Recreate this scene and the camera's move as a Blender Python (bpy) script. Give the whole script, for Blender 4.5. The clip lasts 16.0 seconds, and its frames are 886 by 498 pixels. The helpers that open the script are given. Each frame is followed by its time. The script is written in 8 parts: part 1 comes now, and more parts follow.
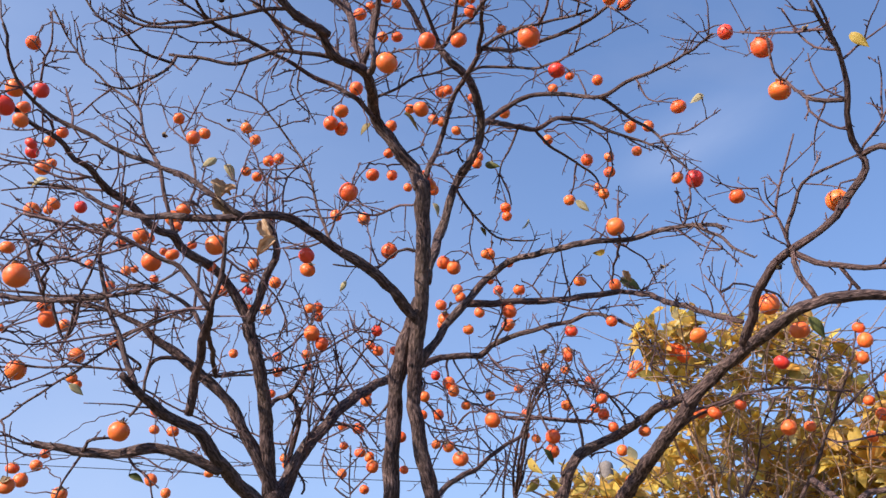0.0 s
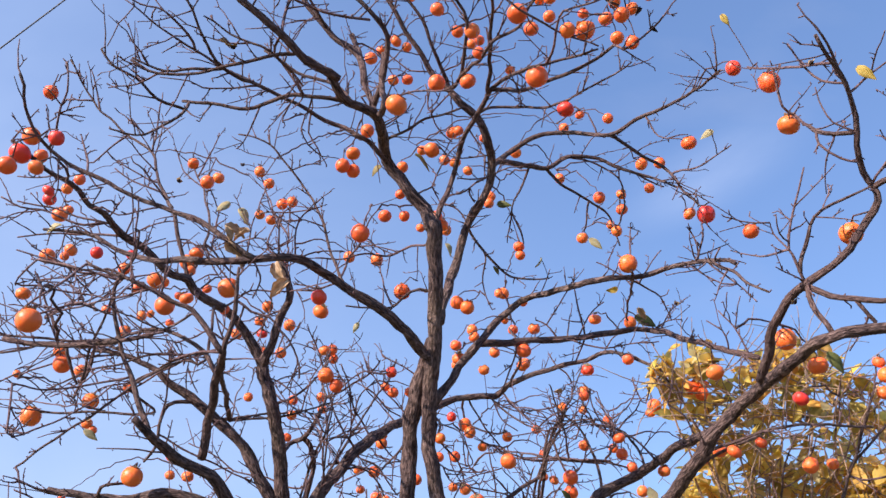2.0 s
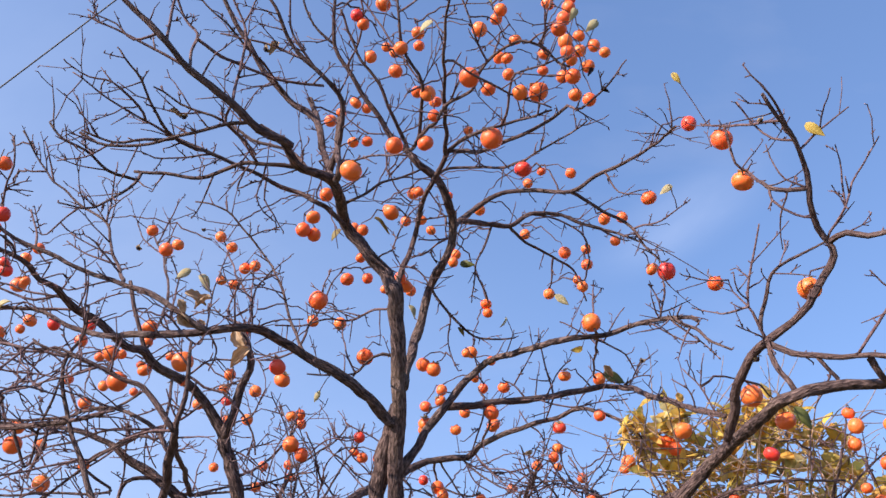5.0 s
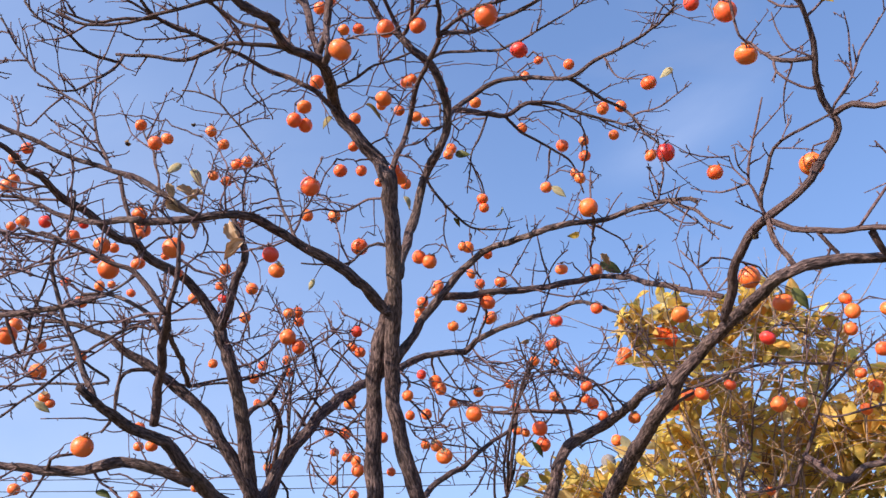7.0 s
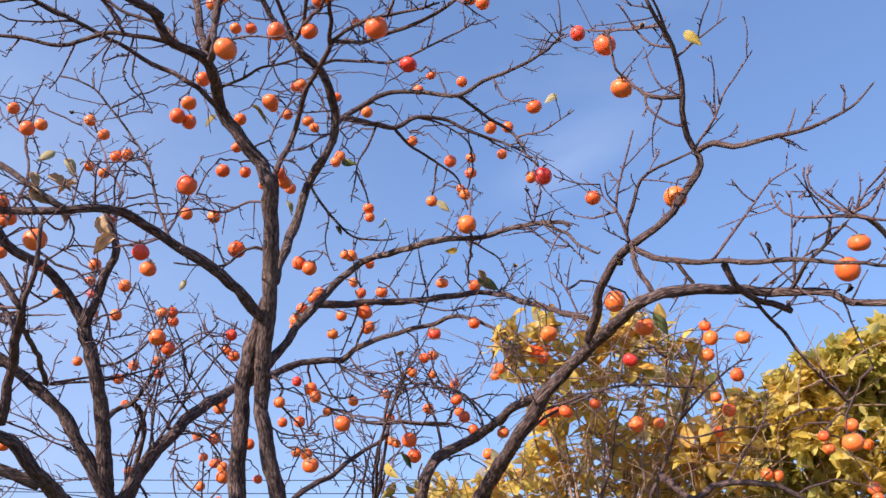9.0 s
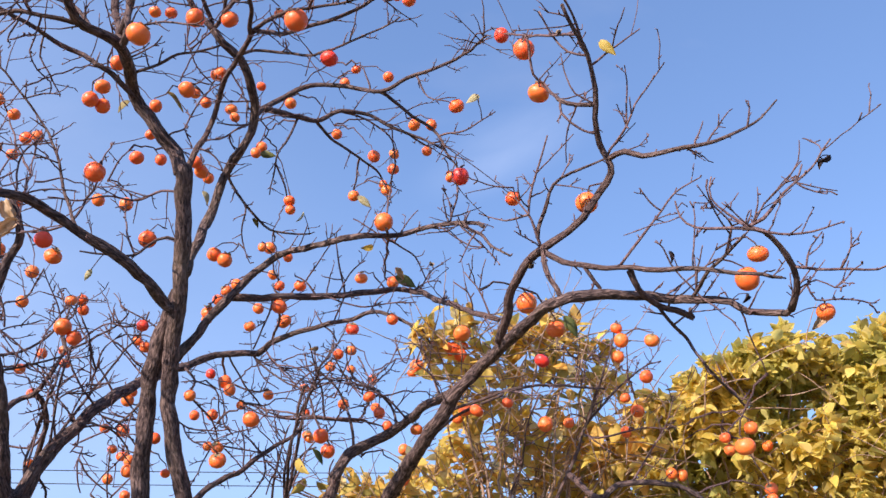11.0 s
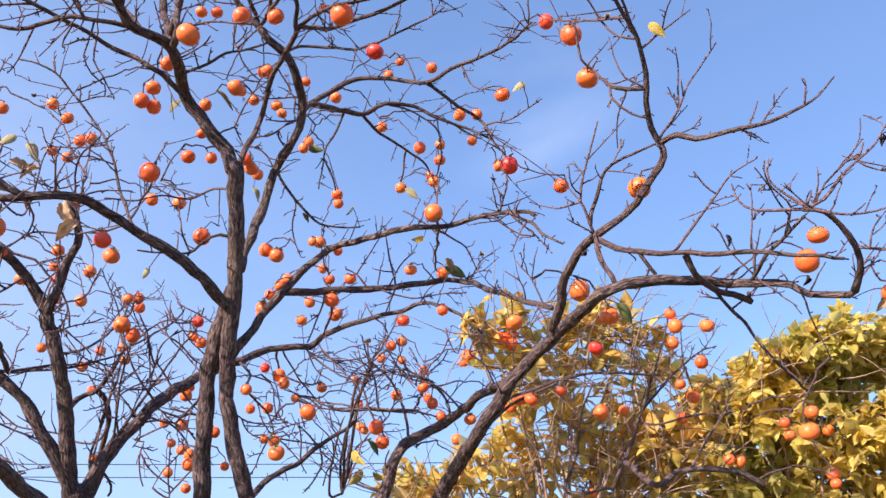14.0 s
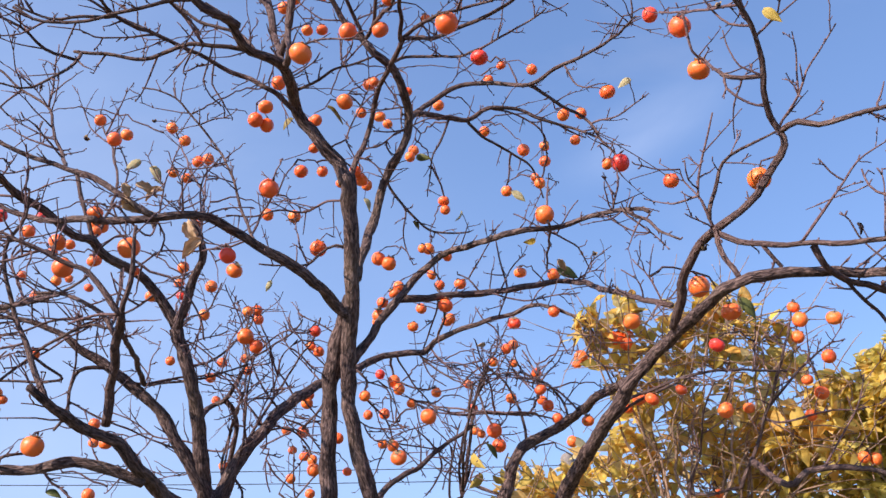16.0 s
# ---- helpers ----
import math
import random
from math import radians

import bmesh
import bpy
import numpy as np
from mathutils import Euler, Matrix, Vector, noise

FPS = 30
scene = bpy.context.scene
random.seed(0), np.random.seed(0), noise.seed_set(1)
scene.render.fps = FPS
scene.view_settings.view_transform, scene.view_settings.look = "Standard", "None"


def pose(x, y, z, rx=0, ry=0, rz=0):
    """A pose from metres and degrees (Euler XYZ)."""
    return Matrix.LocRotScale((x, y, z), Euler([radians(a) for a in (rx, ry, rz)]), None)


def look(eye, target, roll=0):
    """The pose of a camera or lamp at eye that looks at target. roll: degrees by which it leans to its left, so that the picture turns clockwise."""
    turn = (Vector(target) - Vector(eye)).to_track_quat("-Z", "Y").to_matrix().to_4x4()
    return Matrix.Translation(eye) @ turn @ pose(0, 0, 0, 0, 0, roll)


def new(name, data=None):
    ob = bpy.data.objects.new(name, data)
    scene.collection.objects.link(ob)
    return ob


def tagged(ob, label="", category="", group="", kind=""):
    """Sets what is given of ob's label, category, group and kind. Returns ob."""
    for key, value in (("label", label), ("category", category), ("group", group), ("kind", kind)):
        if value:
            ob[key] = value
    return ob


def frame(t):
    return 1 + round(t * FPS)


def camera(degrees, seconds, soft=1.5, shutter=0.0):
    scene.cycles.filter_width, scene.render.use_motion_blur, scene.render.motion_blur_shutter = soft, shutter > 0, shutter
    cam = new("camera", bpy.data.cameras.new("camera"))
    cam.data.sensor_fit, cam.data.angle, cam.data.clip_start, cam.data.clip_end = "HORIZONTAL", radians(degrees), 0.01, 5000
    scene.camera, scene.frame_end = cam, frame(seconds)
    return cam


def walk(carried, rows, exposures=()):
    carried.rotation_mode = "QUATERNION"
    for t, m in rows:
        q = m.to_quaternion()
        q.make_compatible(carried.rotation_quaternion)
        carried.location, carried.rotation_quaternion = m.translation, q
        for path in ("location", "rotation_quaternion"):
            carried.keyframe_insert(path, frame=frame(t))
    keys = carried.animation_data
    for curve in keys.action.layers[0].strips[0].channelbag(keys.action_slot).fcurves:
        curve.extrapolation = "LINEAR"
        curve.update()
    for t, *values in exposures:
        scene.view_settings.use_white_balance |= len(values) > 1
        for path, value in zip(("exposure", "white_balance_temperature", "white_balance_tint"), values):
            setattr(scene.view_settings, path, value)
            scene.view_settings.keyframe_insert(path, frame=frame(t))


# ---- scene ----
# ---- camera ----
cam = camera(54.6, 16.0, soft=1.5)
PATH = [
    (0, 0.0030, 0.0010, 1.6000, 0.108, 19.118, 0.032),
    (0.5, 0.0008, -0.0059, 1.5915, 0.560, 20.838, 0.176),
    (1, 0.0013, -0.0154, 1.5903, 1.565, 23.715, 1.254),
    (1.5, 0.0170, -0.0207, 1.5954, 2.144, 24.518, 1.312),
    (2, 0.0211, 0.0033, 1.5956, 1.271, 21.850, -0.446),
    (2.5, 0.0284, 0.0221, 1.6229, -2.548, 23.724, -0.798),
    (3, 0.0111, -0.0101, 1.6466, -2.725, 26.842, -0.346),
    (3.5, 0.0164, 0.0042, 1.6658, -2.233, 24.494, -4.497),
    (3.7, 0.0204, 0.0049, 1.6705, -2.216, 25.289, -3.957),
    (5.8, 0.1201, 0.0619, 1.6326, 0.281, 24.604, -2.656),
    (6, 0.1206, 0.0733, 1.6228, 0.525, 23.931, -2.600),
    (6.5, 0.1123, 0.0871, 1.5993, 0.931, 22.181, -2.871),
    (7, 0.1006, 0.1216, 1.5821, -0.265, 19.388, -3.306),
    (7.5, 0.1125, 0.1294, 1.5701, -1.293, 19.362, -3.067),
    (8, 0.1572, 0.1319, 1.5774, -3.051, 18.400, -3.744),
    (8.5, 0.1732, 0.1240, 1.5790, -5.596, 18.605, -2.707),
    (9, 0.1622, 0.0981, 1.5828, -7.778, 19.619, -2.429),
    (9.5, 0.1513, 0.0870, 1.5987, -9.607, 19.385, -2.291),
    (10, 0.1818, 0.0774, 1.5950, -10.240, 19.736, -2.464),
    (10.2, 0.1968, 0.0814, 1.6000, -10.600, 19.536, -2.494),
    (12.3, 0.2305, 0.0832, 1.5987, -14.802, 18.496, -1.545),
    (12.5, 0.2312, 0.0809, 1.6039, -14.228, 18.277, -1.677),
    (13, 0.2347, 0.0904, 1.6050, -12.287, 18.027, -2.349),
    (13.5, 0.2272, 0.0907, 1.6009, -10.483, 18.387, -2.439),
    (14, 0.1938, 0.0884, 1.6030, -9.533, 18.416, -2.746),
    (14.5, 0.1674, 0.0808, 1.6070, -7.508, 18.757, -2.832),
    (15, 0.1678, 0.0739, 1.6048, -5.643, 18.723, -3.023),
    (15.5, 0.1564, 0.0804, 1.6018, -4.207, 18.786, -2.856),
    (16, 0.1382, 0.0798, 1.6008, -2.596, 18.989, -3.006),
]


def aim(x, y, z, yaw, pitch, roll):
    a, p = radians(yaw), radians(pitch)
    way = Vector((-math.sin(a) * math.cos(p), math.cos(a) * math.cos(p), math.sin(p)))
    return look((x, y, z), Vector((x, y, z)) + way, roll)


walk(cam, [(t, aim(*row)) for t, *row in PATH], exposures=[(0.0, 0.40, 6440, 23), (1.0, 0.54, 6440, 23), (3.0, 0.62, 6440, 23), (6.0, 0.58, 6440, 23), (9.0, 0.55, 6440, 23), (12.5, 0.76, 6440, 23), (14.0, 0.80, 6440, 23), (16.0, 0.60, 6440, 23)])

# ---- sky and sun ----
SUN_TURN, SUN_UP = 126.0, 34.0   # degrees to the left of straight ahead, degrees above the horizon
world = bpy.data.worlds.new("world")
scene.world = world
world.use_nodes = True
wn, wl = world.node_tree.nodes, world.node_tree.links
wn.clear()
w_out = wn.new("ShaderNodeOutputWorld")
w_bg = wn.new("ShaderNodeBackground")
w_bg.inputs["Strength"].default_value = 0.19
w_sky = wn.new("ShaderNodeTexSky")
w_sky.sky_type = "NISHITA"
w_sky.sun_disc = False
w_sky.sun_elevation = radians(SUN_UP)
w_sky.sun_rotation = radians(-SUN_TURN)
w_sky.altitude = 100
w_sky.air_density = 1.0
w_sky.dust_density = 0.6
w_sky.ozone_density = 3.0
# thin cirrus, stretched along the wind
w_co = wn.new("ShaderNodeTexCoord")
w_map = wn.new("ShaderNodeMapping")
w_map.inputs["Rotation"].default_value = (0.2, 0.35, 0.5)
w_map.inputs["Scale"].default_value = (1.4, 5.0, 4.0)
w_noise = wn.new("ShaderNodeTexNoise")
w_noise.inputs["Scale"].default_value = 1.7
w_noise.inputs["Detail"].default_value = 6
w_ramp = wn.new("ShaderNodeValToRGB")
w_ramp.color_ramp.elements[0].position, w_ramp.color_ramp.elements[1].position = 0.6, 0.9
w_ramp.color_ramp.elements[1].color = (0.16, 0.16, 0.16, 1)
w_mix = wn.new("ShaderNodeMix")
w_mix.data_type = "RGBA"
w_mix.inputs[7].default_value = (2.6, 2.8, 3.1, 1)
wl.new(w_co.outputs["Generated"], w_map.inputs["Vector"])
# clear air down to the horizon: no murky band low in the sky
w_lift = wn.new("ShaderNodeVectorMath")
w_lift.inputs[1].default_value = (0, 0, 0.21)
w_norm = wn.new("ShaderNodeVectorMath")
w_norm.operation = "NORMALIZE"
wl.new(w_co.outputs["Generated"], w_lift.inputs[0])
wl.new(w_lift.outputs[0], w_norm.inputs[0])
wl.new(w_norm.outputs[0], w_sky.inputs["Vector"])
w_sat = wn.new("ShaderNodeHueSaturation")
w_sat.inputs["Saturation"].default_value = 1.04
w_sat.inputs["Hue"].default_value = 0.496
wl.new(w_map.outputs["Vector"], w_noise.inputs["Vector"])
wl.new(w_noise.outputs["Fac"], w_ramp.inputs["Fac"])
wl.new(w_ramp.outputs["Color"], w_mix.inputs[0])
w_grey = wn.new("ShaderNodeRGBToBW")
w_pow = wn.new("ShaderNodeMath")
w_pow.operation = "POWER"
w_pow.inputs[1].default_value = -0.21
w_even = wn.new("ShaderNodeVectorMath")
w_even.operation = "SCALE"
wl.new(w_sky.outputs["Color"], w_grey.inputs[0])
wl.new(w_grey.outputs[0], w_pow.inputs[0])
wl.new(w_sky.outputs["Color"], w_even.inputs[0])
wl.new(w_pow.outputs[0], w_even.inputs["Scale"])
wl.new(w_even.outputs[0], w_sat.inputs["Color"])
wl.new(w_sat.outputs[0], w_mix.inputs[6])
# a thin white veil in the sky towards the sun's side, thickest low down
w_side = wn.new("ShaderNodeVectorMath")
w_side.operation = "DOT_PRODUCT"
w_side.inputs[1].default_value = (-0.94 * math.sin(radians(62)), 0.94 * math.cos(radians(62)), -0.32)
w_veil = wn.new("ShaderNodeMapRange")
w_veil.interpolation_type = "SMOOTHSTEP"
w_veil.inputs["From Min"].default_value, w_veil.inputs["From Max"].default_value = 0.05, 0.95
w_veil.inputs["To Min"].default_value, w_veil.inputs["To Max"].default_value = 0.0, 0.56
w_puff = wn.new("ShaderNodeTexNoise")
w_puff.inputs["Scale"].default_value, w_puff.inputs["Detail"].default_value = 3.0, 5
w_share = wn.new("ShaderNodeMath")
w_share.operation = "MULTIPLY_ADD"
w_share.inputs[1].default_value, w_share.inputs[2].default_value = 0.9, 0.55
w_fac = wn.new("ShaderNodeMath")
w_fac.operation = "MULTIPLY"
w_fac.use_clamp = True
w_haze = wn.new("ShaderNodeMix")
w_haze.data_type = "RGBA"
w_haze.inputs[7].default_value = (2.1, 2.8, 3.75, 1)
wl.new(w_co.outputs["Generated"], w_side.inputs[0])
wl.new(w_side.outputs["Value"], w_veil.inputs["Value"])
wl.new(w_map.outputs["Vector"], w_puff.inputs["Vector"])
wl.new(w_puff.outputs["Fac"], w_share.inputs[0])
wl.new(w_veil.outputs["Result"], w_fac.inputs[0])
wl.new(w_share.outputs[0], w_fac.inputs[1])
wl.new(w_fac.outputs[0], w_haze.inputs[0])
wl.new(w_mix.outputs[2], w_haze.inputs[6])
# one faint wisp of cloud over the trees, drawn out along the wind
w_place = wn.new("ShaderNodeMapping")
w_place.vector_type = "TEXTURE"
w_place.inputs["Location"].default_value = (0.275, 0.860, 0.429)
w_place.inputs["Rotation"].default_value = (0, radians(-20), 0)
w_place.inputs["Scale"].default_value = (0.13, 0.3, 0.052)
w_fray = wn.new("ShaderNodeTexNoise")
w_fray.inputs["Scale"].default_value, w_fray.inputs["Detail"].default_value = 1.3, 6
w_far = wn.new("ShaderNodeVectorMath")
w_far.operation = "LENGTH"
w_edge = wn.new("ShaderNodeMapRange")
w_edge.interpolation_type = "SMOOTHSTEP"
w_edge.inputs["From Min"].default_value, w_edge.inputs["From Max"].default_value = 1.0, 0.1
w_edge.inputs["To Max"].default_value = 0.3
w_thin = wn.new("ShaderNodeMath")
w_thin.operation = "MULTIPLY"
w_wisp = wn.new("ShaderNodeMix")
w_wisp.data_type = "RGBA"
w_wisp.inputs[7].default_value = (2.9, 3.5, 4.3, 1)
wl.new(w_co.outputs["Generated"], w_place.inputs["Vector"])
wl.new(w_place.outputs["Vector"], w_fray.inputs["Vector"])
wl.new(w_place.outputs["Vector"], w_far.inputs[0])
wl.new(w_far.outputs["Value"], w_edge.inputs["Value"])
wl.new(w_edge.outputs["Result"], w_thin.inputs[0])
wl.new(w_fray.outputs["Fac"], w_thin.inputs[1])
wl.new(w_thin.outputs[0], w_wisp.inputs[0])
wl.new(w_haze.outputs[2], w_wisp.inputs[6])
wl.new(w_wisp.outputs[2], w_bg.inputs["Color"])
wl.new(w_bg.outputs["Background"], w_out.inputs["Surface"])

sun_data = bpy.data.lights.new("sun", "SUN")
sun_data.energy, sun_data.angle, sun_data.color = 5.0, radians(0.53), (1.0, 0.91, 0.77)
sun = new("sun", sun_data)
a, e = radians(SUN_TURN), radians(SUN_UP)
to_sun = Vector((-math.sin(a) * math.cos(e), math.cos(a) * math.cos(e), math.sin(e)))
sun.matrix_world = look(to_sun * 30, (0, 0, 0))


# ---- materials ----
def material(name, rough=0.6, spec=0.4):
    m = bpy.data.materials.new(name)
    m.use_nodes = True
    bsdf = m.node_tree.nodes["Principled BSDF"]
    bsdf.inputs["Roughness"].default_value = rough
    bsdf.inputs["Specular IOR Level"].default_value = spec
    return m, m.node_tree.nodes, m.node_tree.links, bsdf


def noise_node(n, l, scale, detail=4, coord="Object", stretch=(1, 1, 1)):
    co, mp, tx = n.new("ShaderNodeTexCoord"), n.new("ShaderNodeMapping"), n.new("ShaderNodeTexNoise")
    mp.inputs["Scale"].default_value = stretch
    tx.inputs["Scale"].default_value, tx.inputs["Detail"].default_value = scale, detail
    l.new(co.outputs[coord], mp.inputs["Vector"])
    l.new(mp.outputs["Vector"], tx.inputs["Vector"])
    return tx


def ramp(n, l, source, *stops):
    r = n.new("ShaderNodeValToRGB")
    while len(r.color_ramp.elements) < len(stops):
        r.color_ramp.elements.new(0.5)
    for el, (pos, col) in zip(r.color_ramp.elements, stops):
        el.position, el.color = pos, (*col, 1)
    l.new(source, r.inputs["Fac"])
    return r


def mix(n, l, fac, first, second, mode="MIX"):
    m = n.new("ShaderNodeMix")
    m.data_type, m.blend_type = "RGBA", mode
    for slot, value in ((0, fac), (6, first), (7, second)):
        if isinstance(value, (int, float)):
            m.inputs[slot].default_value = value
        elif isinstance(value, tuple):
            m.inputs[slot].default_value = (*value, 1)
        else:
            l.new(value, m.inputs[slot])
    return m.outputs[2]


def bump(n, l, height, bsdf, strength, distance):
    bp = n.new("ShaderNodeBump")
    bp.inputs["Strength"].default_value, bp.inputs["Distance"].default_value = strength, distance
    l.new(height, bp.inputs["Height"])
    l.new(bp.outputs["Normal"], bsdf.inputs["Normal"])


def bark(name, dark, mid, pale, grain, sun_fleck, along=True):
    """Bark with furrows that run along the wood."""
    m, n, l, bsdf = material(name, 0.85, 0.25)
    fine = noise_node(n, l, grain, 5, stretch=(1, 1, 0.27 if along else 1))
    if along:
        way = n.new("ShaderNodeAttribute")
        way.attribute_name = "grain"
        l.new(way.outputs["Vector"], fine.inputs["Vector"].links[0].from_node.inputs["Vector"])
    fine.inputs["Distortion"].default_value = 0.6
    broad = noise_node(n, l, 5.0, 4)
    tone = noise_node(n, l, 16.0, 3)
    base = ramp(n, l, fine.outputs["Fac"], (0.36, dark), (0.5, mid), (0.72, pale)).outputs["Color"]
    # random paler patches put sunlit flecks into the bark colour
    patch = ramp(n, l, broad.outputs["Fac"], (0.52, (0, 0, 0)), (0.75, (0.7, 0.7, 0.7))).outputs["Color"]
    col = mix(n, l, patch, base, mix(n, l, 0.4, base, sun_fleck))
    col = mix(n, l, 1.0, col, ramp(n, l, tone.outputs["Fac"], (0.3, (0.75, 0.72, 0.72)), (0.7, (1.15, 1.12, 1.1))).outputs["Color"], "MULTIPLY")
    l.new(col, bsdf.inputs["Base Color"])
    bump(n, l, fine.outputs["Fac"], bsdf, 1.0, 0.018 if along else 0.004)
    return m


# the trunk's pale grain tone is raised to imitate sunlit flecks too
M_BARK = bark("persimmon_bark", (0.035, 0.024, 0.023), (0.112, 0.076, 0.069), (0.31, 0.22, 0.19), 130, (0.31, 0.235, 0.16))
M_BRANCH = bark("branch_bark", (0.066, 0.042, 0.04), (0.134, 0.087, 0.078), (0.235, 0.165, 0.142), 170, (0.26, 0.22, 0.18))
M_TWIG = bark("twig_bark", (0.08, 0.047, 0.05), (0.145, 0.088, 0.087), (0.28, 0.195, 0.18), 130, (0.27, 0.23, 0.22), along=False)
M_SHOOT = bark("dry_shoot_bark", (0.2, 0.125, 0.08), (0.36, 0.24, 0.16), (0.52, 0.39, 0.28), 110, (0.5, 0.41, 0.32), along=False)


def fruit_material(name, low, high, ripe):
    m, n, l, bsdf = material(name, 0.42, 0.5)
    info = n.new("ShaderNodeObjectInfo")
    tone = ramp(n, l, info.outputs["Random"], (0.0, low), (0.55, high), (1.0, ripe)).outputs["Color"]
    blotch = noise_node(n, l, 22, 3)
    speck = noise_node(n, l, 240, 2)
    deeper = mix(n, l, 1.0, tone, (0.95, 0.76, 0.62), "MULTIPLY")
    col = mix(n, l, ramp(n, l, blotch.outputs["Fac"], (0.45, (0, 0, 0)), (0.75, (1, 1, 1))).outputs["Color"], tone, deeper)
    col = mix(n, l, ramp(n, l, speck.outputs["Fac"], (0.66, (0, 0, 0)), (0.72, (0.4, 0.4, 0.4))).outputs["Color"], col, (0.16, 0.06, 0.02))
    l.new(col, bsdf.inputs["Base Color"])
    bsdf.inputs["Subsurface Weight"].default_value = 0.45
    bsdf.inputs["Subsurface Radius"].default_value = (0.03, 0.01, 0.003)
    bump(n, l, blotch.outputs["Fac"], bsdf, 0.15, 0.003)
    return m


M_FRUIT = fruit_material("persimmon_skin", (1.0, 0.235, 0.048), (0.99, 0.2, 0.042), (0.97, 0.155, 0.038))
M_RIPE = fruit_material("ripe_persimmon_skin", (0.92, 0.1, 0.04), (0.9, 0.075, 0.04), (0.85, 0.06, 0.04))


def plain(name, first, second, scale, rough, translucent=0.0):
    m, n, l, bsdf = material(name, rough, 0.3)
    tx = noise_node(n, l, scale, 4)
    col = ramp(n, l, tx.outputs["Fac"], (0.3, first), (0.7, second)).outputs["Color"]
    l.new(col, bsdf.inputs["Base Color"])
    bump(n, l, tx.outputs["Fac"], bsdf, 0.4, 0.002)
    if translucent:
        tr, add, out = n.new("ShaderNodeBsdfTranslucent"), n.new("ShaderNodeMixShader"), n["Material Output"]
        l.new(col, tr.inputs["Color"])
        add.inputs[0].default_value = translucent
        l.new(bsdf.outputs[0], add.inputs[1])
        l.new(tr.outputs[0], add.inputs[2])
        l.new(add.outputs[0], out.inputs["Surface"])
    return m


M_CALYX = plain("dry_calyx", (0.22, 0.14, 0.07), (0.38, 0.28, 0.15), 60, 0.8)


def dead_leaf(name, first, second, scale, rough, translucent):
    """Dry leaf, paler along its veins."""
    m = plain(name, first, second, scale, rough, translucent)
    for node in m.node_tree.nodes:
        if node.type == "MAPPING":
            node.inputs["Scale"].default_value = (0.12, 1.0, 1.0)
    return m


M_LEAF = {
    "pale": plain("pale_leaf", (0.58, 0.5, 0.26), (0.75, 0.68, 0.42), 40, 0.6, 0.45),
    "yellow": plain("yellow_leaf", (0.62, 0.45, 0.08), (0.75, 0.6, 0.18), 40, 0.5, 0.45),
    "olive": plain("olive_leaf", (0.2, 0.17, 0.05), (0.36, 0.27, 0.08), 40, 0.5, 0.3),
    "green": plain("green_leaf", (0.09, 0.12, 0.035), (0.2, 0.2, 0.06), 40, 0.45, 0.25),
    "brown": dead_leaf("brown_leaf", (0.42, 0.25, 0.12), (0.78, 0.6, 0.4), 14, 0.8, 0.3),
    "dark": plain("withered_leaf", (0.02, 0.014, 0.014), (0.05, 0.032, 0.03), 60, 0.9),
}


def crown_material(name, green, *stops):
    m, n, l, bsdf = material(name, 0.6, 0.35)
    geo, info = n.new("ShaderNodeNewGeometry"), n.new("ShaderNodeObjectInfo")
    both = n.new("ShaderNodeMath")
    both.operation = "ADD"
    l.new(geo.outputs["Random Per Island"], both.inputs[0])
    l.new(info.outputs["Random"], both.inputs[1])
    wrap = n.new("ShaderNodeMath")
    wrap.operation = "FRACT"
    l.new(both.outputs[0], wrap.inputs[0])
    col = ramp(n, l, wrap.outputs[0], *stops).outputs["Color"]
    tx = noise_node(n, l, 55, 3)
    patch = noise_node(n, l, 2.2, 2)
    col = mix(n, l, ramp(n, l, patch.outputs["Fac"], (0.49, (0, 0, 0)), (0.62, (green, green, green))).outputs["Color"], col, mix(n, l, 0.55, col, (0.28, 0.34, 0.07)))
    col = mix(n, l, ramp(n, l, tx.outputs["Fac"], (0.5, (0, 0, 0)), (0.75, (0.5, 0.5, 0.5))).outputs["Color"], col, (0.56, 0.4, 0.15))
    l.new(col, bsdf.inputs["Base Color"])
    tr, blend, out = n.new("ShaderNodeBsdfTranslucent"), n.new("ShaderNodeMixShader"), n["Material Output"]
    l.new(col, tr.inputs["Color"])
    blend.inputs[0].default_value = 0.55
    l.new(bsdf.outputs[0], blend.inputs[1])
    l.new(tr.outputs[0], blend.inputs[2])
    l.new(blend.outputs[0], out.inputs["Surface"])
    return m


M_CROWN = [
    crown_material("yellowing_leaves", 0.25, (0.0, (0.3, 0.28, 0.08)), (0.13, (0.8, 0.58, 0.13)), (0.45, (0.97, 0.78, 0.18)), (0.7, (0.95, 0.55, 0.13)), (1.0, (0.96, 0.84, 0.42))),
    crown_material("citrus_leaves", 0.95, (0.0, (0.27, 0.2, 0.06)), (0.22, (0.6, 0.48, 0.1)), (0.5, (0.94, 0.72, 0.14)), (0.85, (0.95, 0.82, 0.27)), (1.0, (0.74, 0.5, 0.15))),
]
M_POLE = plain("weathered_concrete", (0.17, 0.15, 0.13), (0.27, 0.24, 0.21), 25, 0.9)
M_PORCELAIN = plain("porcelain", (0.72, 0.72, 0.7), (0.8, 0.8, 0.78), 30, 0.25)
M_WIRE = plain("cable_sheath", (0.02, 0.02, 0.022), (0.05, 0.05, 0.055), 30, 0.5)


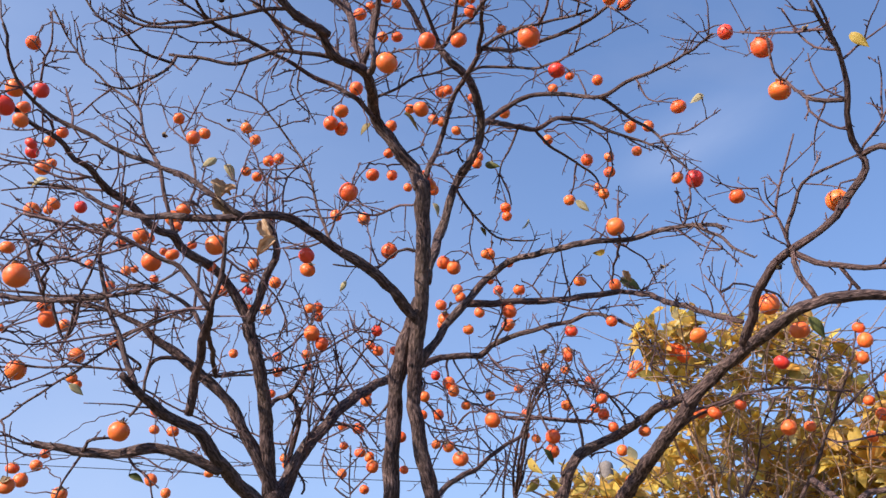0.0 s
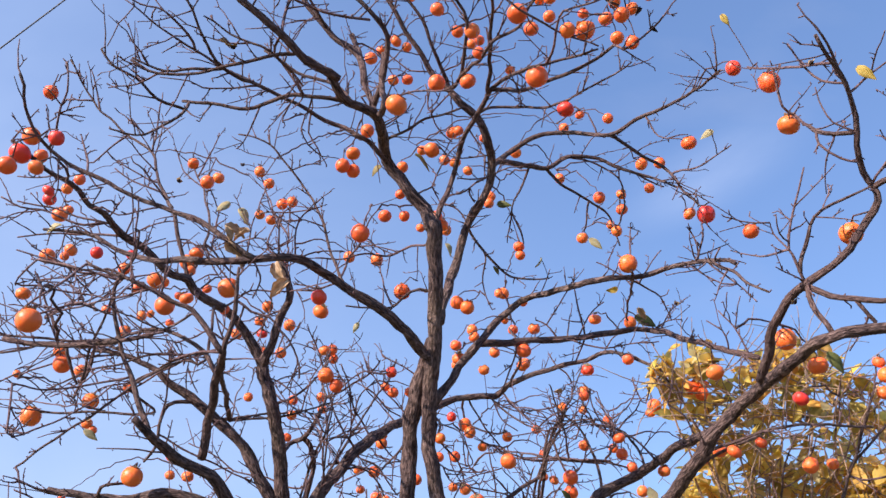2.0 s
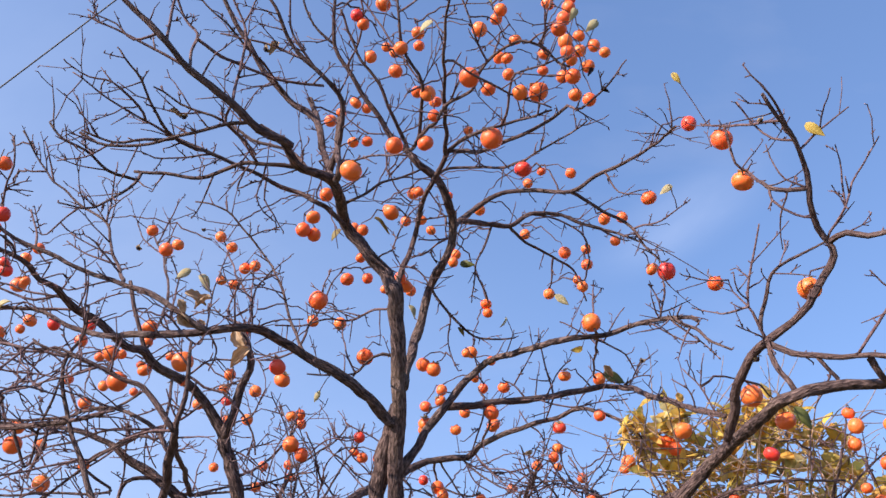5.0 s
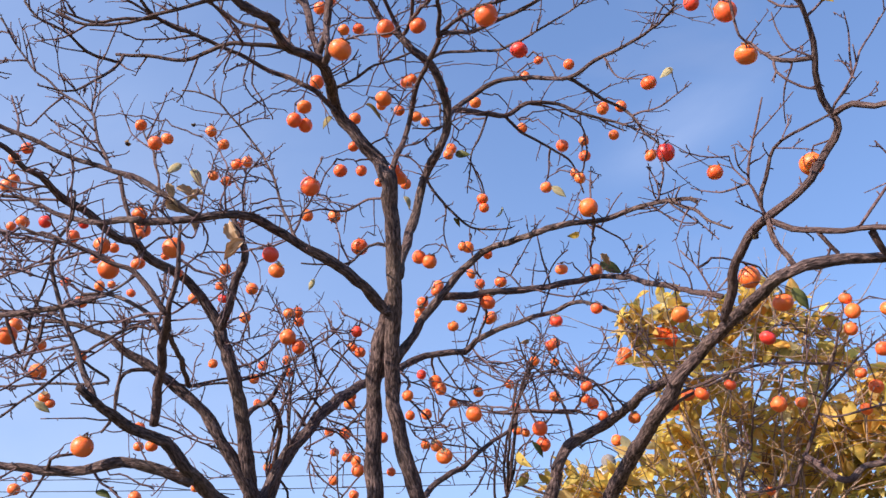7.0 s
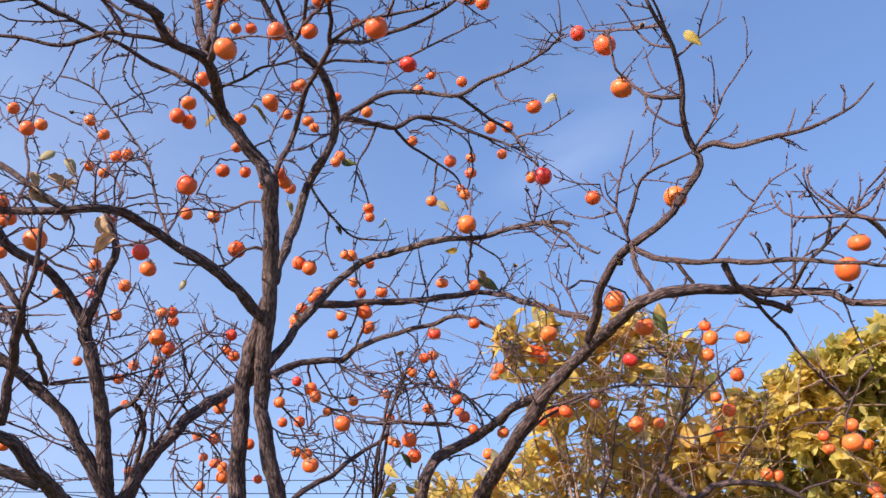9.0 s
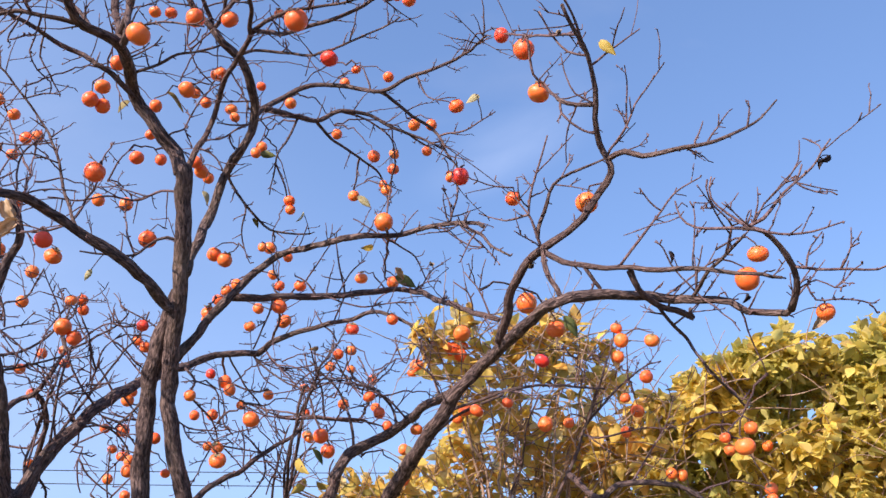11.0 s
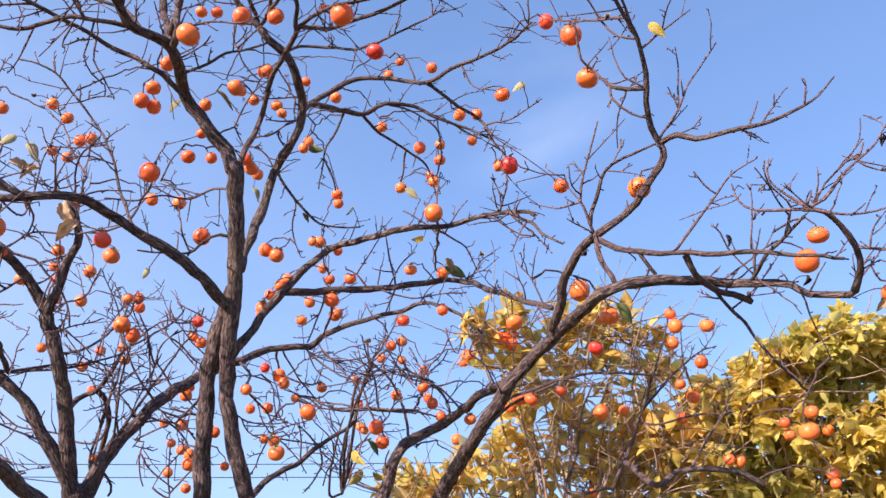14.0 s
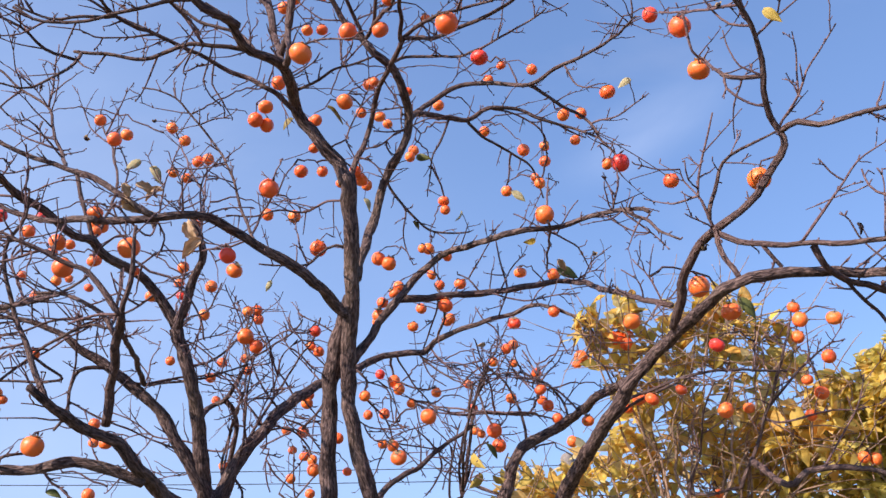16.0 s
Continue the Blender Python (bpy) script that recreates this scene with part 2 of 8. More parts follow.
def ground_material():
    m, n, l, bsdf = material("dry_grass_ground", 0.95, 0.2)
    fine, broad = noise_node(n, l, 9, 8), noise_node(n, l, 0.35, 4)
    a_ = ramp(n, l, fine.outputs["Fac"], (0.3, (0.05, 0.055, 0.02)), (0.7, (0.14, 0.12, 0.05))).outputs["Color"]
    b_ = ramp(n, l, fine.outputs["Fac"], (0.3, (0.1, 0.075, 0.045)), (0.7, (0.2, 0.155, 0.09))).outputs["Color"]
    l.new(mix(n, l, broad.outputs["Fac"], a_, b_), bsdf.inputs["Base Color"])
    bump(n, l, fine.outputs["Fac"], bsdf, 0.8, 0.05)
    return m


# ---- helpers for building ----
def mesh_object(name, verts, faces, mat, parent=None, smooth=True, grain=None):
    me = bpy.data.meshes.new(name)
    me.from_pydata(verts, [], faces)
    me.materials.append(mat)
    if smooth:
        me.polygons.foreach_set("use_smooth", [True] * len(me.polygons))
    if grain:
        me.attributes.new("grain", "FLOAT_VECTOR", "POINT").data.foreach_set("vector", np.array(grain, "f").ravel())
    ob = new(name, me)
    ob.parent = parent
    return ob


def spline(points, step):
    """A smooth line through the points (Catmull-Rom), about one sample every step metres."""
    p = [np.array(q, float) for q in points]
    p = [2 * p[0] - p[1]] + p + [2 * p[-1] - p[-2]]
    line = []
    for i in range(1, len(p) - 2):
        n = max(2, int(np.linalg.norm(p[i + 1] - p[i]) / step) + 1)
        for k in range(n):
            t = k / n
            line.append(0.5 * (2 * p[i] + (p[i + 1] - p[i - 1]) * t + (2 * p[i - 1] - 5 * p[i] + 4 * p[i + 1] - p[i + 2]) * t * t + (3 * p[i] - p[i - 1] - 3 * p[i + 1] + p[i + 2]) * t**3))
    line.append(p[-2])
    return np.array(line)


def tube(line, radii, sides, verts, faces, lump=0.0, rng=random, grain=None):
    """Adds a tapered tube round a line to verts and faces, closed at its end."""
    tang = np.gradient(line, axis=0)
    tang /= np.linalg.norm(tang, axis=1)[:, None] + 1e-9
    side = np.cross(tang[0], (0.3, 0.2, 1.0))
    base = len(verts)
    phase = rng.random() * 50
    run = np.concatenate(([0.0], np.cumsum(np.linalg.norm(np.diff(line, axis=0), axis=1)))) + phase
    for i, (c, t, r) in enumerate(zip(line, tang, radii)):
        side = side - t * (side @ t)
        side /= np.linalg.norm(side) + 1e-9
        up = np.cross(t, side)
        for k in range(sides):
            a_ = 2 * math.pi * k / sides
            rr = r * (1 + lump * noise.noise((c[0] * 14 + math.cos(a_) * 0.9 + phase, c[1] * 14 + math.sin(a_) * 0.9, c[2] * 14))) if lump else r
            verts.append(tuple(c + rr * (math.cos(a_) * side + math.sin(a_) * up)))
            if grain is not None:
                grain.append((r * math.cos(a_), r * math.sin(a_), run[i]))
    for i in range(len(line) - 1):
        for k in range(sides):
            k2 = (k + 1) % sides
            o = base + i * sides
            faces.append((o + k, o + k2, o + sides + k2, o + sides + k))
    verts.append(tuple(line[0] - tang[0] * radii[0] * 0.5))
    if grain is not None:
        grain.extend(((0, 0, run[0]), (0, 0, run[-1])))
    for k in range(sides):
        faces.append((base + (k + 1) % sides, base + k, len(verts) - 1))
    end = base + (len(line) - 1) * sides
    verts.append(tuple(line[-1] + tang[-1] * radii[-1] * 0.6))
    for k in range(sides):
        faces.append((end + k, end + (k + 1) % sides, len(verts) - 1))


def tree(name, x, y, label):
    root = new(name)
    root.empty_display_size = 0.2
    root.location = (x, y, 0)
    return tagged(root, label, "tree")


# ---- ground ----
def ground():
    n, size = 60, 900.0
    verts, faces = [], []
    for j in range(n + 1):
        for i in range(n + 1):
            u, v = 2 * i / n - 1, 2 * j / n - 1
            x, y = size * u * abs(u) ** 2, size * v * abs(v) ** 2
            verts.append((x, y, 0.03 * noise.noise((x * 0.4, y * 0.4, 0)) - 0.02))
    for j in range(n):
        for i in range(n):
            o = j * (n + 1) + i
            faces.append((o, o + 1, o + n + 2, o + n + 1))
    tagged(mesh_object("ground", verts, faces, ground_material()), "dry grassy ground of an orchard garden", "ground", kind="structure")


ground()

# ---- persimmon trees ----
main = tree("persimmon_tree", -0.2, 4.25, "leafless persimmon tree with twin dark rough trunks")
left = tree("persimmon_tree", -0.7, 4.55, "leafless spreading persimmon tree with a forked trunk")
right = tree("persimmon_tree", 0.62, 4.7, "leafless persimmon tree with long arching side limbs")
ANCHORS = []          # places on wood from which fruit may hang
rng = random.Random(11)


def twig_line(start, way, length, droop, rng, kink=0.3, wander=0.075, pitch=0.034):
    """A crooked twig: straight from bud to bud, with a bend at each."""
    line, p, d = [start], start.copy(), way / np.linalg.norm(way)
    n = max(3, int(length / pitch))
    side = np.cross(d, (rng.gauss(0, 1), rng.gauss(0, 1), rng.gauss(0, 1)))
    side /= np.linalg.norm(side) + 1e-9
    for i in range(n):
        side = -side
        d = d + side * rng.uniform(0, kink) + np.array([rng.gauss(0, wander), rng.gauss(0, wander), rng.gauss(0.035 - droop, wander)])
        d /= np.linalg.norm(d)
        p = p + d * length / n * rng.uniform(0.7, 1.3)
        line.append(p.copy())
    return np.array(line)


def buds(line, radius, share, verts, faces, rng):
    """Short stubby spurs at the bends of a twig, pointing on and out."""
    for k in range(1, len(line)):
        if rng.random() < share:
            d = line[k] - line[k - 1]
            d = d / (np.linalg.norm(d) + 1e-9)
            o = np.array([rng.gauss(0, 1), rng.gauss(0, 1), rng.gauss(0.3, 1)])
            o = o / np.linalg.norm(o) + 0.45 * d
            q = line[k] + o * rng.uniform(0.007, 0.02)
            tube(np.array([line[k], (line[k] + q) / 2, q]), [radius * 1.15, radius, radius * 1.05], 4, verts, faces)


def add_twigs(line, radii, density, reach, owner):
    verts, faces = [], []
    total = np.linalg.norm(np.diff(line, axis=0), axis=1).sum()
    for _ in range(int(total * density + rng.random())):
        u = 1 - rng.random() ** 1.3 * 0.92
        i = min(int(u * (len(line) - 1)), len(line) - 2)
        if radii[i] > 0.03:
            continue
        along = line[i + 1] - line[i]
        along = along / (np.linalg.norm(along) + 1e-9)
        out = np.array([rng.gauss(0, 1), rng.gauss(0, 1), rng.gauss(0.35, 0.8)])
        out -= along * (out @ along) * 0.9
        out /= np.linalg.norm(out) + 1e-9
        length = reach * rng.choice((0.2, 0.35, 0.5, 0.7, 1.0)) * rng.uniform(0.8, 1.15)
        tl = twig_line(line[i], out + along * rng.uniform(0.3, 1.2), length, rng.choice((0.0, 0.0, 0.06)), rng)
        r0 = min(rng.uniform(0.0028, 0.0043), radii[i] * 0.85)
        tube(tl, np.linspace(r0, 0.0018, len(tl)), 4, verts, faces)
        buds(tl, 0.002, 0.4, verts, faces, rng)
        ANCHORS.extend(tl[2::2])
        for k in range(1, len(tl) - 1):
            if rng.random() < 0.2:
                d = tl[k + 1] - tl[k]
                d = d / np.linalg.norm(d)
                o = np.array([rng.gauss(0, 1), rng.gauss(0, 1), rng.gauss(0.2, 0.9)])
                sub = twig_line(tl[k], d + 0.9 * o / np.linalg.norm(o), length * rng.uniform(0.2, 0.6), 0.0, rng)
                tube(sub, np.linspace(0.0025, 0.0016, len(sub)), 4, verts, faces)
                buds(sub, 0.0019, 0.4, verts, faces, rng)
    buds(line, 0.0028, 0.3, verts, faces, rng)
    if faces:
        ob = mesh_object("twig_spray", verts, faces, M_TWIG, owner)
        tagged(ob, kind="stuff")


def branch(root, kind, r0, r1, *points):
    thick = kind in ("trunk", "limb")
    if ANCHOR_LINES and not thick:
        wood = np.concatenate([a_[0] for a_ in ANCHOR_LINES])
        gap = np.linalg.norm(wood - np.array(points[0]), axis=1)
        near_wood = wood[gap.argmin()]
        if gap.min() < 0.08:
            points = (tuple(near_wood), *points[1:])
        elif gap.min() < 0.45:
            points = (tuple(near_wood), *points)
    line = spline(points, 0.05 if thick else 0.04)
    n = len(line)
    jig = 0.012 if thick else 0.009
    ph = rng.random() * 90
    for i in range(1, n - 1):
        c = line[i] * 9
        line[i] = line[i] + jig * np.array(noise.noise_vector((c[0] + ph, c[1], c[2])))
    radii = r0 + (r1 - r0) * np.linspace(0, 1, n)
    radii = np.array([r * (1 + 0.1 * noise.noise((i * 0.5 + ph, r * 40, 0))) for i, r in enumerate(radii)])
    verts, faces = [], []
    grain = []
    tube(line, radii, 14 if thick else 7, verts, faces, 0.3 if thick else 0.15, rng, grain)
    base = Vector(root.location)
    ob = mesh_object(kind, [tuple(Vector(v) - base) for v in verts], faces, M_BARK if kind == "trunk" or r0 > 0.02 else M_BRANCH if r0 > 0.006 else M_TWIG, root, grain=grain)
    ANCHORS.extend(line[1::2])
    ANCHOR_LINES.append((line, radii, ob, kind, base))
    return ob


ANCHOR_LINES = []
# stems down to the ground
branch(main, "trunk", 0.056, 0.0345, (-0.18, 4.19, -0.05), (-0.21, 4.11, 0.7), (-0.24, 4.00, 1.3), (-0.227, 3.892, 1.794))
branch(main, "trunk", 0.054, 0.033, (-0.11, 4.10, -0.05), (-0.01, 4.03, 0.8), (0.00, 3.94, 1.4), (-0.047, 3.850, 1.792))
branch(left, "trunk", 0.09, 0.0692, (-0.68, 4.56, -0.05), (-0.7, 4.6, 0.6), (-0.71, 4.57, 1.1), (-0.73, 4.51, 1.41))
branch(left, "trunk", 0.05, 0.0356, (-0.7, 4.56, 0.8), (-0.66, 4.3, 1.3), (-0.62, 4.0, 1.52), (-0.63, 3.79, 1.65))
branch(right, "trunk", 0.07, 0.0355, (0.62, 4.7, -0.05), (0.64, 4.65, 0.6), (0.7, 4.5, 1.2), (0.77, 4.33, 1.67))
branch(right, "trunk", 0.05, 0.031, (0.62, 4.69, 0.5), (0.56, 4.66, 1.0), (0.53, 4.39, 1.73))
# limbs, branches and larger twigs
branch(main, "trunk", 0.0345, 0.033, (-0.227, 3.892, 1.794), (-0.230, 3.866, 1.897), (-0.228, 3.836, 2.015), (-0.219, 3.804, 2.146), (-0.207, 3.762, 2.275), (-0.189, 3.719, 2.367), (-0.164, 3.674, 2.463), (-0.129, 3.634, 2.549), (-0.104, 3.601, 2.616))
branch(main, "trunk", 0.033, 0.031, (-0.047, 3.850, 1.792), (-0.074, 3.826, 1.890), (-0.101, 3.802, 1.987), (-0.118, 3.773, 2.105), (-0.129, 3.743, 2.222), (-0.131, 3.690, 2.336), (-0.116, 3.643, 2.438), (-0.101, 3.595, 2.539), (-0.093, 3.540, 2.649), (-0.088, 3.477, 2.769), (-0.089, 3.415, 2.888), (-0.091, 3.359, 2.994), (-0.096, 3.328, 3.054))
branch(main, "limb", 0.0297, 0.0134, (-0.104, 3.335, 3.025), (-0.125, 3.350, 3.121), (-0.205, 3.325, 3.209), (-0.286, 3.288, 3.328), (-0.290, 3.110, 3.360), (-0.300, 2.950, 3.340), (-0.340, 2.860, 3.330), (-0.420, 2.760, 3.320), (-0.460, 2.690, 3.380), (-0.530, 2.640, 3.410))
branch(main, "limb", 0.0245, 0.0128, (-0.115, 3.574, 2.532), (-0.145, 3.573, 2.546), (-0.213, 3.465, 2.619), (-0.341, 3.336, 2.693), (-0.480, 3.265, 2.757), (-0.591, 3.114, 2.802), (-0.673, 3.040, 2.788), (-0.816, 3.005, 2.764), (-0.990, 3.020, 2.770))
branch(main, "limb", 0.0119, 0.0053, (-0.90, 2.80, 2.69), (-1.10, 2.89, 2.73), (-1.22, 2.93, 2.77), (-1.28, 2.94, 2.81), (-1.40, 2.95, 2.86), (-1.55, 2.94, 2.88))
branch(main, "limb", 0.0233, 0.0165, (-0.076, 3.527, 2.671), (-0.058, 3.602, 2.791), (-0.010, 3.745, 3.000), (0.058, 3.735, 3.210), (0.107, 3.647, 3.268), (0.155, 3.608, 3.365), (0.175, 3.570, 3.462), (0.155, 3.492, 3.530), (0.107, 3.424, 3.618), (0.039, 3.366, 3.656), (-0.010, 3.356, 3.705))
branch(main, "branch", 0.0138, 0.0108, (-0.10, 3.50, 3.12), (-0.06, 3.53, 3.23), (-0.01, 3.62, 3.41), (0.05, 3.43, 3.53), (0.13, 3.24, 3.57), (0.16, 3.17, 3.60))
branch(main, "branch", 0.0094, 0.0041, (0.16, 3.18, 3.60), (0.22, 3.05, 3.58), (0.30, 2.80, 3.46), (0.43, 2.81, 3.50), (0.54, 2.69, 3.46))
branch(main, "branch", 0.0105, 0.0061, (0.16, 3.18, 3.59), (0.23, 3.07, 3.53), (0.30, 2.87, 3.41), (0.44, 2.78, 3.42), (0.53, 2.71, 3.43), (0.60, 2.68, 3.47))
branch(main, "branch", 0.0053, 0.0030, (0.60, 2.69, 3.45), (0.64, 2.62, 3.41), (0.72, 2.50, 3.43), (0.76, 2.45, 3.47))
branch(main, "branch", 0.0073, 0.0035, (0.17, 3.33, 3.61), (0.30, 3.32, 3.60), (0.40, 3.19, 3.52), (0.45, 3.03, 3.45), (0.52, 3.12, 3.54), (0.64, 3.06, 3.57), (0.74, 3.03, 3.63))
branch(main, "branch", 0.0158, 0.0048, (0.19, 3.69, 3.51), (0.30, 3.81, 3.66), (0.43, 3.79, 3.72), (0.59, 3.74, 3.70), (0.75, 3.67, 3.65), (0.87, 3.58, 3.68), (1.00, 3.50, 3.70), (1.10, 3.43, 3.73), (1.13, 3.12, 3.64))
branch(main, "branch", 0.0159, 0.0057, (0.20, 3.70, 3.53), (0.35, 3.86, 3.59), (0.46, 3.95, 3.62), (0.59, 3.99, 3.70), (0.75, 4.02, 3.70), (0.88, 4.01, 3.63), (1.01, 4.02, 3.59), (1.11, 3.90, 3.47))
branch(main, "branch", 0.0085, 0.0047, (0.46, 3.95, 3.62), (0.55, 4.05, 3.57), (0.71, 4.17, 3.53), (0.85, 4.36, 3.51), (0.90, 4.42, 3.37))
branch(main, "branch", 0.0058, 0.0038, (0.59, 3.99, 3.70), (0.74, 4.03, 3.68), (0.87, 4.10, 3.60), (0.90, 4.19, 3.51))
branch(main, "branch", 0.0095, 0.0034, (0.76, 3.67, 3.64), (0.88, 3.71, 3.57), (1.03, 3.75, 3.48), (1.02, 3.46, 3.23), (0.99, 3.17, 3.03))
branch(main, "twig", 0.0054, 0.0026, (1.03, 3.71, 3.46), (1.13, 3.57, 3.42), (1.24, 3.43, 3.45))
branch(main, "twig", 0.0053, 0.0026, (0.90, 3.58, 3.67), (0.96, 3.57, 3.58), (1.04, 3.51, 3.53))
branch(main, "twig", 0.0070, 0.0027, (0.39, 3.90, 3.59), (0.33, 3.89, 3.48), (0.28, 3.83, 3.35), (0.25, 3.91, 3.19))
branch(main, "branch", 0.0080, 0.0040, (0.06, 3.85, 3.24), (0.14, 3.86, 3.11), (0.23, 3.87, 3.02), (0.31, 3.88, 2.99), (0.44, 3.88, 2.99))
branch(main, "twig", 0.0053, 0.0027, (0.10, 3.85, 3.19), (0.14, 3.92, 3.12), (0.13, 4.00, 3.02), (0.17, 4.04, 2.89))
branch(main, "limb", 0.0201, 0.0074, (-0.105, 3.682, 2.352), (-0.048, 3.705, 2.435), (0.010, 3.737, 2.529), (0.098, 3.740, 2.645), (0.197, 3.782, 2.762), (0.335, 3.753, 2.851), (0.473, 3.516, 2.812), (0.581, 3.300, 2.772), (0.719, 3.280, 2.772), (0.867, 3.251, 2.802), (0.975, 3.044, 2.752), (1.024, 2.955, 2.703))
branch(main, "limb", 0.0164, 0.0101, (0.10, 3.83, 2.66), (0.28, 3.91, 2.69), (0.53, 4.03, 2.73), (0.78, 4.13, 2.79), (0.95, 4.06, 2.78), (0.98, 3.58, 2.60), (1.01, 3.11, 2.42), (1.07, 2.99, 2.36))
branch(main, "branch", 0.0076, 0.0039, (0.99, 3.09, 2.77), (1.00, 2.94, 2.67), (1.02, 2.85, 2.59), (1.07, 2.80, 2.54))
branch(main, "twig", 0.0044, 0.0034, (0.96, 3.14, 2.79), (0.95, 3.08, 2.85), (0.99, 3.17, 2.99))
branch(main, "twig", 0.0043, 0.0020, (0.99, 3.09, 2.77), (1.03, 3.00, 2.64), (1.06, 2.90, 2.54))
branch(main, "twig", 0.0058, 0.0024, (0.71, 3.34, 2.79), (0.70, 3.24, 2.82), (0.76, 3.44, 3.08))
branch(main, "twig", 0.0058, 0.0039, (0.71, 3.34, 2.79), (0.76, 3.67, 2.77), (0.79, 3.83, 2.76))
branch(main, "twig", 0.0046, 0.0024, (0.73, 3.33, 2.79), (0.85, 3.44, 2.74), (0.92, 3.56, 2.68))
branch(main, "twig", 0.0035, 0.0023, (0.69, 3.34, 2.80), (0.62, 3.32, 2.83), (0.58, 3.33, 2.86))
branch(main, "twig", 0.0035, 0.0023, (0.75, 3.33, 2.80), (0.80, 3.29, 2.85), (0.84, 3.28, 2.89))
branch(main, "twig", 0.0055, 0.0027, (0.61, 4.06, 2.76), (0.58, 4.00, 2.91), (0.56, 3.95, 3.02))
branch(main, "branch", 0.0137, 0.0109, (-0.28, 2.95, 3.35), (-0.26, 2.81, 3.31), (-0.29, 2.96, 3.52), (-0.28, 2.96, 3.65))
branch(main, "branch", 0.0136, 0.0145, (-0.30, 2.92, 3.35), (-0.38, 3.24, 3.65), (-0.44, 3.43, 3.96), (-0.50, 3.54, 4.16))
branch(main, "branch", 0.0089, 0.0059, (-0.41, 2.78, 3.31), (-0.52, 2.75, 3.32), (-0.61, 2.77, 3.34), (-0.70, 2.79, 3.32), (-0.78, 2.81, 3.31), (-0.92, 2.82, 3.34), (-1.04, 2.83, 3.36))
branch(main, "branch", 0.0116, 0.0069, (-0.30, 3.30, 3.34), (-0.36, 3.01, 3.28), (-0.47, 3.06, 3.37), (-0.57, 2.97, 3.38), (-0.65, 2.87, 3.39), (-0.75, 2.82, 3.42), (-0.87, 2.77, 3.46))
branch(main, "branch", 0.0081, 0.0053, (-0.35, 2.82, 3.35), (-0.47, 2.91, 3.47), (-0.59, 2.92, 3.52), (-0.68, 2.92, 3.58), (-0.76, 2.91, 3.64))
branch(main, "branch", 0.0059, 0.0039, (-0.56, 2.76, 3.33), (-0.60, 2.75, 3.40), (-0.65, 2.73, 3.47))
branch(main, "twig", 0.0042, 0.0021, (-0.58, 2.97, 3.37), (-0.58, 3.00, 3.31), (-0.55, 3.02, 3.25), (-0.51, 3.05, 3.19))
branch(main, "twig", 0.0039, 0.0020, (-0.73, 2.81, 3.29), (-0.78, 2.84, 3.22), (-0.82, 2.87, 3.17))
branch(main, "branch", 0.0066, 0.0036, (-0.49, 3.33, 2.78), (-0.52, 3.36, 2.92), (-0.59, 3.40, 3.13), (-0.65, 3.46, 3.25), (-0.75, 3.43, 3.39), (-0.83, 3.41, 3.48), (-0.92, 3.40, 3.52), (-0.98, 3.41, 3.54))
branch(main, "twig", 0.0055, 0.0023, (-0.47, 3.33, 2.80), (-0.46, 3.44, 2.94), (-0.38, 3.17, 2.90), (-0.36, 3.19, 3.02), (-0.35, 3.28, 3.12))
branch(main, "branch", 0.0060, 0.0035, (-0.12, 3.53, 3.04), (-0.20, 3.58, 3.05), (-0.31, 3.70, 3.05), (-0.41, 3.57, 3.01), (-0.52, 3.54, 2.97), (-0.61, 3.46, 2.95))
branch(main, "branch", 0.0072, 0.0034, (-0.11, 3.60, 2.85), (-0.16, 3.59, 2.84), (-0.23, 3.59, 2.81), (-0.28, 3.55, 2.75), (-0.38, 3.50, 2.73), (-0.47, 3.46, 2.73))
branch(main, "twig", 0.0047, 0.0025, (-0.28, 3.55, 2.75), (-0.32, 3.58, 2.86), (-0.36, 3.71, 3.01), (-0.39, 3.67, 3.00))
branch(main, "limb", 0.0163, 0.0076, (-0.41, 2.64, 3.32), (-0.51, 2.57, 3.35), (-0.59, 2.49, 3.40), (-0.66, 2.42, 3.44), (-0.72, 2.40, 3.49), (-0.78, 2.32, 3.54), (-0.86, 2.28, 3.63), (-0.90, 2.26, 3.67), (-0.99, 2.22, 3.75))
branch(main, "branch", 0.0178, 0.0094, (-0.38, 3.29, 3.73), (-0.42, 3.33, 3.86), (-0.46, 3.36, 3.94), (-0.57, 3.35, 4.03), (-0.66, 3.32, 4.14), (-0.70, 3.30, 4.21), (-0.78, 3.25, 4.34), (-0.83, 3.20, 4.44), (-0.89, 3.13, 4.58))
branch(main, "branch", 0.0128, 0.0056, (-0.32, 3.04, 3.47), (-0.28, 2.96, 3.54), (-0.26, 2.90, 3.64), (-0.27, 2.84, 3.68), (-0.35, 2.78, 3.76), (-0.39, 2.76, 3.79), (-0.46, 2.71, 3.87), (-0.50, 2.65, 3.97), (-0.59, 2.59, 4.10))
branch(main, "branch", 0.0143, 0.0066, (-0.08, 3.37, 3.74), (-0.10, 3.38, 3.83), (-0.16, 3.33, 3.93), (-0.23, 3.29, 4.02), (-0.28, 3.24, 4.11), (-0.33, 3.20, 4.19), (-0.33, 3.15, 4.30), (-0.32, 3.04, 4.52))
branch(main, "branch", 0.0107, 0.0051, (-0.02, 3.46, 3.77), (-0.06, 3.35, 3.85), (-0.10, 3.28, 3.91), (-0.13, 3.22, 4.00), (-0.21, 3.16, 4.09), (-0.25, 3.11, 4.18), (-0.29, 3.05, 4.29))
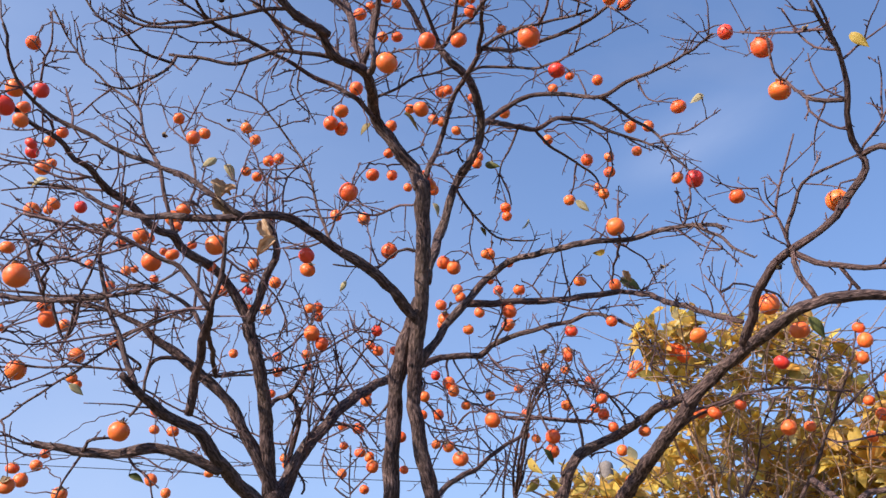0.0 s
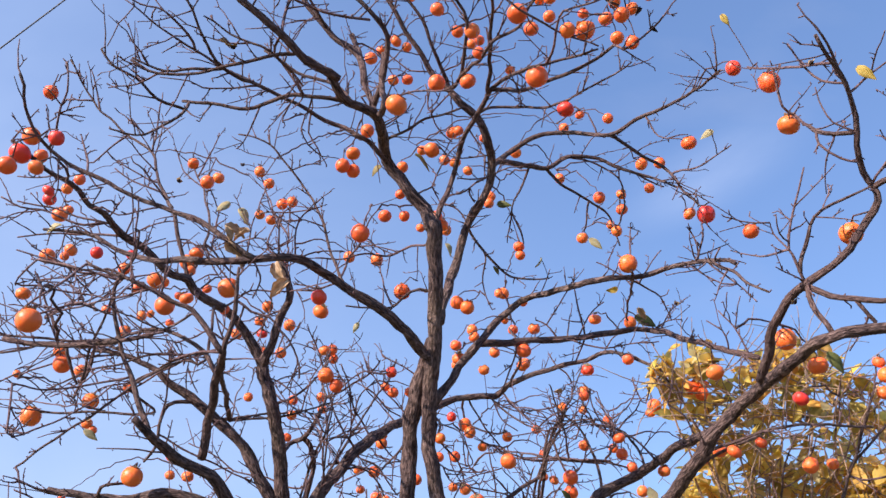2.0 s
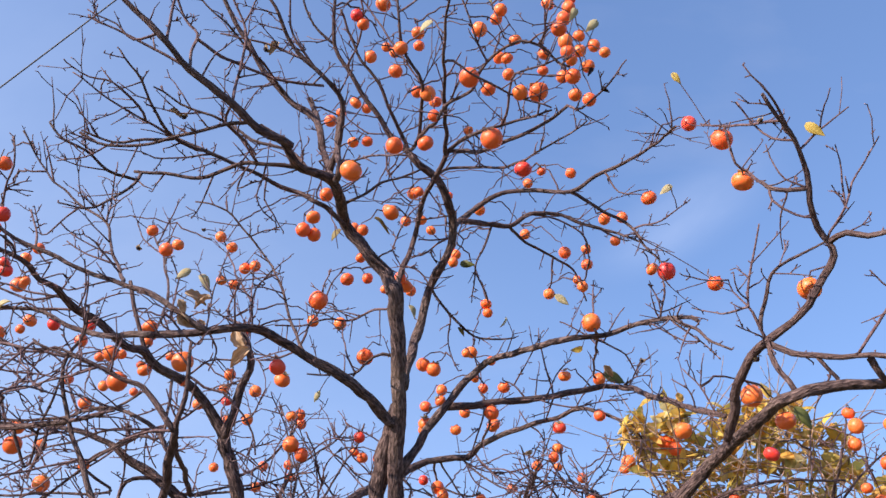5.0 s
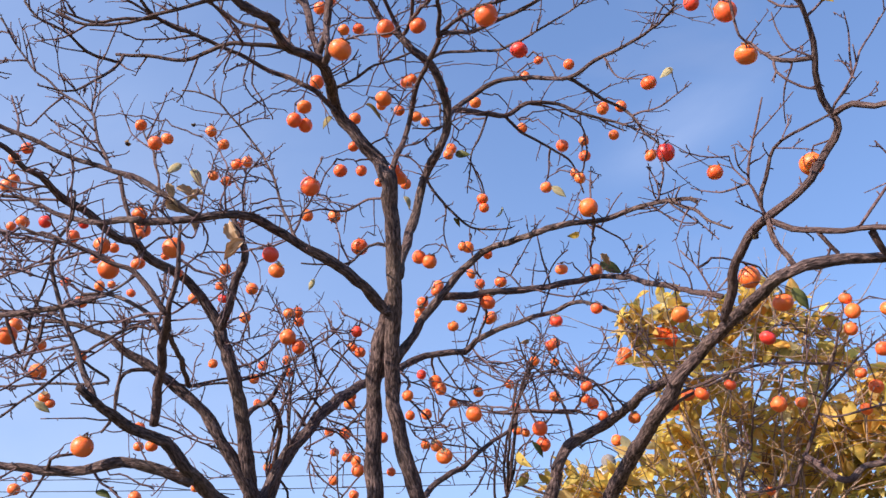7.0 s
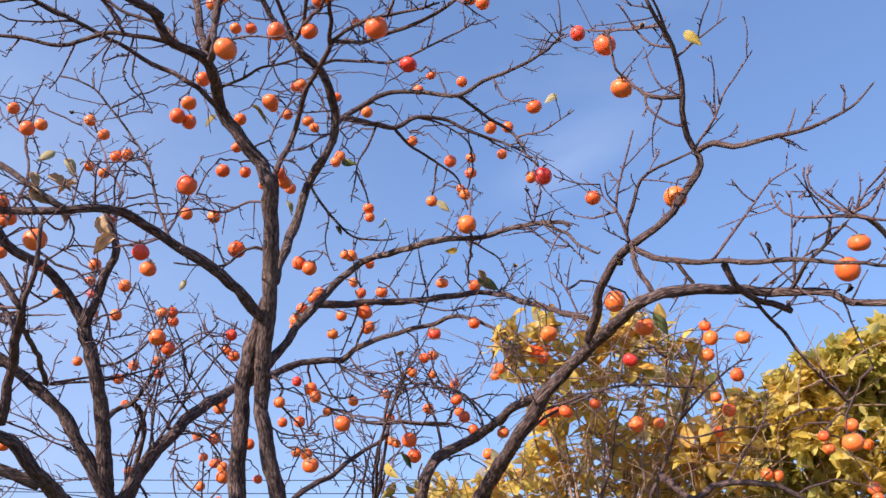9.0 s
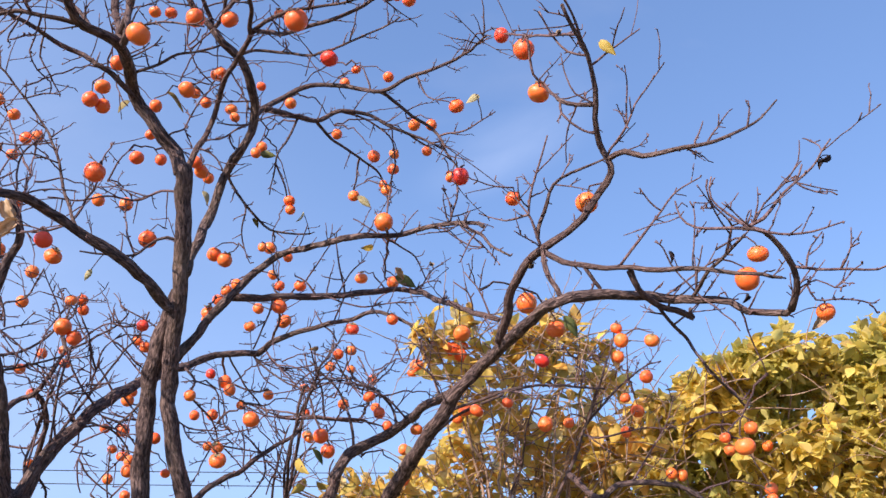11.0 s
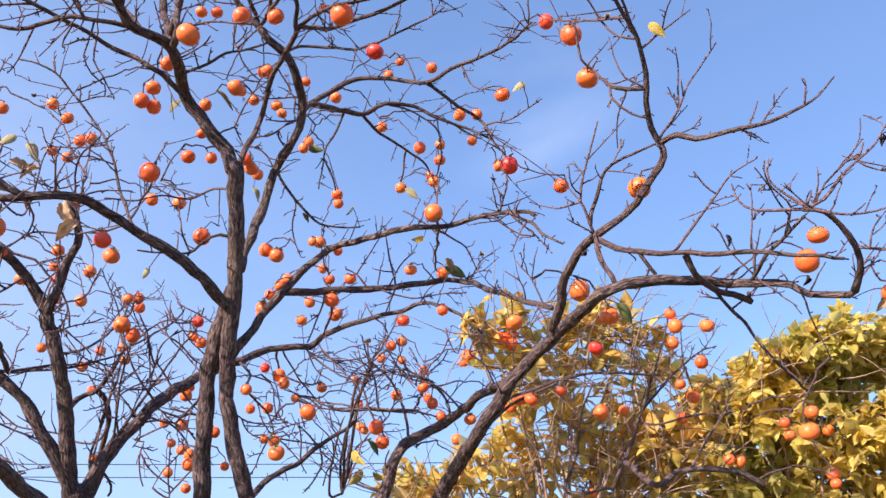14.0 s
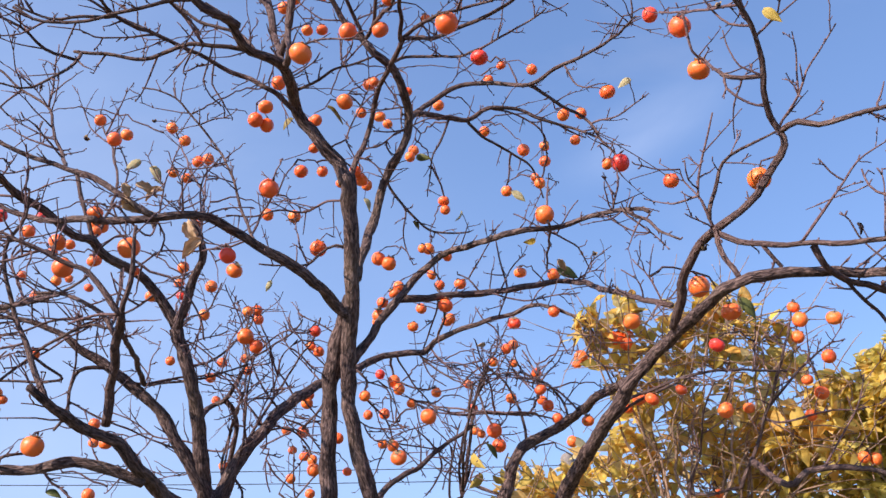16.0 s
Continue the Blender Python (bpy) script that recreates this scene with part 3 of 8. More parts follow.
branch(main, "branch", 0.0093, 0.0047, (0.02, 3.46, 3.74), (0.04, 3.25, 3.73), (0.05, 3.11, 3.75), (0.06, 2.98, 3.82), (0.03, 2.93, 3.87), (-0.01, 2.89, 3.94), (-0.02, 2.82, 4.06), (-0.03, 2.78, 4.14), (-0.08, 2.73, 4.23))
branch(main, "branch", 0.0099, 0.0038, (0.16, 3.20, 3.58), (0.15, 2.99, 3.56), (0.15, 2.71, 3.55), (0.15, 2.46, 3.52), (0.15, 2.35, 3.59), (0.17, 2.26, 3.62), (0.20, 2.19, 3.73))
branch(main, "twig", 0.0038, 0.0029, (0.17, 2.26, 3.62), (0.15, 2.22, 3.68), (0.12, 2.19, 3.73))
branch(main, "branch", 0.0089, 0.0041, (0.05, 3.25, 3.73), (0.11, 2.97, 3.61), (0.15, 2.73, 3.52), (0.24, 2.58, 3.49), (0.28, 2.53, 3.54), (0.35, 2.49, 3.59), (0.42, 2.47, 3.61), (0.49, 2.47, 3.58), (0.54, 2.49, 3.54), (0.59, 2.50, 3.51))
branch(main, "branch", 0.0055, 0.0031, (0.36, 2.80, 3.50), (0.38, 2.69, 3.48), (0.40, 2.60, 3.54), (0.43, 2.55, 3.53), (0.51, 2.52, 3.54), (0.58, 2.50, 3.56))
branch(main, "branch", 0.0050, 0.0031, (0.14, 2.46, 3.51), (0.18, 2.44, 3.51), (0.23, 2.45, 3.46), (0.31, 2.50, 3.45), (0.40, 2.56, 3.43), (0.52, 2.57, 3.39))
branch(main, "twig", 0.0040, 0.0029, (0.28, 2.44, 3.55), (0.26, 2.34, 3.53), (0.22, 2.29, 3.62), (0.21, 2.26, 3.68), (0.23, 2.22, 3.75))
branch(main, "twig", 0.0030, 0.0020, (0.30, 2.35, 3.62), (0.34, 2.40, 3.62), (0.36, 2.44, 3.60))
branch(main, "twig", 0.0041, 0.0020, (0.48, 2.47, 3.60), (0.50, 2.41, 3.60), (0.49, 2.26, 3.55), (0.52, 2.32, 3.66))
branch(main, "twig", 0.0048, 0.0024, (-0.02, 2.82, 4.06), (0.06, 2.79, 4.10), (0.15, 2.76, 4.15), (0.18, 2.74, 4.19))
branch(main, "branch", 0.0058, 0.0029, (-0.72, 2.40, 3.49), (-0.84, 2.37, 3.56), (-0.94, 2.34, 3.61), (-1.02, 2.33, 3.65), (-1.06, 2.32, 3.68))
branch(main, "branch", 0.0048, 0.0024, (-0.81, 2.31, 3.56), (-0.89, 2.31, 3.56), (-0.95, 2.29, 3.61), (-1.04, 2.27, 3.66))
branch(main, "branch", 0.0057, 0.0040, (-0.78, 2.31, 3.55), (-0.78, 2.32, 3.64), (-0.77, 2.32, 3.76), (-0.77, 2.29, 3.81))
branch(main, "branch", 0.0058, 0.0041, (-0.72, 2.40, 3.49), (-0.73, 2.41, 3.58), (-0.71, 2.42, 3.66), (-0.77, 2.43, 3.75), (-0.81, 2.38, 3.86))
branch(main, "branch", 0.0060, 0.0056, (-0.69, 2.42, 3.62), (-0.64, 2.49, 3.61), (-0.61, 2.58, 3.65), (-0.53, 2.69, 3.67), (-0.43, 2.74, 3.67), (-0.32, 2.78, 3.68))
branch(main, "branch", 0.0059, 0.0042, (-0.58, 2.50, 3.40), (-0.59, 2.53, 3.55), (-0.57, 2.53, 3.66), (-0.58, 2.52, 3.78), (-0.62, 2.47, 3.89))
branch(main, "branch", 0.0049, 0.0041, (-0.59, 2.49, 3.40), (-0.63, 2.56, 3.38), (-0.58, 2.63, 3.35), (-0.54, 2.65, 3.30))
branch(main, "branch", 0.0076, 0.0030, (-0.78, 2.82, 3.42), (-0.84, 2.67, 3.40), (-0.87, 2.60, 3.41), (-0.90, 2.53, 3.47), (-0.93, 2.47, 3.54), (-0.98, 2.42, 3.61))
branch(main, "branch", 0.0052, 0.0025, (-0.84, 2.67, 3.41), (-0.95, 2.59, 3.44), (-1.01, 2.54, 3.46), (-1.09, 2.49, 3.51), (-1.15, 2.46, 3.55))
branch(main, "branch", 0.0051, 0.0025, (-0.92, 2.61, 3.43), (-0.96, 2.54, 3.48), (-1.02, 2.49, 3.52), (-1.10, 2.47, 3.54), (-1.17, 2.44, 3.58))
branch(main, "branch", 0.0070, 0.0050, (-0.55, 2.54, 3.37), (-0.62, 2.55, 3.37), (-0.73, 2.57, 3.36), (-0.90, 2.59, 3.33), (-1.05, 2.60, 3.33), (-1.15, 2.58, 3.38))
branch(main, "branch", 0.0061, 0.0030, (-0.58, 2.62, 3.36), (-0.65, 2.58, 3.40), (-0.72, 2.56, 3.43), (-0.79, 2.54, 3.46), (-0.88, 2.51, 3.51))
branch(main, "twig", 0.0040, 0.0020, (-0.72, 2.57, 3.41), (-0.79, 2.56, 3.42), (-0.88, 2.55, 3.45))
branch(main, "branch", 0.0067, 0.0037, (-0.59, 3.35, 4.04), (-0.64, 3.13, 4.08), (-0.70, 3.02, 4.09), (-0.78, 2.90, 4.14), (-0.88, 2.86, 4.23))
branch(main, "branch", 0.0056, 0.0034, (-0.36, 2.78, 3.76), (-0.43, 2.71, 3.88), (-0.44, 2.66, 3.97), (-0.41, 2.60, 4.07))
branch(main, "branch", 0.0056, 0.0035, (-0.39, 2.76, 3.79), (-0.51, 2.81, 3.90), (-0.63, 2.79, 3.93), (-0.74, 2.78, 3.96))
branch(main, "branch", 0.0066, 0.0040, (-0.32, 3.19, 4.21), (-0.43, 3.15, 4.30), (-0.47, 3.09, 4.42), (-0.43, 3.04, 4.52))
branch(main, "branch", 0.0053, 0.0039, (-0.28, 3.24, 4.12), (-0.21, 3.10, 4.17), (-0.19, 3.04, 4.28), (-0.22, 2.98, 4.40))
branch(main, "branch", 0.0048, 0.0038, (0.06, 2.99, 3.81), (-0.08, 2.96, 4.06), (-0.16, 2.97, 4.23), (-0.21, 2.93, 4.29))
branch(main, "branch", 0.0061, 0.0040, (-0.85, 2.67, 3.40), (-0.94, 2.65, 3.38), (-1.05, 2.64, 3.37), (-1.16, 2.61, 3.41))
branch(main, "twig", 0.0040, 0.0020, (-1.05, 2.64, 3.36), (-1.15, 2.65, 3.32), (-1.25, 2.65, 3.31))
branch(main, "twig", 0.0043, 0.0021, (-0.76, 2.82, 3.41), (-0.86, 2.79, 3.39), (-0.94, 2.76, 3.37), (-0.98, 2.73, 3.38), (-1.09, 2.71, 3.39))
branch(main, "branch", 0.0064, 0.0030, (-1.00, 2.83, 3.35), (-1.02, 2.76, 3.25), (-1.09, 2.72, 3.17), (-1.15, 2.70, 3.14), (-1.23, 2.67, 3.15))
branch(main, "branch", 0.0063, 0.0040, (-1.00, 2.80, 3.30), (-1.10, 2.73, 3.31), (-1.16, 2.67, 3.36), (-1.25, 2.64, 3.40), (-1.28, 2.61, 3.45))
branch(main, "twig", 0.0031, 0.0020, (-1.10, 2.73, 3.31), (-1.20, 2.70, 3.32), (-1.26, 2.68, 3.34))
branch(main, "limb", 0.0109, 0.0048, (-0.70, 2.80, 2.69), (-0.81, 2.77, 2.77), (-0.94, 2.79, 2.85), (-1.09, 2.82, 2.92), (-1.19, 2.81, 2.96), (-1.30, 2.79, 3.02), (-1.42, 2.77, 3.07), (-1.46, 2.65, 3.10), (-1.49, 2.57, 3.18), (-1.49, 2.49, 3.27))
branch(main, "branch", 0.0050, 0.0029, (-1.43, 2.71, 3.09), (-1.40, 2.63, 3.12), (-1.37, 2.58, 3.20), (-1.35, 2.56, 3.24), (-1.35, 2.53, 3.33))
branch(main, "twig", 0.0029, 0.0019, (-1.37, 2.58, 3.21), (-1.40, 2.54, 3.23), (-1.42, 2.53, 3.24))
branch(main, "twig", 0.0029, 0.0020, (-1.39, 2.59, 3.18), (-1.33, 2.59, 3.19), (-1.29, 2.58, 3.19))
branch(main, "twig", 0.0040, 0.0020, (-1.43, 2.71, 3.09), (-1.38, 2.72, 3.03), (-1.37, 2.69, 2.93))
branch(main, "twig", 0.0040, 0.0029, (-1.45, 2.65, 3.10), (-1.44, 2.56, 3.07), (-1.50, 2.55, 3.08))
branch(left, "trunk", 0.0692, 0.0530, (-0.73, 4.51, 1.41), (-0.77, 4.33, 1.62), (-0.79, 4.23, 1.77), (-0.80, 4.17, 1.85))
branch(left, "limb", 0.0360, 0.0092, (-0.80, 4.21, 1.81), (-0.84, 4.12, 1.93), (-0.92, 4.06, 2.09), (-1.00, 4.01, 2.23), (-1.12, 3.97, 2.35), (-1.25, 3.94, 2.45), (-1.35, 3.91, 2.52), (-1.44, 3.89, 2.59), (-1.56, 3.87, 2.64), (-1.70, 3.86, 2.66))
branch(left, "limb", 0.0360, 0.0290, (-0.82, 4.21, 1.82), (-0.82, 4.09, 2.02), (-0.83, 4.02, 2.23), (-0.87, 3.95, 2.41), (-0.91, 3.89, 2.58))
branch(left, "limb", 0.0250, 0.0071, (-0.91, 3.89, 2.58), (-0.94, 3.87, 2.65), (-0.97, 3.85, 2.71), (-1.02, 3.77, 2.78), (-1.07, 3.71, 2.81), (-1.14, 3.64, 2.84), (-1.19, 3.57, 2.89), (-1.23, 3.47, 2.89), (-1.28, 3.41, 2.92), (-1.33, 3.33, 2.97), (-1.38, 3.22, 2.99), (-1.41, 3.11, 3.02), (-1.44, 3.05, 3.03), (-1.47, 2.93, 3.06), (-1.53, 2.82, 3.08), (-1.62, 2.74, 3.15))
branch(left, "limb", 0.0224, 0.0122, (-0.91, 3.89, 2.58), (-0.87, 3.86, 2.66), (-0.82, 3.82, 2.80), (-0.78, 3.78, 2.90), (-0.80, 3.80, 3.00), (-0.85, 3.82, 3.10))
branch(left, "limb", 0.0347, 0.0081, (-0.78, 4.22, 1.79), (-0.71, 4.30, 2.01), (-0.63, 4.41, 2.15), (-0.50, 4.61, 2.34), (-0.31, 4.92, 2.52), (-0.09, 5.19, 2.67), (0.05, 5.23, 2.71), (0.22, 5.22, 2.71), (0.29, 5.20, 2.77), (0.42, 5.19, 2.82), (0.60, 5.12, 2.87), (0.77, 5.06, 2.89), (0.89, 4.95, 2.91), (1.04, 4.82, 2.82), (1.13, 4.78, 2.77))
branch(left, "branch", 0.0105, 0.0063, (-1.22, 3.94, 2.45), (-1.30, 3.90, 2.42), (-1.35, 3.90, 2.39), (-1.36, 3.88, 2.31), (-1.37, 3.91, 2.24), (-1.41, 3.88, 2.15))
branch(left, "branch", 0.0160, 0.0111, (-0.81, 4.02, 2.21), (-0.88, 4.50, 2.33), (-0.80, 4.42, 2.34), (-0.74, 4.34, 2.39), (-0.71, 4.39, 2.47))
branch(left, "branch", 0.0138, 0.0128, (-0.82, 4.43, 2.34), (-0.78, 4.51, 2.31), (-0.76, 4.56, 2.21), (-0.80, 4.65, 2.11), (-0.83, 4.69, 2.01))
branch(left, "branch", 0.0083, 0.0045, (-0.71, 4.38, 2.47), (-0.71, 4.53, 2.58), (-0.75, 4.60, 2.70), (-0.73, 4.67, 2.84))
branch(left, "branch", 0.0066, 0.0041, (-1.16, 3.96, 2.38), (-1.03, 3.97, 2.35), (-0.88, 3.97, 2.36), (-0.76, 4.01, 2.39), (-0.61, 4.05, 2.44))
branch(left, "branch", 0.0051, 0.0040, (-1.35, 3.89, 2.27), (-1.21, 3.97, 2.19), (-1.07, 4.05, 2.13), (-0.94, 4.07, 2.07))
branch(left, "branch", 0.0059, 0.0029, (-0.55, 4.53, 2.28), (-0.60, 4.39, 2.39), (-0.65, 4.35, 2.50), (-0.71, 4.27, 2.72), (-0.77, 4.21, 2.88))
branch(left, "branch", 0.0056, 0.0028, (-0.69, 4.34, 2.07), (-0.67, 4.25, 2.25), (-0.64, 4.27, 2.48), (-0.60, 4.21, 2.61))
branch(left, "branch", 0.0049, 0.0033, (-0.28, 4.96, 2.53), (-0.48, 4.89, 2.74), (-0.55, 4.85, 2.87))
branch(left, "branch", 0.0075, 0.0047, (-1.19, 3.57, 2.89), (-1.22, 3.87, 3.27), (-1.37, 4.16, 3.64), (-1.50, 4.29, 3.89))
branch(left, "branch", 0.0045, 0.0032, (-1.37, 4.16, 3.64), (-1.50, 4.22, 3.77), (-1.57, 4.27, 3.92))
branch(left, "branch", 0.0055, 0.0032, (-1.07, 3.94, 3.06), (-1.11, 4.23, 3.42), (-1.09, 4.36, 3.68), (-1.09, 4.43, 3.79))
branch(left, "branch", 0.0054, 0.0028, (-0.85, 3.81, 3.09), (-0.93, 3.89, 3.19), (-0.89, 3.94, 3.36), (-0.81, 3.91, 3.44))
branch(left, "branch", 0.0054, 0.0032, (-1.15, 3.80, 3.15), (-1.26, 4.11, 3.47), (-1.38, 4.28, 3.74), (-1.35, 4.28, 3.89))
branch(left, "branch", 0.0081, 0.0038, (-1.01, 2.81, 2.89), (-1.16, 3.09, 3.08), (-1.26, 3.23, 3.26), (-1.33, 3.31, 3.40), (-1.46, 3.35, 3.51), (-1.54, 3.37, 3.59), (-1.61, 3.37, 3.65), (-1.65, 3.37, 3.71), (-1.72, 3.35, 3.81), (-1.77, 3.32, 3.90))
branch(left, "branch", 0.0051, 0.0026, (-1.61, 3.37, 3.66), (-1.63, 3.37, 3.72), (-1.67, 3.33, 3.85))
branch(left, "twig", 0.0051, 0.0026, (-1.65, 3.37, 3.70), (-1.72, 3.37, 3.71), (-1.76, 3.37, 3.73))
branch(left, "twig", 0.0050, 0.0025, (-1.46, 3.35, 3.51), (-1.57, 3.40, 3.46), (-1.66, 3.43, 3.42), (-1.70, 3.40, 3.55))
branch(left, "twig", 0.0038, 0.0025, (-1.59, 3.40, 3.45), (-1.53, 3.43, 3.43), (-1.49, 3.45, 3.42))
branch(left, "branch", 0.0100, 0.0090, (-1.19, 3.57, 2.89), (-1.26, 3.54, 3.13), (-1.29, 3.56, 3.23))
branch(left, "branch", 0.0049, 0.0025, (-1.33, 3.31, 3.41), (-1.33, 3.34, 3.55), (-1.33, 3.34, 3.67), (-1.33, 3.35, 3.73))
branch(left, "branch", 0.0051, 0.0033, (-1.32, 2.78, 3.04), (-1.39, 2.87, 3.14), (-1.45, 2.91, 3.26))
branch(left, "branch", 0.0051, 0.0025, (-1.09, 3.70, 2.80), (-0.96, 3.77, 2.91), (-0.83, 3.78, 2.91), (-0.68, 3.68, 2.89), (-0.54, 3.57, 2.89))
branch(left, "branch", 0.0071, 0.0047, (-1.06, 3.49, 2.51), (-1.15, 3.49, 2.51), (-1.32, 3.52, 2.44), (-1.48, 3.55, 2.33), (-1.67, 3.59, 2.22), (-1.86, 3.64, 2.10))
branch(left, "branch", 0.0061, 0.0049, (-1.31, 3.66, 2.33), (-1.52, 3.66, 2.33), (-1.72, 3.66, 2.33), (-1.91, 3.66, 2.33))
branch(left, "limb", 0.0356, 0.0129, (-0.63, 3.79, 1.65), (-0.71, 3.55, 1.74), (-0.77, 3.42, 1.80), (-0.81, 3.29, 1.86), (-0.84, 3.17, 1.93), (-0.88, 3.10, 1.98), (-0.96, 3.02, 2.03), (-1.02, 2.84, 2.09), (-1.05, 2.78, 2.13))
branch(left, "limb", 0.0208, 0.0133, (-0.82, 3.24, 1.86), (-0.92, 3.20, 1.90), (-1.03, 3.16, 1.94), (-1.15, 3.17, 1.92), (-1.30, 3.17, 1.92), (-1.40, 3.16, 1.94), (-1.48, 3.16, 1.95))
branch(left, "limb", 0.0170, 0.0129, (-0.90, 3.05, 2.04), (-0.87, 2.98, 2.16), (-0.81, 2.84, 2.26), (-0.76, 2.71, 2.33))
branch(left, "branch", 0.0111, 0.0038, (-0.76, 2.72, 2.33), (-0.80, 2.70, 2.38), (-0.88, 2.72, 2.48), (-0.93, 2.71, 2.50), (-1.05, 2.68, 2.56), (-1.14, 2.67, 2.59), (-1.23, 2.66, 2.63))
branch(left, "branch", 0.0093, 0.0056, (-0.76, 2.72, 2.34), (-0.73, 2.68, 2.43), (-0.72, 2.65, 2.52), (-0.72, 2.67, 2.61))
branch(left, "branch", 0.0095, 0.0049, (-0.81, 2.82, 2.28), (-0.87, 2.85, 2.37), (-0.93, 2.83, 2.41), (-1.03, 2.87, 2.46), (-1.10, 2.87, 2.46))
branch(left, "branch", 0.0119, 0.0085, (-1.066, 3.957, 2.345), (-1.024, 3.765, 2.369), (-0.952, 3.444, 2.368), (-0.882, 3.130, 2.349), (-0.821, 2.872, 2.322))
branch(left, "branch", 0.0113, 0.0040, (-1.02, 2.85, 2.09), (-1.08, 2.86, 2.21), (-1.13, 2.87, 2.32), (-1.18, 2.88, 2.43), (-1.20, 2.84, 2.56), (-1.19, 2.82, 2.63), (-1.13, 2.79, 2.70), (-1.11, 2.76, 2.79))
branch(left, "branch", 0.0108, 0.0105, (-1.18, 2.88, 2.42), (-1.34, 2.95, 2.43), (-1.51, 3.01, 2.45), (-1.69, 3.06, 2.49))
branch(left, "branch", 0.0069, 0.0039, (-1.18, 2.88, 2.42), (-1.08, 2.85, 2.43), (-1.01, 2.86, 2.46), (-0.92, 2.85, 2.51))
branch(left, "branch", 0.0051, 0.0030, (-1.48, 3.16, 1.94), (-1.50, 3.10, 1.95), (-1.55, 3.04, 1.98))
branch(left, "branch", 0.0071, 0.0041, (-1.30, 3.17, 1.92), (-1.27, 3.11, 1.95), (-1.22, 3.10, 1.96), (-1.17, 3.15, 1.97))
branch(left, "branch", 0.0051, 0.0031, (-1.32, 3.17, 1.90), (-1.37, 3.20, 1.83), (-1.41, 3.23, 1.75))
branch(left, "branch", 0.0051, 0.0031, (-1.14, 3.17, 1.92), (-1.11, 3.18, 1.87), (-1.07, 3.20, 1.84), (-1.05, 3.23, 1.75))
branch(left, "branch", 0.0041, 0.0030, (-1.40, 3.16, 1.93), (-1.46, 3.12, 1.90), (-1.55, 3.06, 1.94))
branch(left, "branch", 0.0061, 0.0041, (-1.38, 3.03, 2.31), (-1.34, 3.01, 2.39), (-1.30, 2.97, 2.50), (-1.24, 2.93, 2.62))
branch(left, "branch", 0.0043, 0.0028, (-1.34, 2.48, 2.39), (-1.24, 2.47, 2.40), (-1.18, 2.56, 2.45), (-1.12, 2.67, 2.45))
branch(left, "branch", 0.0044, 0.0029, (-1.14, 2.88, 2.29), (-1.25, 2.84, 2.26), (-1.34, 2.75, 2.22), (-1.40, 2.64, 2.22))
branch(left, "branch", 0.0034, 0.0029, (-1.36, 2.59, 2.05), (-1.33, 2.69, 2.08), (-1.25, 2.77, 2.15), (-1.16, 2.84, 2.26))
branch(left, "branch", 0.0048, 0.0030, (-1.42, 2.70, 2.66), (-1.33, 2.76, 2.65), (-1.26, 2.81, 2.65), (-1.20, 2.82, 2.61))
branch(left, "branch", 0.0038, 0.0030, (-1.50, 2.73, 2.59), (-1.41, 2.78, 2.59), (-1.31, 2.83, 2.58), (-1.20, 2.84, 2.56))
branch(right, "limb", 0.0355, 0.0090, (0.77, 4.33, 1.67), (0.83, 4.10, 1.82), (0.88, 3.84, 1.93), (0.91, 3.59, 2.02), (0.96, 3.44, 2.11), (1.02, 3.35, 2.20), (1.07, 3.27, 2.25), (1.10, 3.06, 2.28), (1.10, 2.87, 2.29), (1.12, 2.71, 2.30), (1.15, 2.54, 2.31), (1.21, 2.53, 2.32), (1.40, 2.53, 2.33), (1.53, 2.54, 2.32), (1.57, 2.44, 2.29), (1.63, 2.38, 2.27), (1.66, 2.34, 2.23), (1.73, 2.28, 2.21), (1.69, 2.17, 2.19))
branch(right, "limb", 0.0096, 0.0061, (1.69, 2.17, 2.19), (1.68, 2.11, 2.23), (1.65, 2.07, 2.28), (1.60, 2.04, 2.33), (1.54, 2.02, 2.36), (1.48, 2.02, 2.37))
branch(right, "limb", 0.0180, 0.0056, (1.08, 3.04, 2.29), (1.08, 2.90, 2.38), (1.08, 2.76, 2.46), (1.10, 2.70, 2.49), (1.13, 2.63, 2.51), (1.20, 2.58, 2.55), (1.25, 2.55, 2.60), (1.30, 2.51, 2.67), (1.32, 2.47, 2.73), (1.31, 2.46, 2.77), (1.28, 2.44, 2.81), (1.25, 2.38, 2.86), (1.24, 2.33, 2.94), (1.21, 2.28, 3.00), (1.15, 2.22, 3.06), (1.08, 2.15, 3.12))
branch(right, "branch", 0.0052, 0.0021, (1.18, 2.24, 3.04), (1.10, 2.15, 3.12), (1.02, 2.10, 3.19))
branch(right, "limb", 0.0111, 0.0046, (1.13, 2.63, 2.50), (1.18, 2.59, 2.45), (1.23, 2.54, 2.42), (1.31, 2.44, 2.39), (1.39, 2.33, 2.35), (1.48, 2.24, 2.33), (1.55, 2.20, 2.31), (1.62, 2.17, 2.30), (1.67, 2.16, 2.28))
branch(right, "limb", 0.0103, 0.0099, (1.34, 2.44, 2.38), (1.38, 2.47, 2.33), (1.48, 2.55, 2.30), (1.55, 2.57, 2.29), (1.61, 2.58, 2.27))
branch(right, "branch", 0.0090, 0.0063, (1.60, 2.58, 2.27), (1.60, 2.57, 2.30))
branch(right, "branch", 0.0092, 0.0088, (1.14, 2.63, 2.48), (1.14, 2.61, 2.41), (1.15, 2.56, 2.33))
branch(right, "branch", 0.0071, 0.0062, (1.23, 2.55, 2.41), (1.28, 2.54, 2.35))
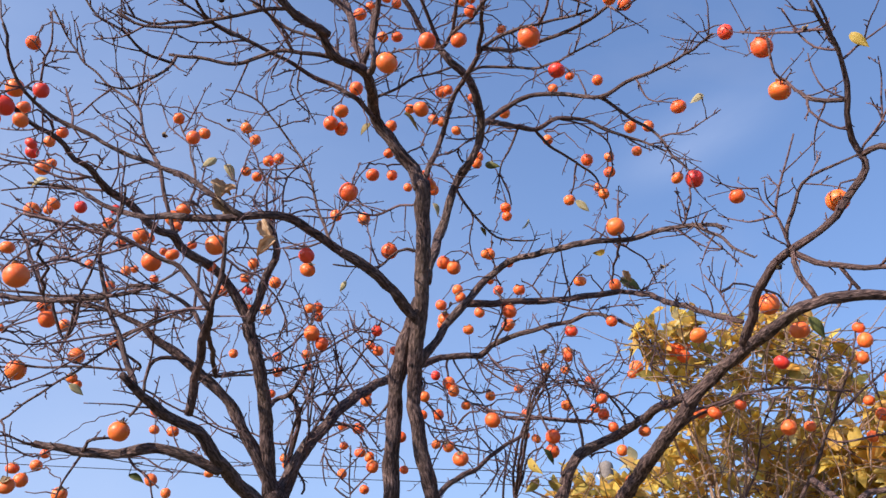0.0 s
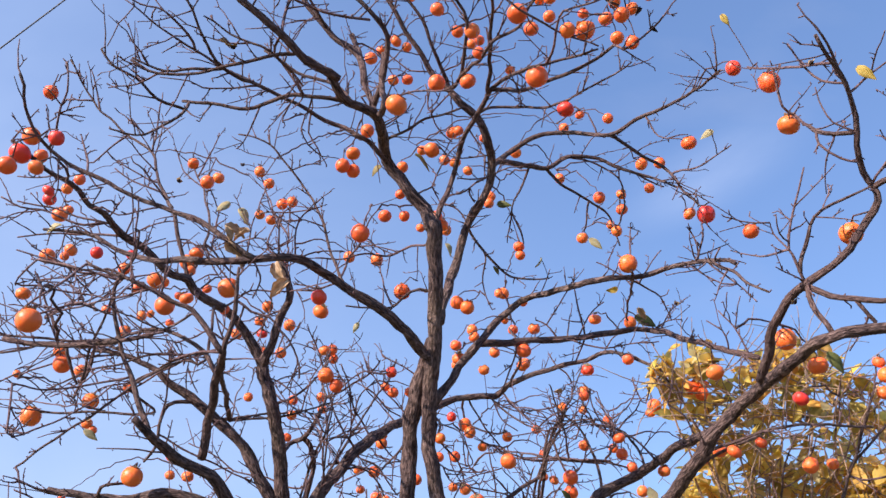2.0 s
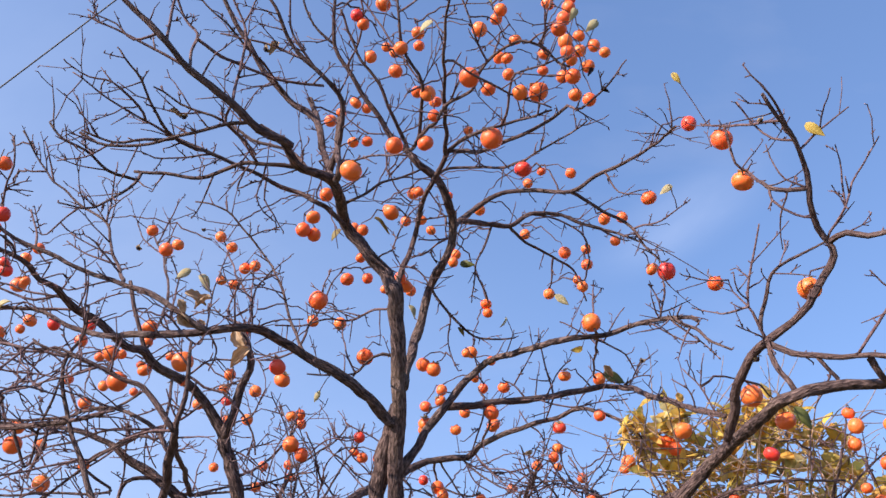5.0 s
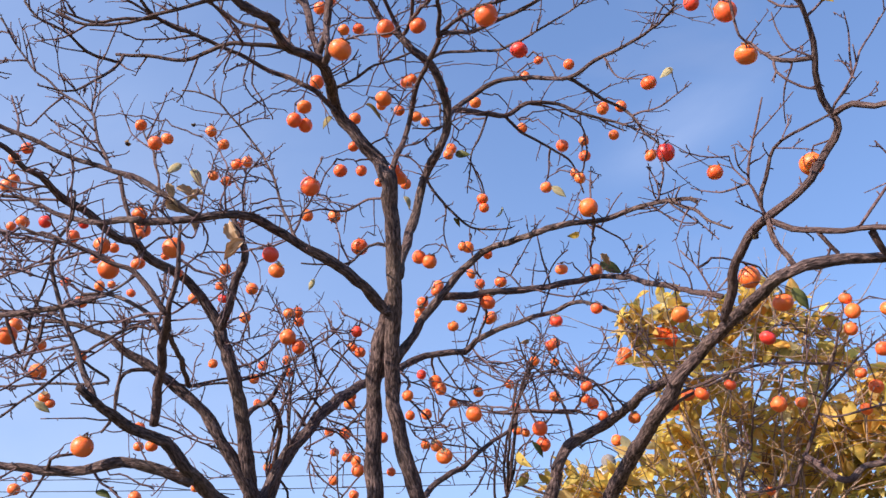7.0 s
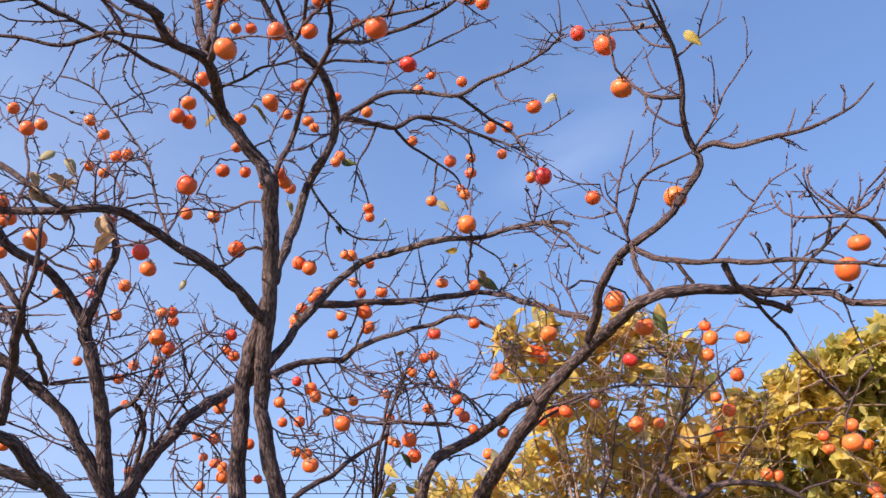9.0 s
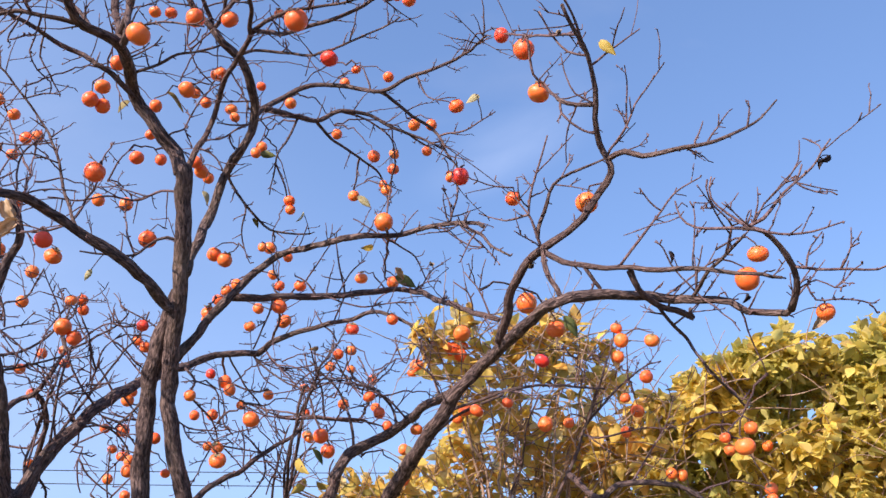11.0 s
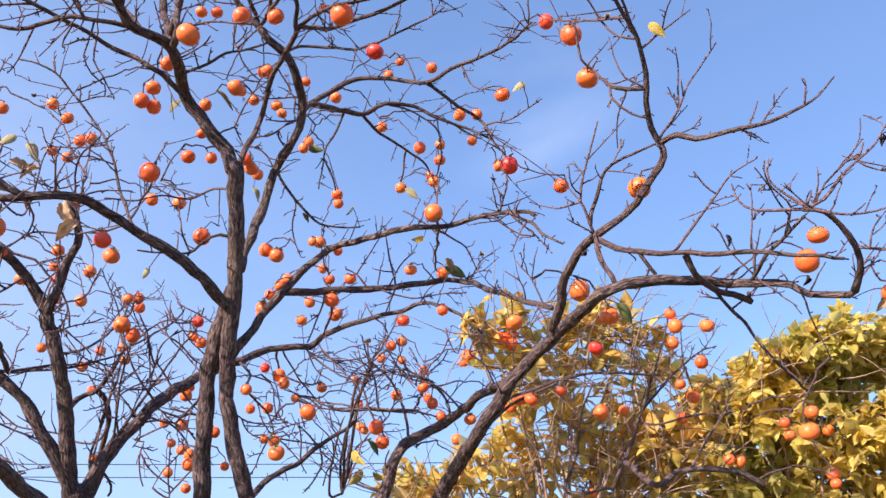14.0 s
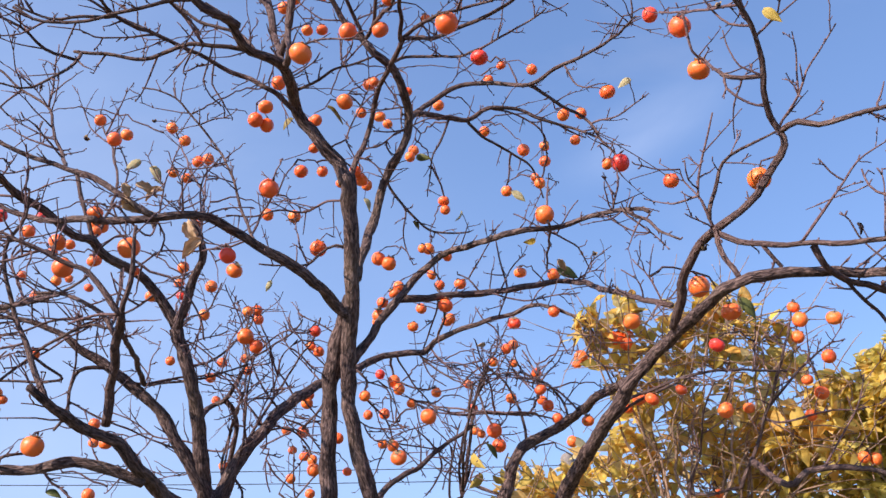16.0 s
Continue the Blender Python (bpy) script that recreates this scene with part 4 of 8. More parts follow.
branch(right, "branch", 0.0055, 0.0028, (1.12, 2.62, 2.53), (1.09, 2.60, 2.60), (1.08, 2.60, 2.62), (1.08, 2.58, 2.67), (1.10, 2.55, 2.74), (1.13, 2.50, 2.86))
branch(right, "branch", 0.0074, 0.0036, (1.12, 2.62, 2.53), (1.13, 2.59, 2.63), (1.15, 2.54, 2.70), (1.23, 2.49, 2.74), (1.31, 2.46, 2.77))
branch(right, "branch", 0.0046, 0.0020, (1.08, 2.60, 2.62), (1.05, 2.70, 2.64), (1.04, 2.85, 2.69), (0.99, 2.89, 2.73))
branch(right, "twig", 0.0037, 0.0019, (1.09, 2.60, 2.60), (1.05, 2.64, 2.68), (1.04, 2.62, 2.72))
branch(right, "branch", 0.0109, 0.0025, (1.33, 2.46, 2.77), (1.35, 2.40, 2.77), (1.39, 2.36, 2.73), (1.43, 2.30, 2.72), (1.49, 2.27, 2.73), (1.57, 2.22, 2.73), (1.64, 2.20, 2.76), (1.71, 2.18, 2.80), (1.75, 2.15, 2.85))
branch(right, "branch", 0.0045, 0.0022, (1.32, 2.45, 2.78), (1.35, 2.37, 2.84), (1.38, 2.35, 2.91), (1.42, 2.32, 2.96), (1.47, 2.29, 3.04))
branch(right, "twig", 0.0036, 0.0018, (1.35, 2.37, 2.84), (1.35, 2.34, 2.95), (1.34, 2.31, 3.03))
branch(right, "branch", 0.0035, 0.0018, (1.25, 2.35, 2.91), (1.18, 2.36, 2.94), (1.15, 2.36, 3.02), (1.14, 2.34, 3.06))
branch(right, "branch", 0.0080, 0.0065, (1.24, 2.35, 2.91), (1.20, 2.39, 2.92), (1.16, 2.43, 2.95), (1.16, 2.49, 3.01))
branch(right, "branch", 0.0045, 0.0036, (1.16, 2.43, 2.95), (1.16, 2.42, 2.90), (1.22, 2.42, 2.85), (1.26, 2.41, 2.83))
branch(right, "twig", 0.0036, 0.0018, (1.19, 2.39, 2.92), (1.18, 2.45, 2.86), (1.20, 2.53, 2.78))
branch(right, "branch", 0.0043, 0.0027, (1.20, 2.26, 3.02), (1.15, 2.31, 3.06), (1.11, 2.32, 3.12), (1.07, 2.32, 3.21))
branch(right, "branch", 0.0051, 0.0031, (1.15, 2.21, 3.06), (1.10, 2.35, 3.14), (1.08, 2.49, 3.23), (1.09, 2.72, 3.39))
branch(right, "branch", 0.0044, 0.0021, (1.21, 2.27, 3.01), (1.29, 2.28, 3.06), (1.34, 2.18, 3.08))
branch(right, "twig", 0.0048, 0.0037, (1.07, 2.51, 3.16), (1.11, 2.52, 3.10), (1.15, 2.54, 3.08), (1.16, 2.49, 3.01))
branch(right, "branch", 0.0051, 0.0021, (1.31, 2.43, 2.39), (1.37, 2.40, 2.47), (1.43, 2.36, 2.55), (1.47, 2.34, 2.60), (1.55, 2.31, 2.65))
branch(right, "branch", 0.0069, 0.0047, (1.56, 2.46, 2.31), (1.54, 2.33, 2.35), (1.56, 2.25, 2.38), (1.58, 2.17, 2.41))
branch(right, "branch", 0.0048, 0.0040, (1.57, 2.24, 2.38), (1.55, 2.18, 2.44))
branch(right, "branch", 0.0052, 0.0024, (1.52, 2.02, 2.37), (1.48, 2.07, 2.39), (1.40, 2.12, 2.41), (1.37, 2.15, 2.45), (1.37, 2.16, 2.50))
branch(right, "branch", 0.0044, 0.0023, (1.50, 2.02, 2.37), (1.49, 2.06, 2.41), (1.44, 2.08, 2.48), (1.44, 2.07, 2.54))
branch(right, "branch", 0.0054, 0.0023, (1.49, 2.05, 2.38), (1.53, 2.00, 2.39), (1.58, 1.96, 2.45), (1.63, 1.93, 2.50), (1.66, 1.91, 2.53), (1.69, 1.88, 2.58))
branch(right, "branch", 0.0046, 0.0019, (1.52, 2.02, 2.37), (1.57, 1.99, 2.35), (1.66, 1.97, 2.35), (1.73, 1.94, 2.37))
branch(right, "branch", 0.0047, 0.0023, (1.65, 2.08, 2.27), (1.70, 2.05, 2.27), (1.76, 2.03, 2.27), (1.86, 2.00, 2.26), (1.95, 1.97, 2.30))
branch(right, "twig", 0.0031, 0.0015, (1.52, 2.01, 2.39), (1.53, 1.98, 2.43), (1.58, 1.95, 2.48), (1.61, 1.92, 2.53), (1.61, 1.90, 2.58))
branch(right, "twig", 0.0031, 0.0015, (1.52, 2.01, 2.38), (1.52, 1.99, 2.43), (1.51, 1.97, 2.47))
branch(right, "twig", 0.0030, 0.0023, (1.62, 1.94, 2.48), (1.62, 1.92, 2.52))
branch(right, "twig", 0.0030, 0.0015, (1.61, 1.95, 2.45), (1.66, 1.94, 2.45), (1.70, 1.93, 2.45))
branch(right, "twig", 0.0031, 0.0015, (1.77, 2.02, 2.27), (1.78, 2.00, 2.32), (1.78, 1.98, 2.37))
branch(right, "twig", 0.0031, 0.0016, (1.68, 2.06, 2.27), (1.69, 2.04, 2.33), (1.72, 2.02, 2.37))
branch(right, "branch", 0.0062, 0.0043, (1.45, 2.53, 2.30), (1.55, 2.60, 2.25), (1.61, 2.66, 2.23), (1.75, 2.78, 2.15), (2.11, 3.16, 2.07))
branch(right, "limb", 0.0297, 0.0170, (0.53, 4.39, 1.73), (0.58, 4.36, 1.85), (0.63, 4.34, 1.97), (0.70, 4.36, 2.05), (0.84, 4.37, 2.11), (0.91, 4.19, 2.15), (0.96, 3.85, 2.18), (0.99, 3.46, 2.18))
branch(right, "branch", 0.0165, 0.0056, (-0.02, 4.16, 1.83), (0.04, 4.23, 1.89), (0.17, 4.40, 1.97), (0.30, 4.61, 2.09), (0.43, 4.72, 2.17), (0.47, 4.73, 2.28), (0.50, 4.69, 2.40), (0.52, 4.32, 2.42))
branch(right, "branch", 0.0090, 0.0091, (0.47, 4.73, 2.22), (0.43, 4.81, 2.03), (0.39, 4.90, 1.84))
branch(right, "branch", 0.0074, 0.0045, (0.32, 4.81, 1.83), (0.34, 4.74, 2.03), (0.39, 4.72, 2.21))
branch(right, "branch", 0.0076, 0.0045, (0.47, 4.73, 2.28), (0.62, 4.68, 2.24), (0.77, 4.67, 2.24), (0.88, 4.64, 2.20))
branch(right, "branch", 0.0060, 0.0030, (0.50, 4.71, 2.27), (0.38, 4.73, 2.29), (0.24, 4.97, 2.35), (0.08, 4.75, 2.38))
branch(right, "branch", 0.0061, 0.0034, (0.50, 4.70, 2.35), (0.52, 4.16, 2.42), (0.65, 4.76, 2.67), (0.73, 5.02, 2.85))
branch(right, "branch", 0.0083, 0.0043, (0.69, 4.35, 2.04), (0.69, 4.41, 2.18), (0.66, 4.48, 2.31), (0.60, 4.44, 2.39), (0.48, 4.42, 2.50))
branch(right, "branch", 0.0068, 0.0037, (0.88, 4.25, 2.14), (0.87, 4.36, 2.28), (0.72, 4.04, 2.31), (0.65, 4.34, 2.40), (0.49, 4.56, 2.43))
branch(right, "branch", 0.0068, 0.0031, (0.20, 5.23, 2.71), (0.34, 5.18, 2.56), (0.49, 4.95, 2.45), (0.64, 4.82, 2.38))
branch(right, "branch", 0.0068, 0.0050, (0.93, 3.49, 2.09), (1.07, 3.53, 2.14), (1.24, 3.46, 2.19), (1.46, 3.54, 2.22), (1.77, 3.74, 2.24))
branch(right, "branch", 0.0070, 0.0061, (0.90, 3.65, 2.00), (1.05, 3.69, 2.11), (1.19, 3.65, 2.17), (1.27, 3.67, 2.21))
branch(right, "branch", 0.0092, 0.0041, (1.63, 4.11, 1.78), (1.69, 4.05, 1.93), (1.75, 3.97, 2.10), (1.77, 3.85, 2.24), (1.80, 3.76, 2.37), (1.92, 3.92, 2.54))
branch(right, "branch", 0.0066, 0.0033, (1.75, 3.97, 2.10), (1.86, 3.89, 2.24), (2.12, 4.04, 2.40), (2.13, 3.88, 2.40))
branch(right, "branch", 0.0154, 0.0107, (1.67, 3.69, 1.76), (1.75, 3.66, 1.81), (1.88, 3.63, 1.82), (2.02, 3.63, 1.80), (2.13, 3.63, 1.74))
branch(right, "branch", 0.0047, 0.0024, (1.82, 3.65, 1.82), (1.89, 3.59, 1.95), (1.96, 3.53, 2.08), (1.98, 3.50, 2.17))
branch(right, "branch", 0.0053, 0.0040, (1.82, 3.99, 2.05), (2.02, 3.99, 2.09), (2.18, 3.93, 2.09))
branch(right, "branch", 0.0071, 0.0041, (1.50, 4.45, 1.78), (1.55, 4.38, 1.96), (1.52, 4.15, 2.13), (1.56, 4.05, 2.27))
branch(main, "twig", 0.0060, 0.0038, (0.71, 4.17, 3.53), (0.70, 4.26, 3.46), (0.69, 4.31, 3.41))
branch(main, "twig", 0.0054, 0.0034, (0.30, 3.84, 3.33), (0.32, 3.87, 3.23), (0.33, 3.90, 3.18))
branch(main, "twig", 0.0060, 0.0039, (0.90, 4.18, 3.51), (0.90, 4.37, 3.49), (0.89, 4.45, 3.48))
branch(main, "twig", 0.0058, 0.0038, (0.94, 4.01, 3.61), (1.04, 4.12, 3.61), (1.11, 4.16, 3.60))
branch(left, "branch", 0.0074, 0.0052, (-0.87, 3.95, 2.40), (-0.89, 4.52, 2.57), (-0.81, 4.67, 2.69), (-0.79, 5.00, 2.86), (-0.82, 5.31, 3.07))
branch(left, "branch", 0.0062, 0.0049, (-0.90, 3.89, 2.57), (-1.11, 4.91, 2.91), (-1.07, 5.15, 3.02), (-0.96, 4.99, 3.13))
branch(left, "branch", 0.0049, 0.0039, (-0.90, 3.89, 2.57), (-1.09, 4.51, 2.84), (-1.15, 4.81, 3.04), (-0.91, 3.99, 2.90))
branch(left, "branch", 0.0079, 0.0046, (-0.67, 4.32, 2.12), (-0.59, 4.56, 2.34), (-0.49, 4.76, 2.58), (-0.40, 4.81, 2.72), (-0.35, 4.71, 2.82))
branch(left, "branch", 0.0069, 0.0047, (-0.62, 4.45, 2.21), (-0.54, 4.86, 2.24), (-0.46, 5.06, 2.17), (-0.43, 5.11, 2.05))
branch(left, "branch", 0.0082, 0.0048, (-0.19, 5.08, 2.63), (-0.11, 4.92, 2.49), (-0.12, 4.84, 2.39), (-0.01, 4.99, 2.28), (0.02, 5.09, 2.16))
branch(left, "branch", 0.0085, 0.0052, (0.00, 5.21, 2.72), (0.02, 5.47, 2.67), (0.05, 5.59, 2.61), (0.21, 5.35, 2.51), (0.29, 5.34, 2.52))
branch(left, "branch", 0.0085, 0.0047, (0.25, 5.21, 2.76), (0.32, 4.58, 2.72), (0.31, 4.26, 2.74), (0.29, 4.70, 2.99))
branch(right, "branch", 0.0061, 0.0047, (0.50, 4.70, 2.35), (0.55, 4.64, 2.19), (0.63, 4.95, 2.14))
branch(right, "branch", 0.0060, 0.0049, (0.77, 4.67, 2.24), (0.75, 4.21, 2.27), (0.82, 4.66, 2.44), (0.78, 4.90, 2.63))
branch(left, "branch", 0.0050, 0.0040, (-0.79, 3.80, 3.01), (-0.95, 4.44, 3.46), (-1.00, 4.70, 3.75), (-0.99, 4.71, 3.85))
branch(left, "branch", 0.0060, 0.0038, (-0.95, 4.44, 3.46), (-1.11, 4.71, 3.75), (-1.22, 4.86, 4.02), (-1.14, 4.39, 3.88))
branch(left, "branch", 0.0061, 0.0039, (-1.06, 3.97, 2.37), (-0.95, 4.12, 2.40), (-0.85, 4.21, 2.42), (-0.77, 4.26, 2.44), (-0.70, 4.20, 2.38))
branch(left, "branch", 0.0041, 0.0027, (-0.72, 4.36, 2.39), (-0.60, 4.17, 2.22), (-0.61, 4.41, 2.23))
branch(left, "branch", 0.0037, 0.0027, (-1.05, 3.96, 2.37), (-1.08, 4.11, 2.48), (-1.08, 4.19, 2.56), (-1.08, 4.24, 2.61))
branch(left, "branch", 0.0055, 0.0034, (-0.80, 4.49, 2.10), (-0.89, 4.50, 2.11), (-0.99, 4.50, 2.15), (-1.09, 4.50, 2.17), (-1.17, 4.51, 2.19), (-1.24, 4.50, 2.24), (-1.31, 4.49, 2.29), (-1.41, 4.49, 2.33))
branch(left, "branch", 0.0041, 0.0027, (-1.16, 4.51, 2.18), (-1.20, 4.51, 2.20), (-1.29, 4.52, 2.19), (-1.35, 4.54, 2.16))
branch(left, "branch", 0.0041, 0.0027, (-1.17, 4.51, 2.18), (-1.22, 4.54, 2.13), (-1.25, 4.55, 2.11))
branch(left, "branch", 0.0070, 0.0035, (-0.78, 4.25, 1.88), (-0.78, 4.32, 2.04), (-0.75, 4.34, 2.17), (-0.66, 4.04, 2.22), (-0.59, 3.83, 2.27), (-0.67, 4.32, 2.46), (-0.66, 4.41, 2.54))
branch(left, "branch", 0.0051, 0.0026, (-0.77, 4.28, 1.94), (-0.76, 4.33, 2.09), (-0.74, 4.35, 2.19), (-0.60, 3.80, 2.21), (-0.69, 4.20, 2.39))
branch(left, "branch", 0.0040, 0.0027, (-0.66, 4.26, 2.27), (-0.55, 4.00, 2.28), (-0.50, 4.30, 2.36), (-0.44, 4.35, 2.38))
branch(left, "branch", 0.0041, 0.0027, (-0.62, 4.45, 2.21), (-0.57, 4.38, 2.35), (-0.54, 4.35, 2.41), (-0.49, 4.31, 2.49))
branch(left, "branch", 0.0041, 0.0027, (-0.74, 4.34, 2.39), (-0.80, 4.34, 2.45), (-0.89, 4.33, 2.52), (-0.97, 4.31, 2.63))
branch(left, "branch", 0.0041, 0.0028, (-0.80, 4.34, 2.45), (-0.77, 4.33, 2.58), (-0.76, 4.48, 2.70), (-0.65, 4.27, 2.73))
branch(left, "branch", 0.0041, 0.0028, (-0.54, 4.36, 2.39), (-0.56, 4.36, 2.53), (-0.63, 4.42, 2.68), (-0.65, 4.28, 2.73))
branch(left, "branch", 0.0041, 0.0030, (-0.66, 4.34, 2.52), (-0.55, 4.34, 2.63), (-0.46, 4.25, 2.64), (-0.40, 4.63, 2.73))
branch(left, "branch", 0.0043, 0.0031, (-0.52, 4.57, 2.27), (-0.53, 5.04, 2.26), (-0.45, 4.93, 2.19))
branch(left, "branch", 0.0041, 0.0027, (-1.35, 4.60, 2.00), (-1.40, 4.63, 1.95), (-1.43, 4.64, 1.93))
branch(left, "branch", 0.0031, 0.0026, (-0.85, 4.11, 1.96), (-1.00, 4.30, 1.97), (-1.13, 4.43, 1.97))
branch(left, "branch", 0.0046, 0.0031, (-0.40, 4.87, 2.54), (-0.46, 4.89, 2.61), (-0.54, 4.83, 2.69), (-0.59, 4.81, 2.78))
branch(left, "branch", 0.0047, 0.0031, (-0.49, 5.08, 2.12), (-0.53, 5.13, 2.06), (-0.58, 5.11, 2.00), (-0.63, 5.13, 1.92))
branch(left, "branch", 0.0054, 0.0039, (-0.72, 5.04, 2.17), (-0.67, 5.04, 2.16), (-0.70, 5.08, 2.06), (-0.68, 5.13, 1.93))
branch(left, "branch", 0.0062, 0.0046, (0.17, 4.85, 2.37), (0.24, 5.11, 2.39), (0.28, 5.00, 2.33), (0.39, 4.85, 2.29), (0.48, 4.82, 2.29))
branch(left, "branch", 0.0051, 0.0032, (0.25, 5.22, 2.73), (0.33, 5.05, 2.60), (0.43, 4.96, 2.49), (0.49, 4.91, 2.40))
branch(left, "branch", 0.0041, 0.0032, (0.33, 5.05, 2.60), (0.46, 4.93, 2.56), (0.52, 4.88, 2.46))
branch(left, "branch", 0.0047, 0.0031, (-0.08, 4.91, 2.50), (-0.18, 4.89, 2.48))
branch(left, "branch", 0.0039, 0.0032, (-0.10, 4.91, 2.33), (-0.04, 4.96, 2.24), (0.02, 5.07, 2.16))
branch(left, "branch", 0.0039, 0.0034, (0.07, 4.90, 2.26), (0.03, 5.22, 2.44), (0.00, 5.37, 2.57))
branch(left, "branch", 0.0048, 0.0031, (0.04, 5.06, 2.19), (0.10, 5.06, 2.10), (0.16, 5.02, 2.03), (0.20, 5.02, 1.96))
branch(left, "branch", 0.0039, 0.0031, (0.23, 4.89, 2.24), (0.33, 4.91, 2.14), (0.37, 4.94, 2.03))
branch(left, "branch", 0.0054, 0.0039, (0.33, 4.93, 2.10), (0.34, 4.95, 2.02), (0.31, 4.98, 1.96), (0.29, 5.01, 1.89))
branch(left, "branch", 0.0039, 0.0032, (0.20, 4.89, 2.24), (0.08, 4.96, 2.21), (0.00, 5.06, 2.19))
branch(left, "branch", 0.0046, 0.0031, (-0.06, 5.00, 2.05), (-0.07, 5.01, 2.01), (-0.11, 5.04, 1.95))
branch(right, "branch", 0.0060, 0.0044, (0.50, 4.71, 2.27), (0.59, 4.58, 2.24), (0.65, 4.39, 2.21), (0.78, 4.51, 2.21))
branch(right, "branch", 0.0091, 0.0039, (0.39, 4.88, 1.88), (0.39, 4.63, 1.99), (0.40, 4.47, 2.08), (0.41, 4.37, 2.18), (0.44, 4.28, 2.25), (0.49, 4.20, 2.34), (0.50, 4.00, 2.38))
branch(right, "branch", 0.0054, 0.0027, (0.41, 4.35, 1.87), (0.44, 4.31, 1.98), (0.48, 4.39, 2.07), (0.58, 4.43, 2.16), (0.63, 4.20, 2.21), (0.74, 4.20, 2.25))
branch(right, "branch", 0.0048, 0.0026, (0.45, 4.28, 2.25), (0.48, 4.22, 2.32), (0.54, 4.00, 2.36), (0.59, 3.99, 2.43))
branch(right, "branch", 0.0041, 0.0026, (0.48, 4.22, 2.32), (0.61, 4.10, 2.35), (0.69, 4.01, 2.25))
branch(right, "branch", 0.0041, 0.0027, (0.50, 4.20, 2.32), (0.48, 4.15, 2.36), (0.44, 4.14, 2.47))
branch(right, "branch", 0.0033, 0.0027, (0.62, 4.08, 2.32), (0.56, 3.91, 2.42), (0.56, 4.02, 2.50))
branch(right, "branch", 0.0033, 0.0026, (0.61, 4.08, 2.32), (0.71, 3.97, 2.24))
branch(left, "branch", 0.0070, 0.0047, (-1.03, 2.87, 2.46), (-1.24, 3.16, 2.53), (-1.41, 3.30, 2.55), (-1.59, 3.34, 2.56), (-1.74, 3.32, 2.57), (-1.91, 3.35, 2.60))
branch(left, "branch", 0.0069, 0.0047, (-1.16, 2.88, 2.41), (-1.34, 3.15, 2.48), (-1.51, 3.28, 2.52), (-1.66, 3.31, 2.54), (-1.79, 3.34, 2.52), (-1.91, 3.39, 2.53))
branch(left, "branch", 0.0056, 0.0037, (-1.31, 3.21, 2.55), (-1.39, 3.34, 2.67), (-1.45, 3.40, 2.79), (-1.43, 3.46, 2.88))
branch(left, "branch", 0.0046, 0.0035, (-1.62, 3.33, 2.58), (-1.68, 3.31, 2.72), (-1.72, 3.31, 2.80), (-1.74, 3.31, 2.84))
branch(left, "branch", 0.0080, 0.0063, (-1.70, 3.86, 2.66), (-1.69, 3.78, 2.53), (-1.70, 3.73, 2.41))
branch(left, "branch", 0.0055, 0.0045, (-1.15, 2.61, 2.46), (-1.36, 2.95, 2.59), (-1.52, 3.13, 2.63), (-1.64, 3.24, 2.63))
branch(left, "branch", 0.0034, 0.0023, (-1.54, 3.33, 2.55), (-1.65, 3.39, 2.51), (-1.74, 3.40, 2.47), (-1.82, 3.44, 2.45))
branch(left, "branch", 0.0035, 0.0024, (-1.81, 3.43, 2.44), (-1.76, 3.50, 2.41), (-1.72, 3.57, 2.36))
branch(left, "branch", 0.0036, 0.0024, (-1.94, 3.50, 2.41), (-1.85, 3.52, 2.39), (-1.79, 3.53, 2.35))
branch(left, "branch", 0.0028, 0.0022, (-1.22, 2.79, 2.20), (-1.45, 3.09, 2.24), (-1.64, 3.22, 2.29), (-1.84, 3.34, 2.32))
branch(left, "branch", 0.0058, 0.0037, (-1.08, 3.78, 2.65), (-1.21, 3.78, 2.60), (-1.30, 3.78, 2.55), (-1.43, 3.74, 2.46), (-1.51, 3.71, 2.40), (-1.56, 3.69, 2.39))
branch(left, "branch", 0.0038, 0.0025, (-1.42, 3.74, 2.47), (-1.54, 3.68, 2.45), (-1.61, 3.66, 2.39))
branch(left, "branch", 0.0029, 0.0023, (-1.13, 2.87, 2.32), (-1.33, 3.15, 2.39), (-1.50, 3.32, 2.38), (-1.64, 3.39, 2.34))
branch(left, "branch", 0.0052, 0.0038, (-1.08, 3.77, 2.65), (-1.21, 3.77, 2.61), (-1.32, 3.73, 2.60), (-1.43, 3.68, 2.60))
branch(left, "branch", 0.0051, 0.0039, (-1.37, 3.89, 2.33), (-1.34, 3.87, 2.41), (-1.32, 3.82, 2.53), (-1.31, 3.78, 2.65))
branch(left, "branch", 0.0037, 0.0024, (-1.44, 3.44, 2.86), (-1.52, 3.44, 2.88), (-1.61, 3.43, 2.82), (-1.69, 3.39, 2.83), (-1.80, 3.31, 2.82))
branch(left, "branch", 0.0030, 0.0023, (-1.31, 2.86, 2.55), (-1.46, 3.08, 2.69), (-1.57, 3.18, 2.78), (-1.68, 3.21, 2.84))
branch(left, "branch", 0.0036, 0.0024, (-1.74, 3.44, 2.66), (-1.80, 3.39, 2.68), (-1.85, 3.37, 2.71), (-1.94, 3.36, 2.74))
branch(left, "branch", 0.0034, 0.0023, (-1.74, 3.31, 2.57), (-1.84, 3.33, 2.64), (-1.92, 3.34, 2.69))
branch(left, "branch", 0.0022, 0.0021, (-1.28, 2.47, 2.40), (-1.52, 2.82, 2.50), (-1.73, 3.07, 2.53))
branch(left, "branch", 0.0027, 0.0022, (-1.33, 2.67, 2.05), (-1.58, 3.02, 2.14), (-1.76, 3.23, 2.22))
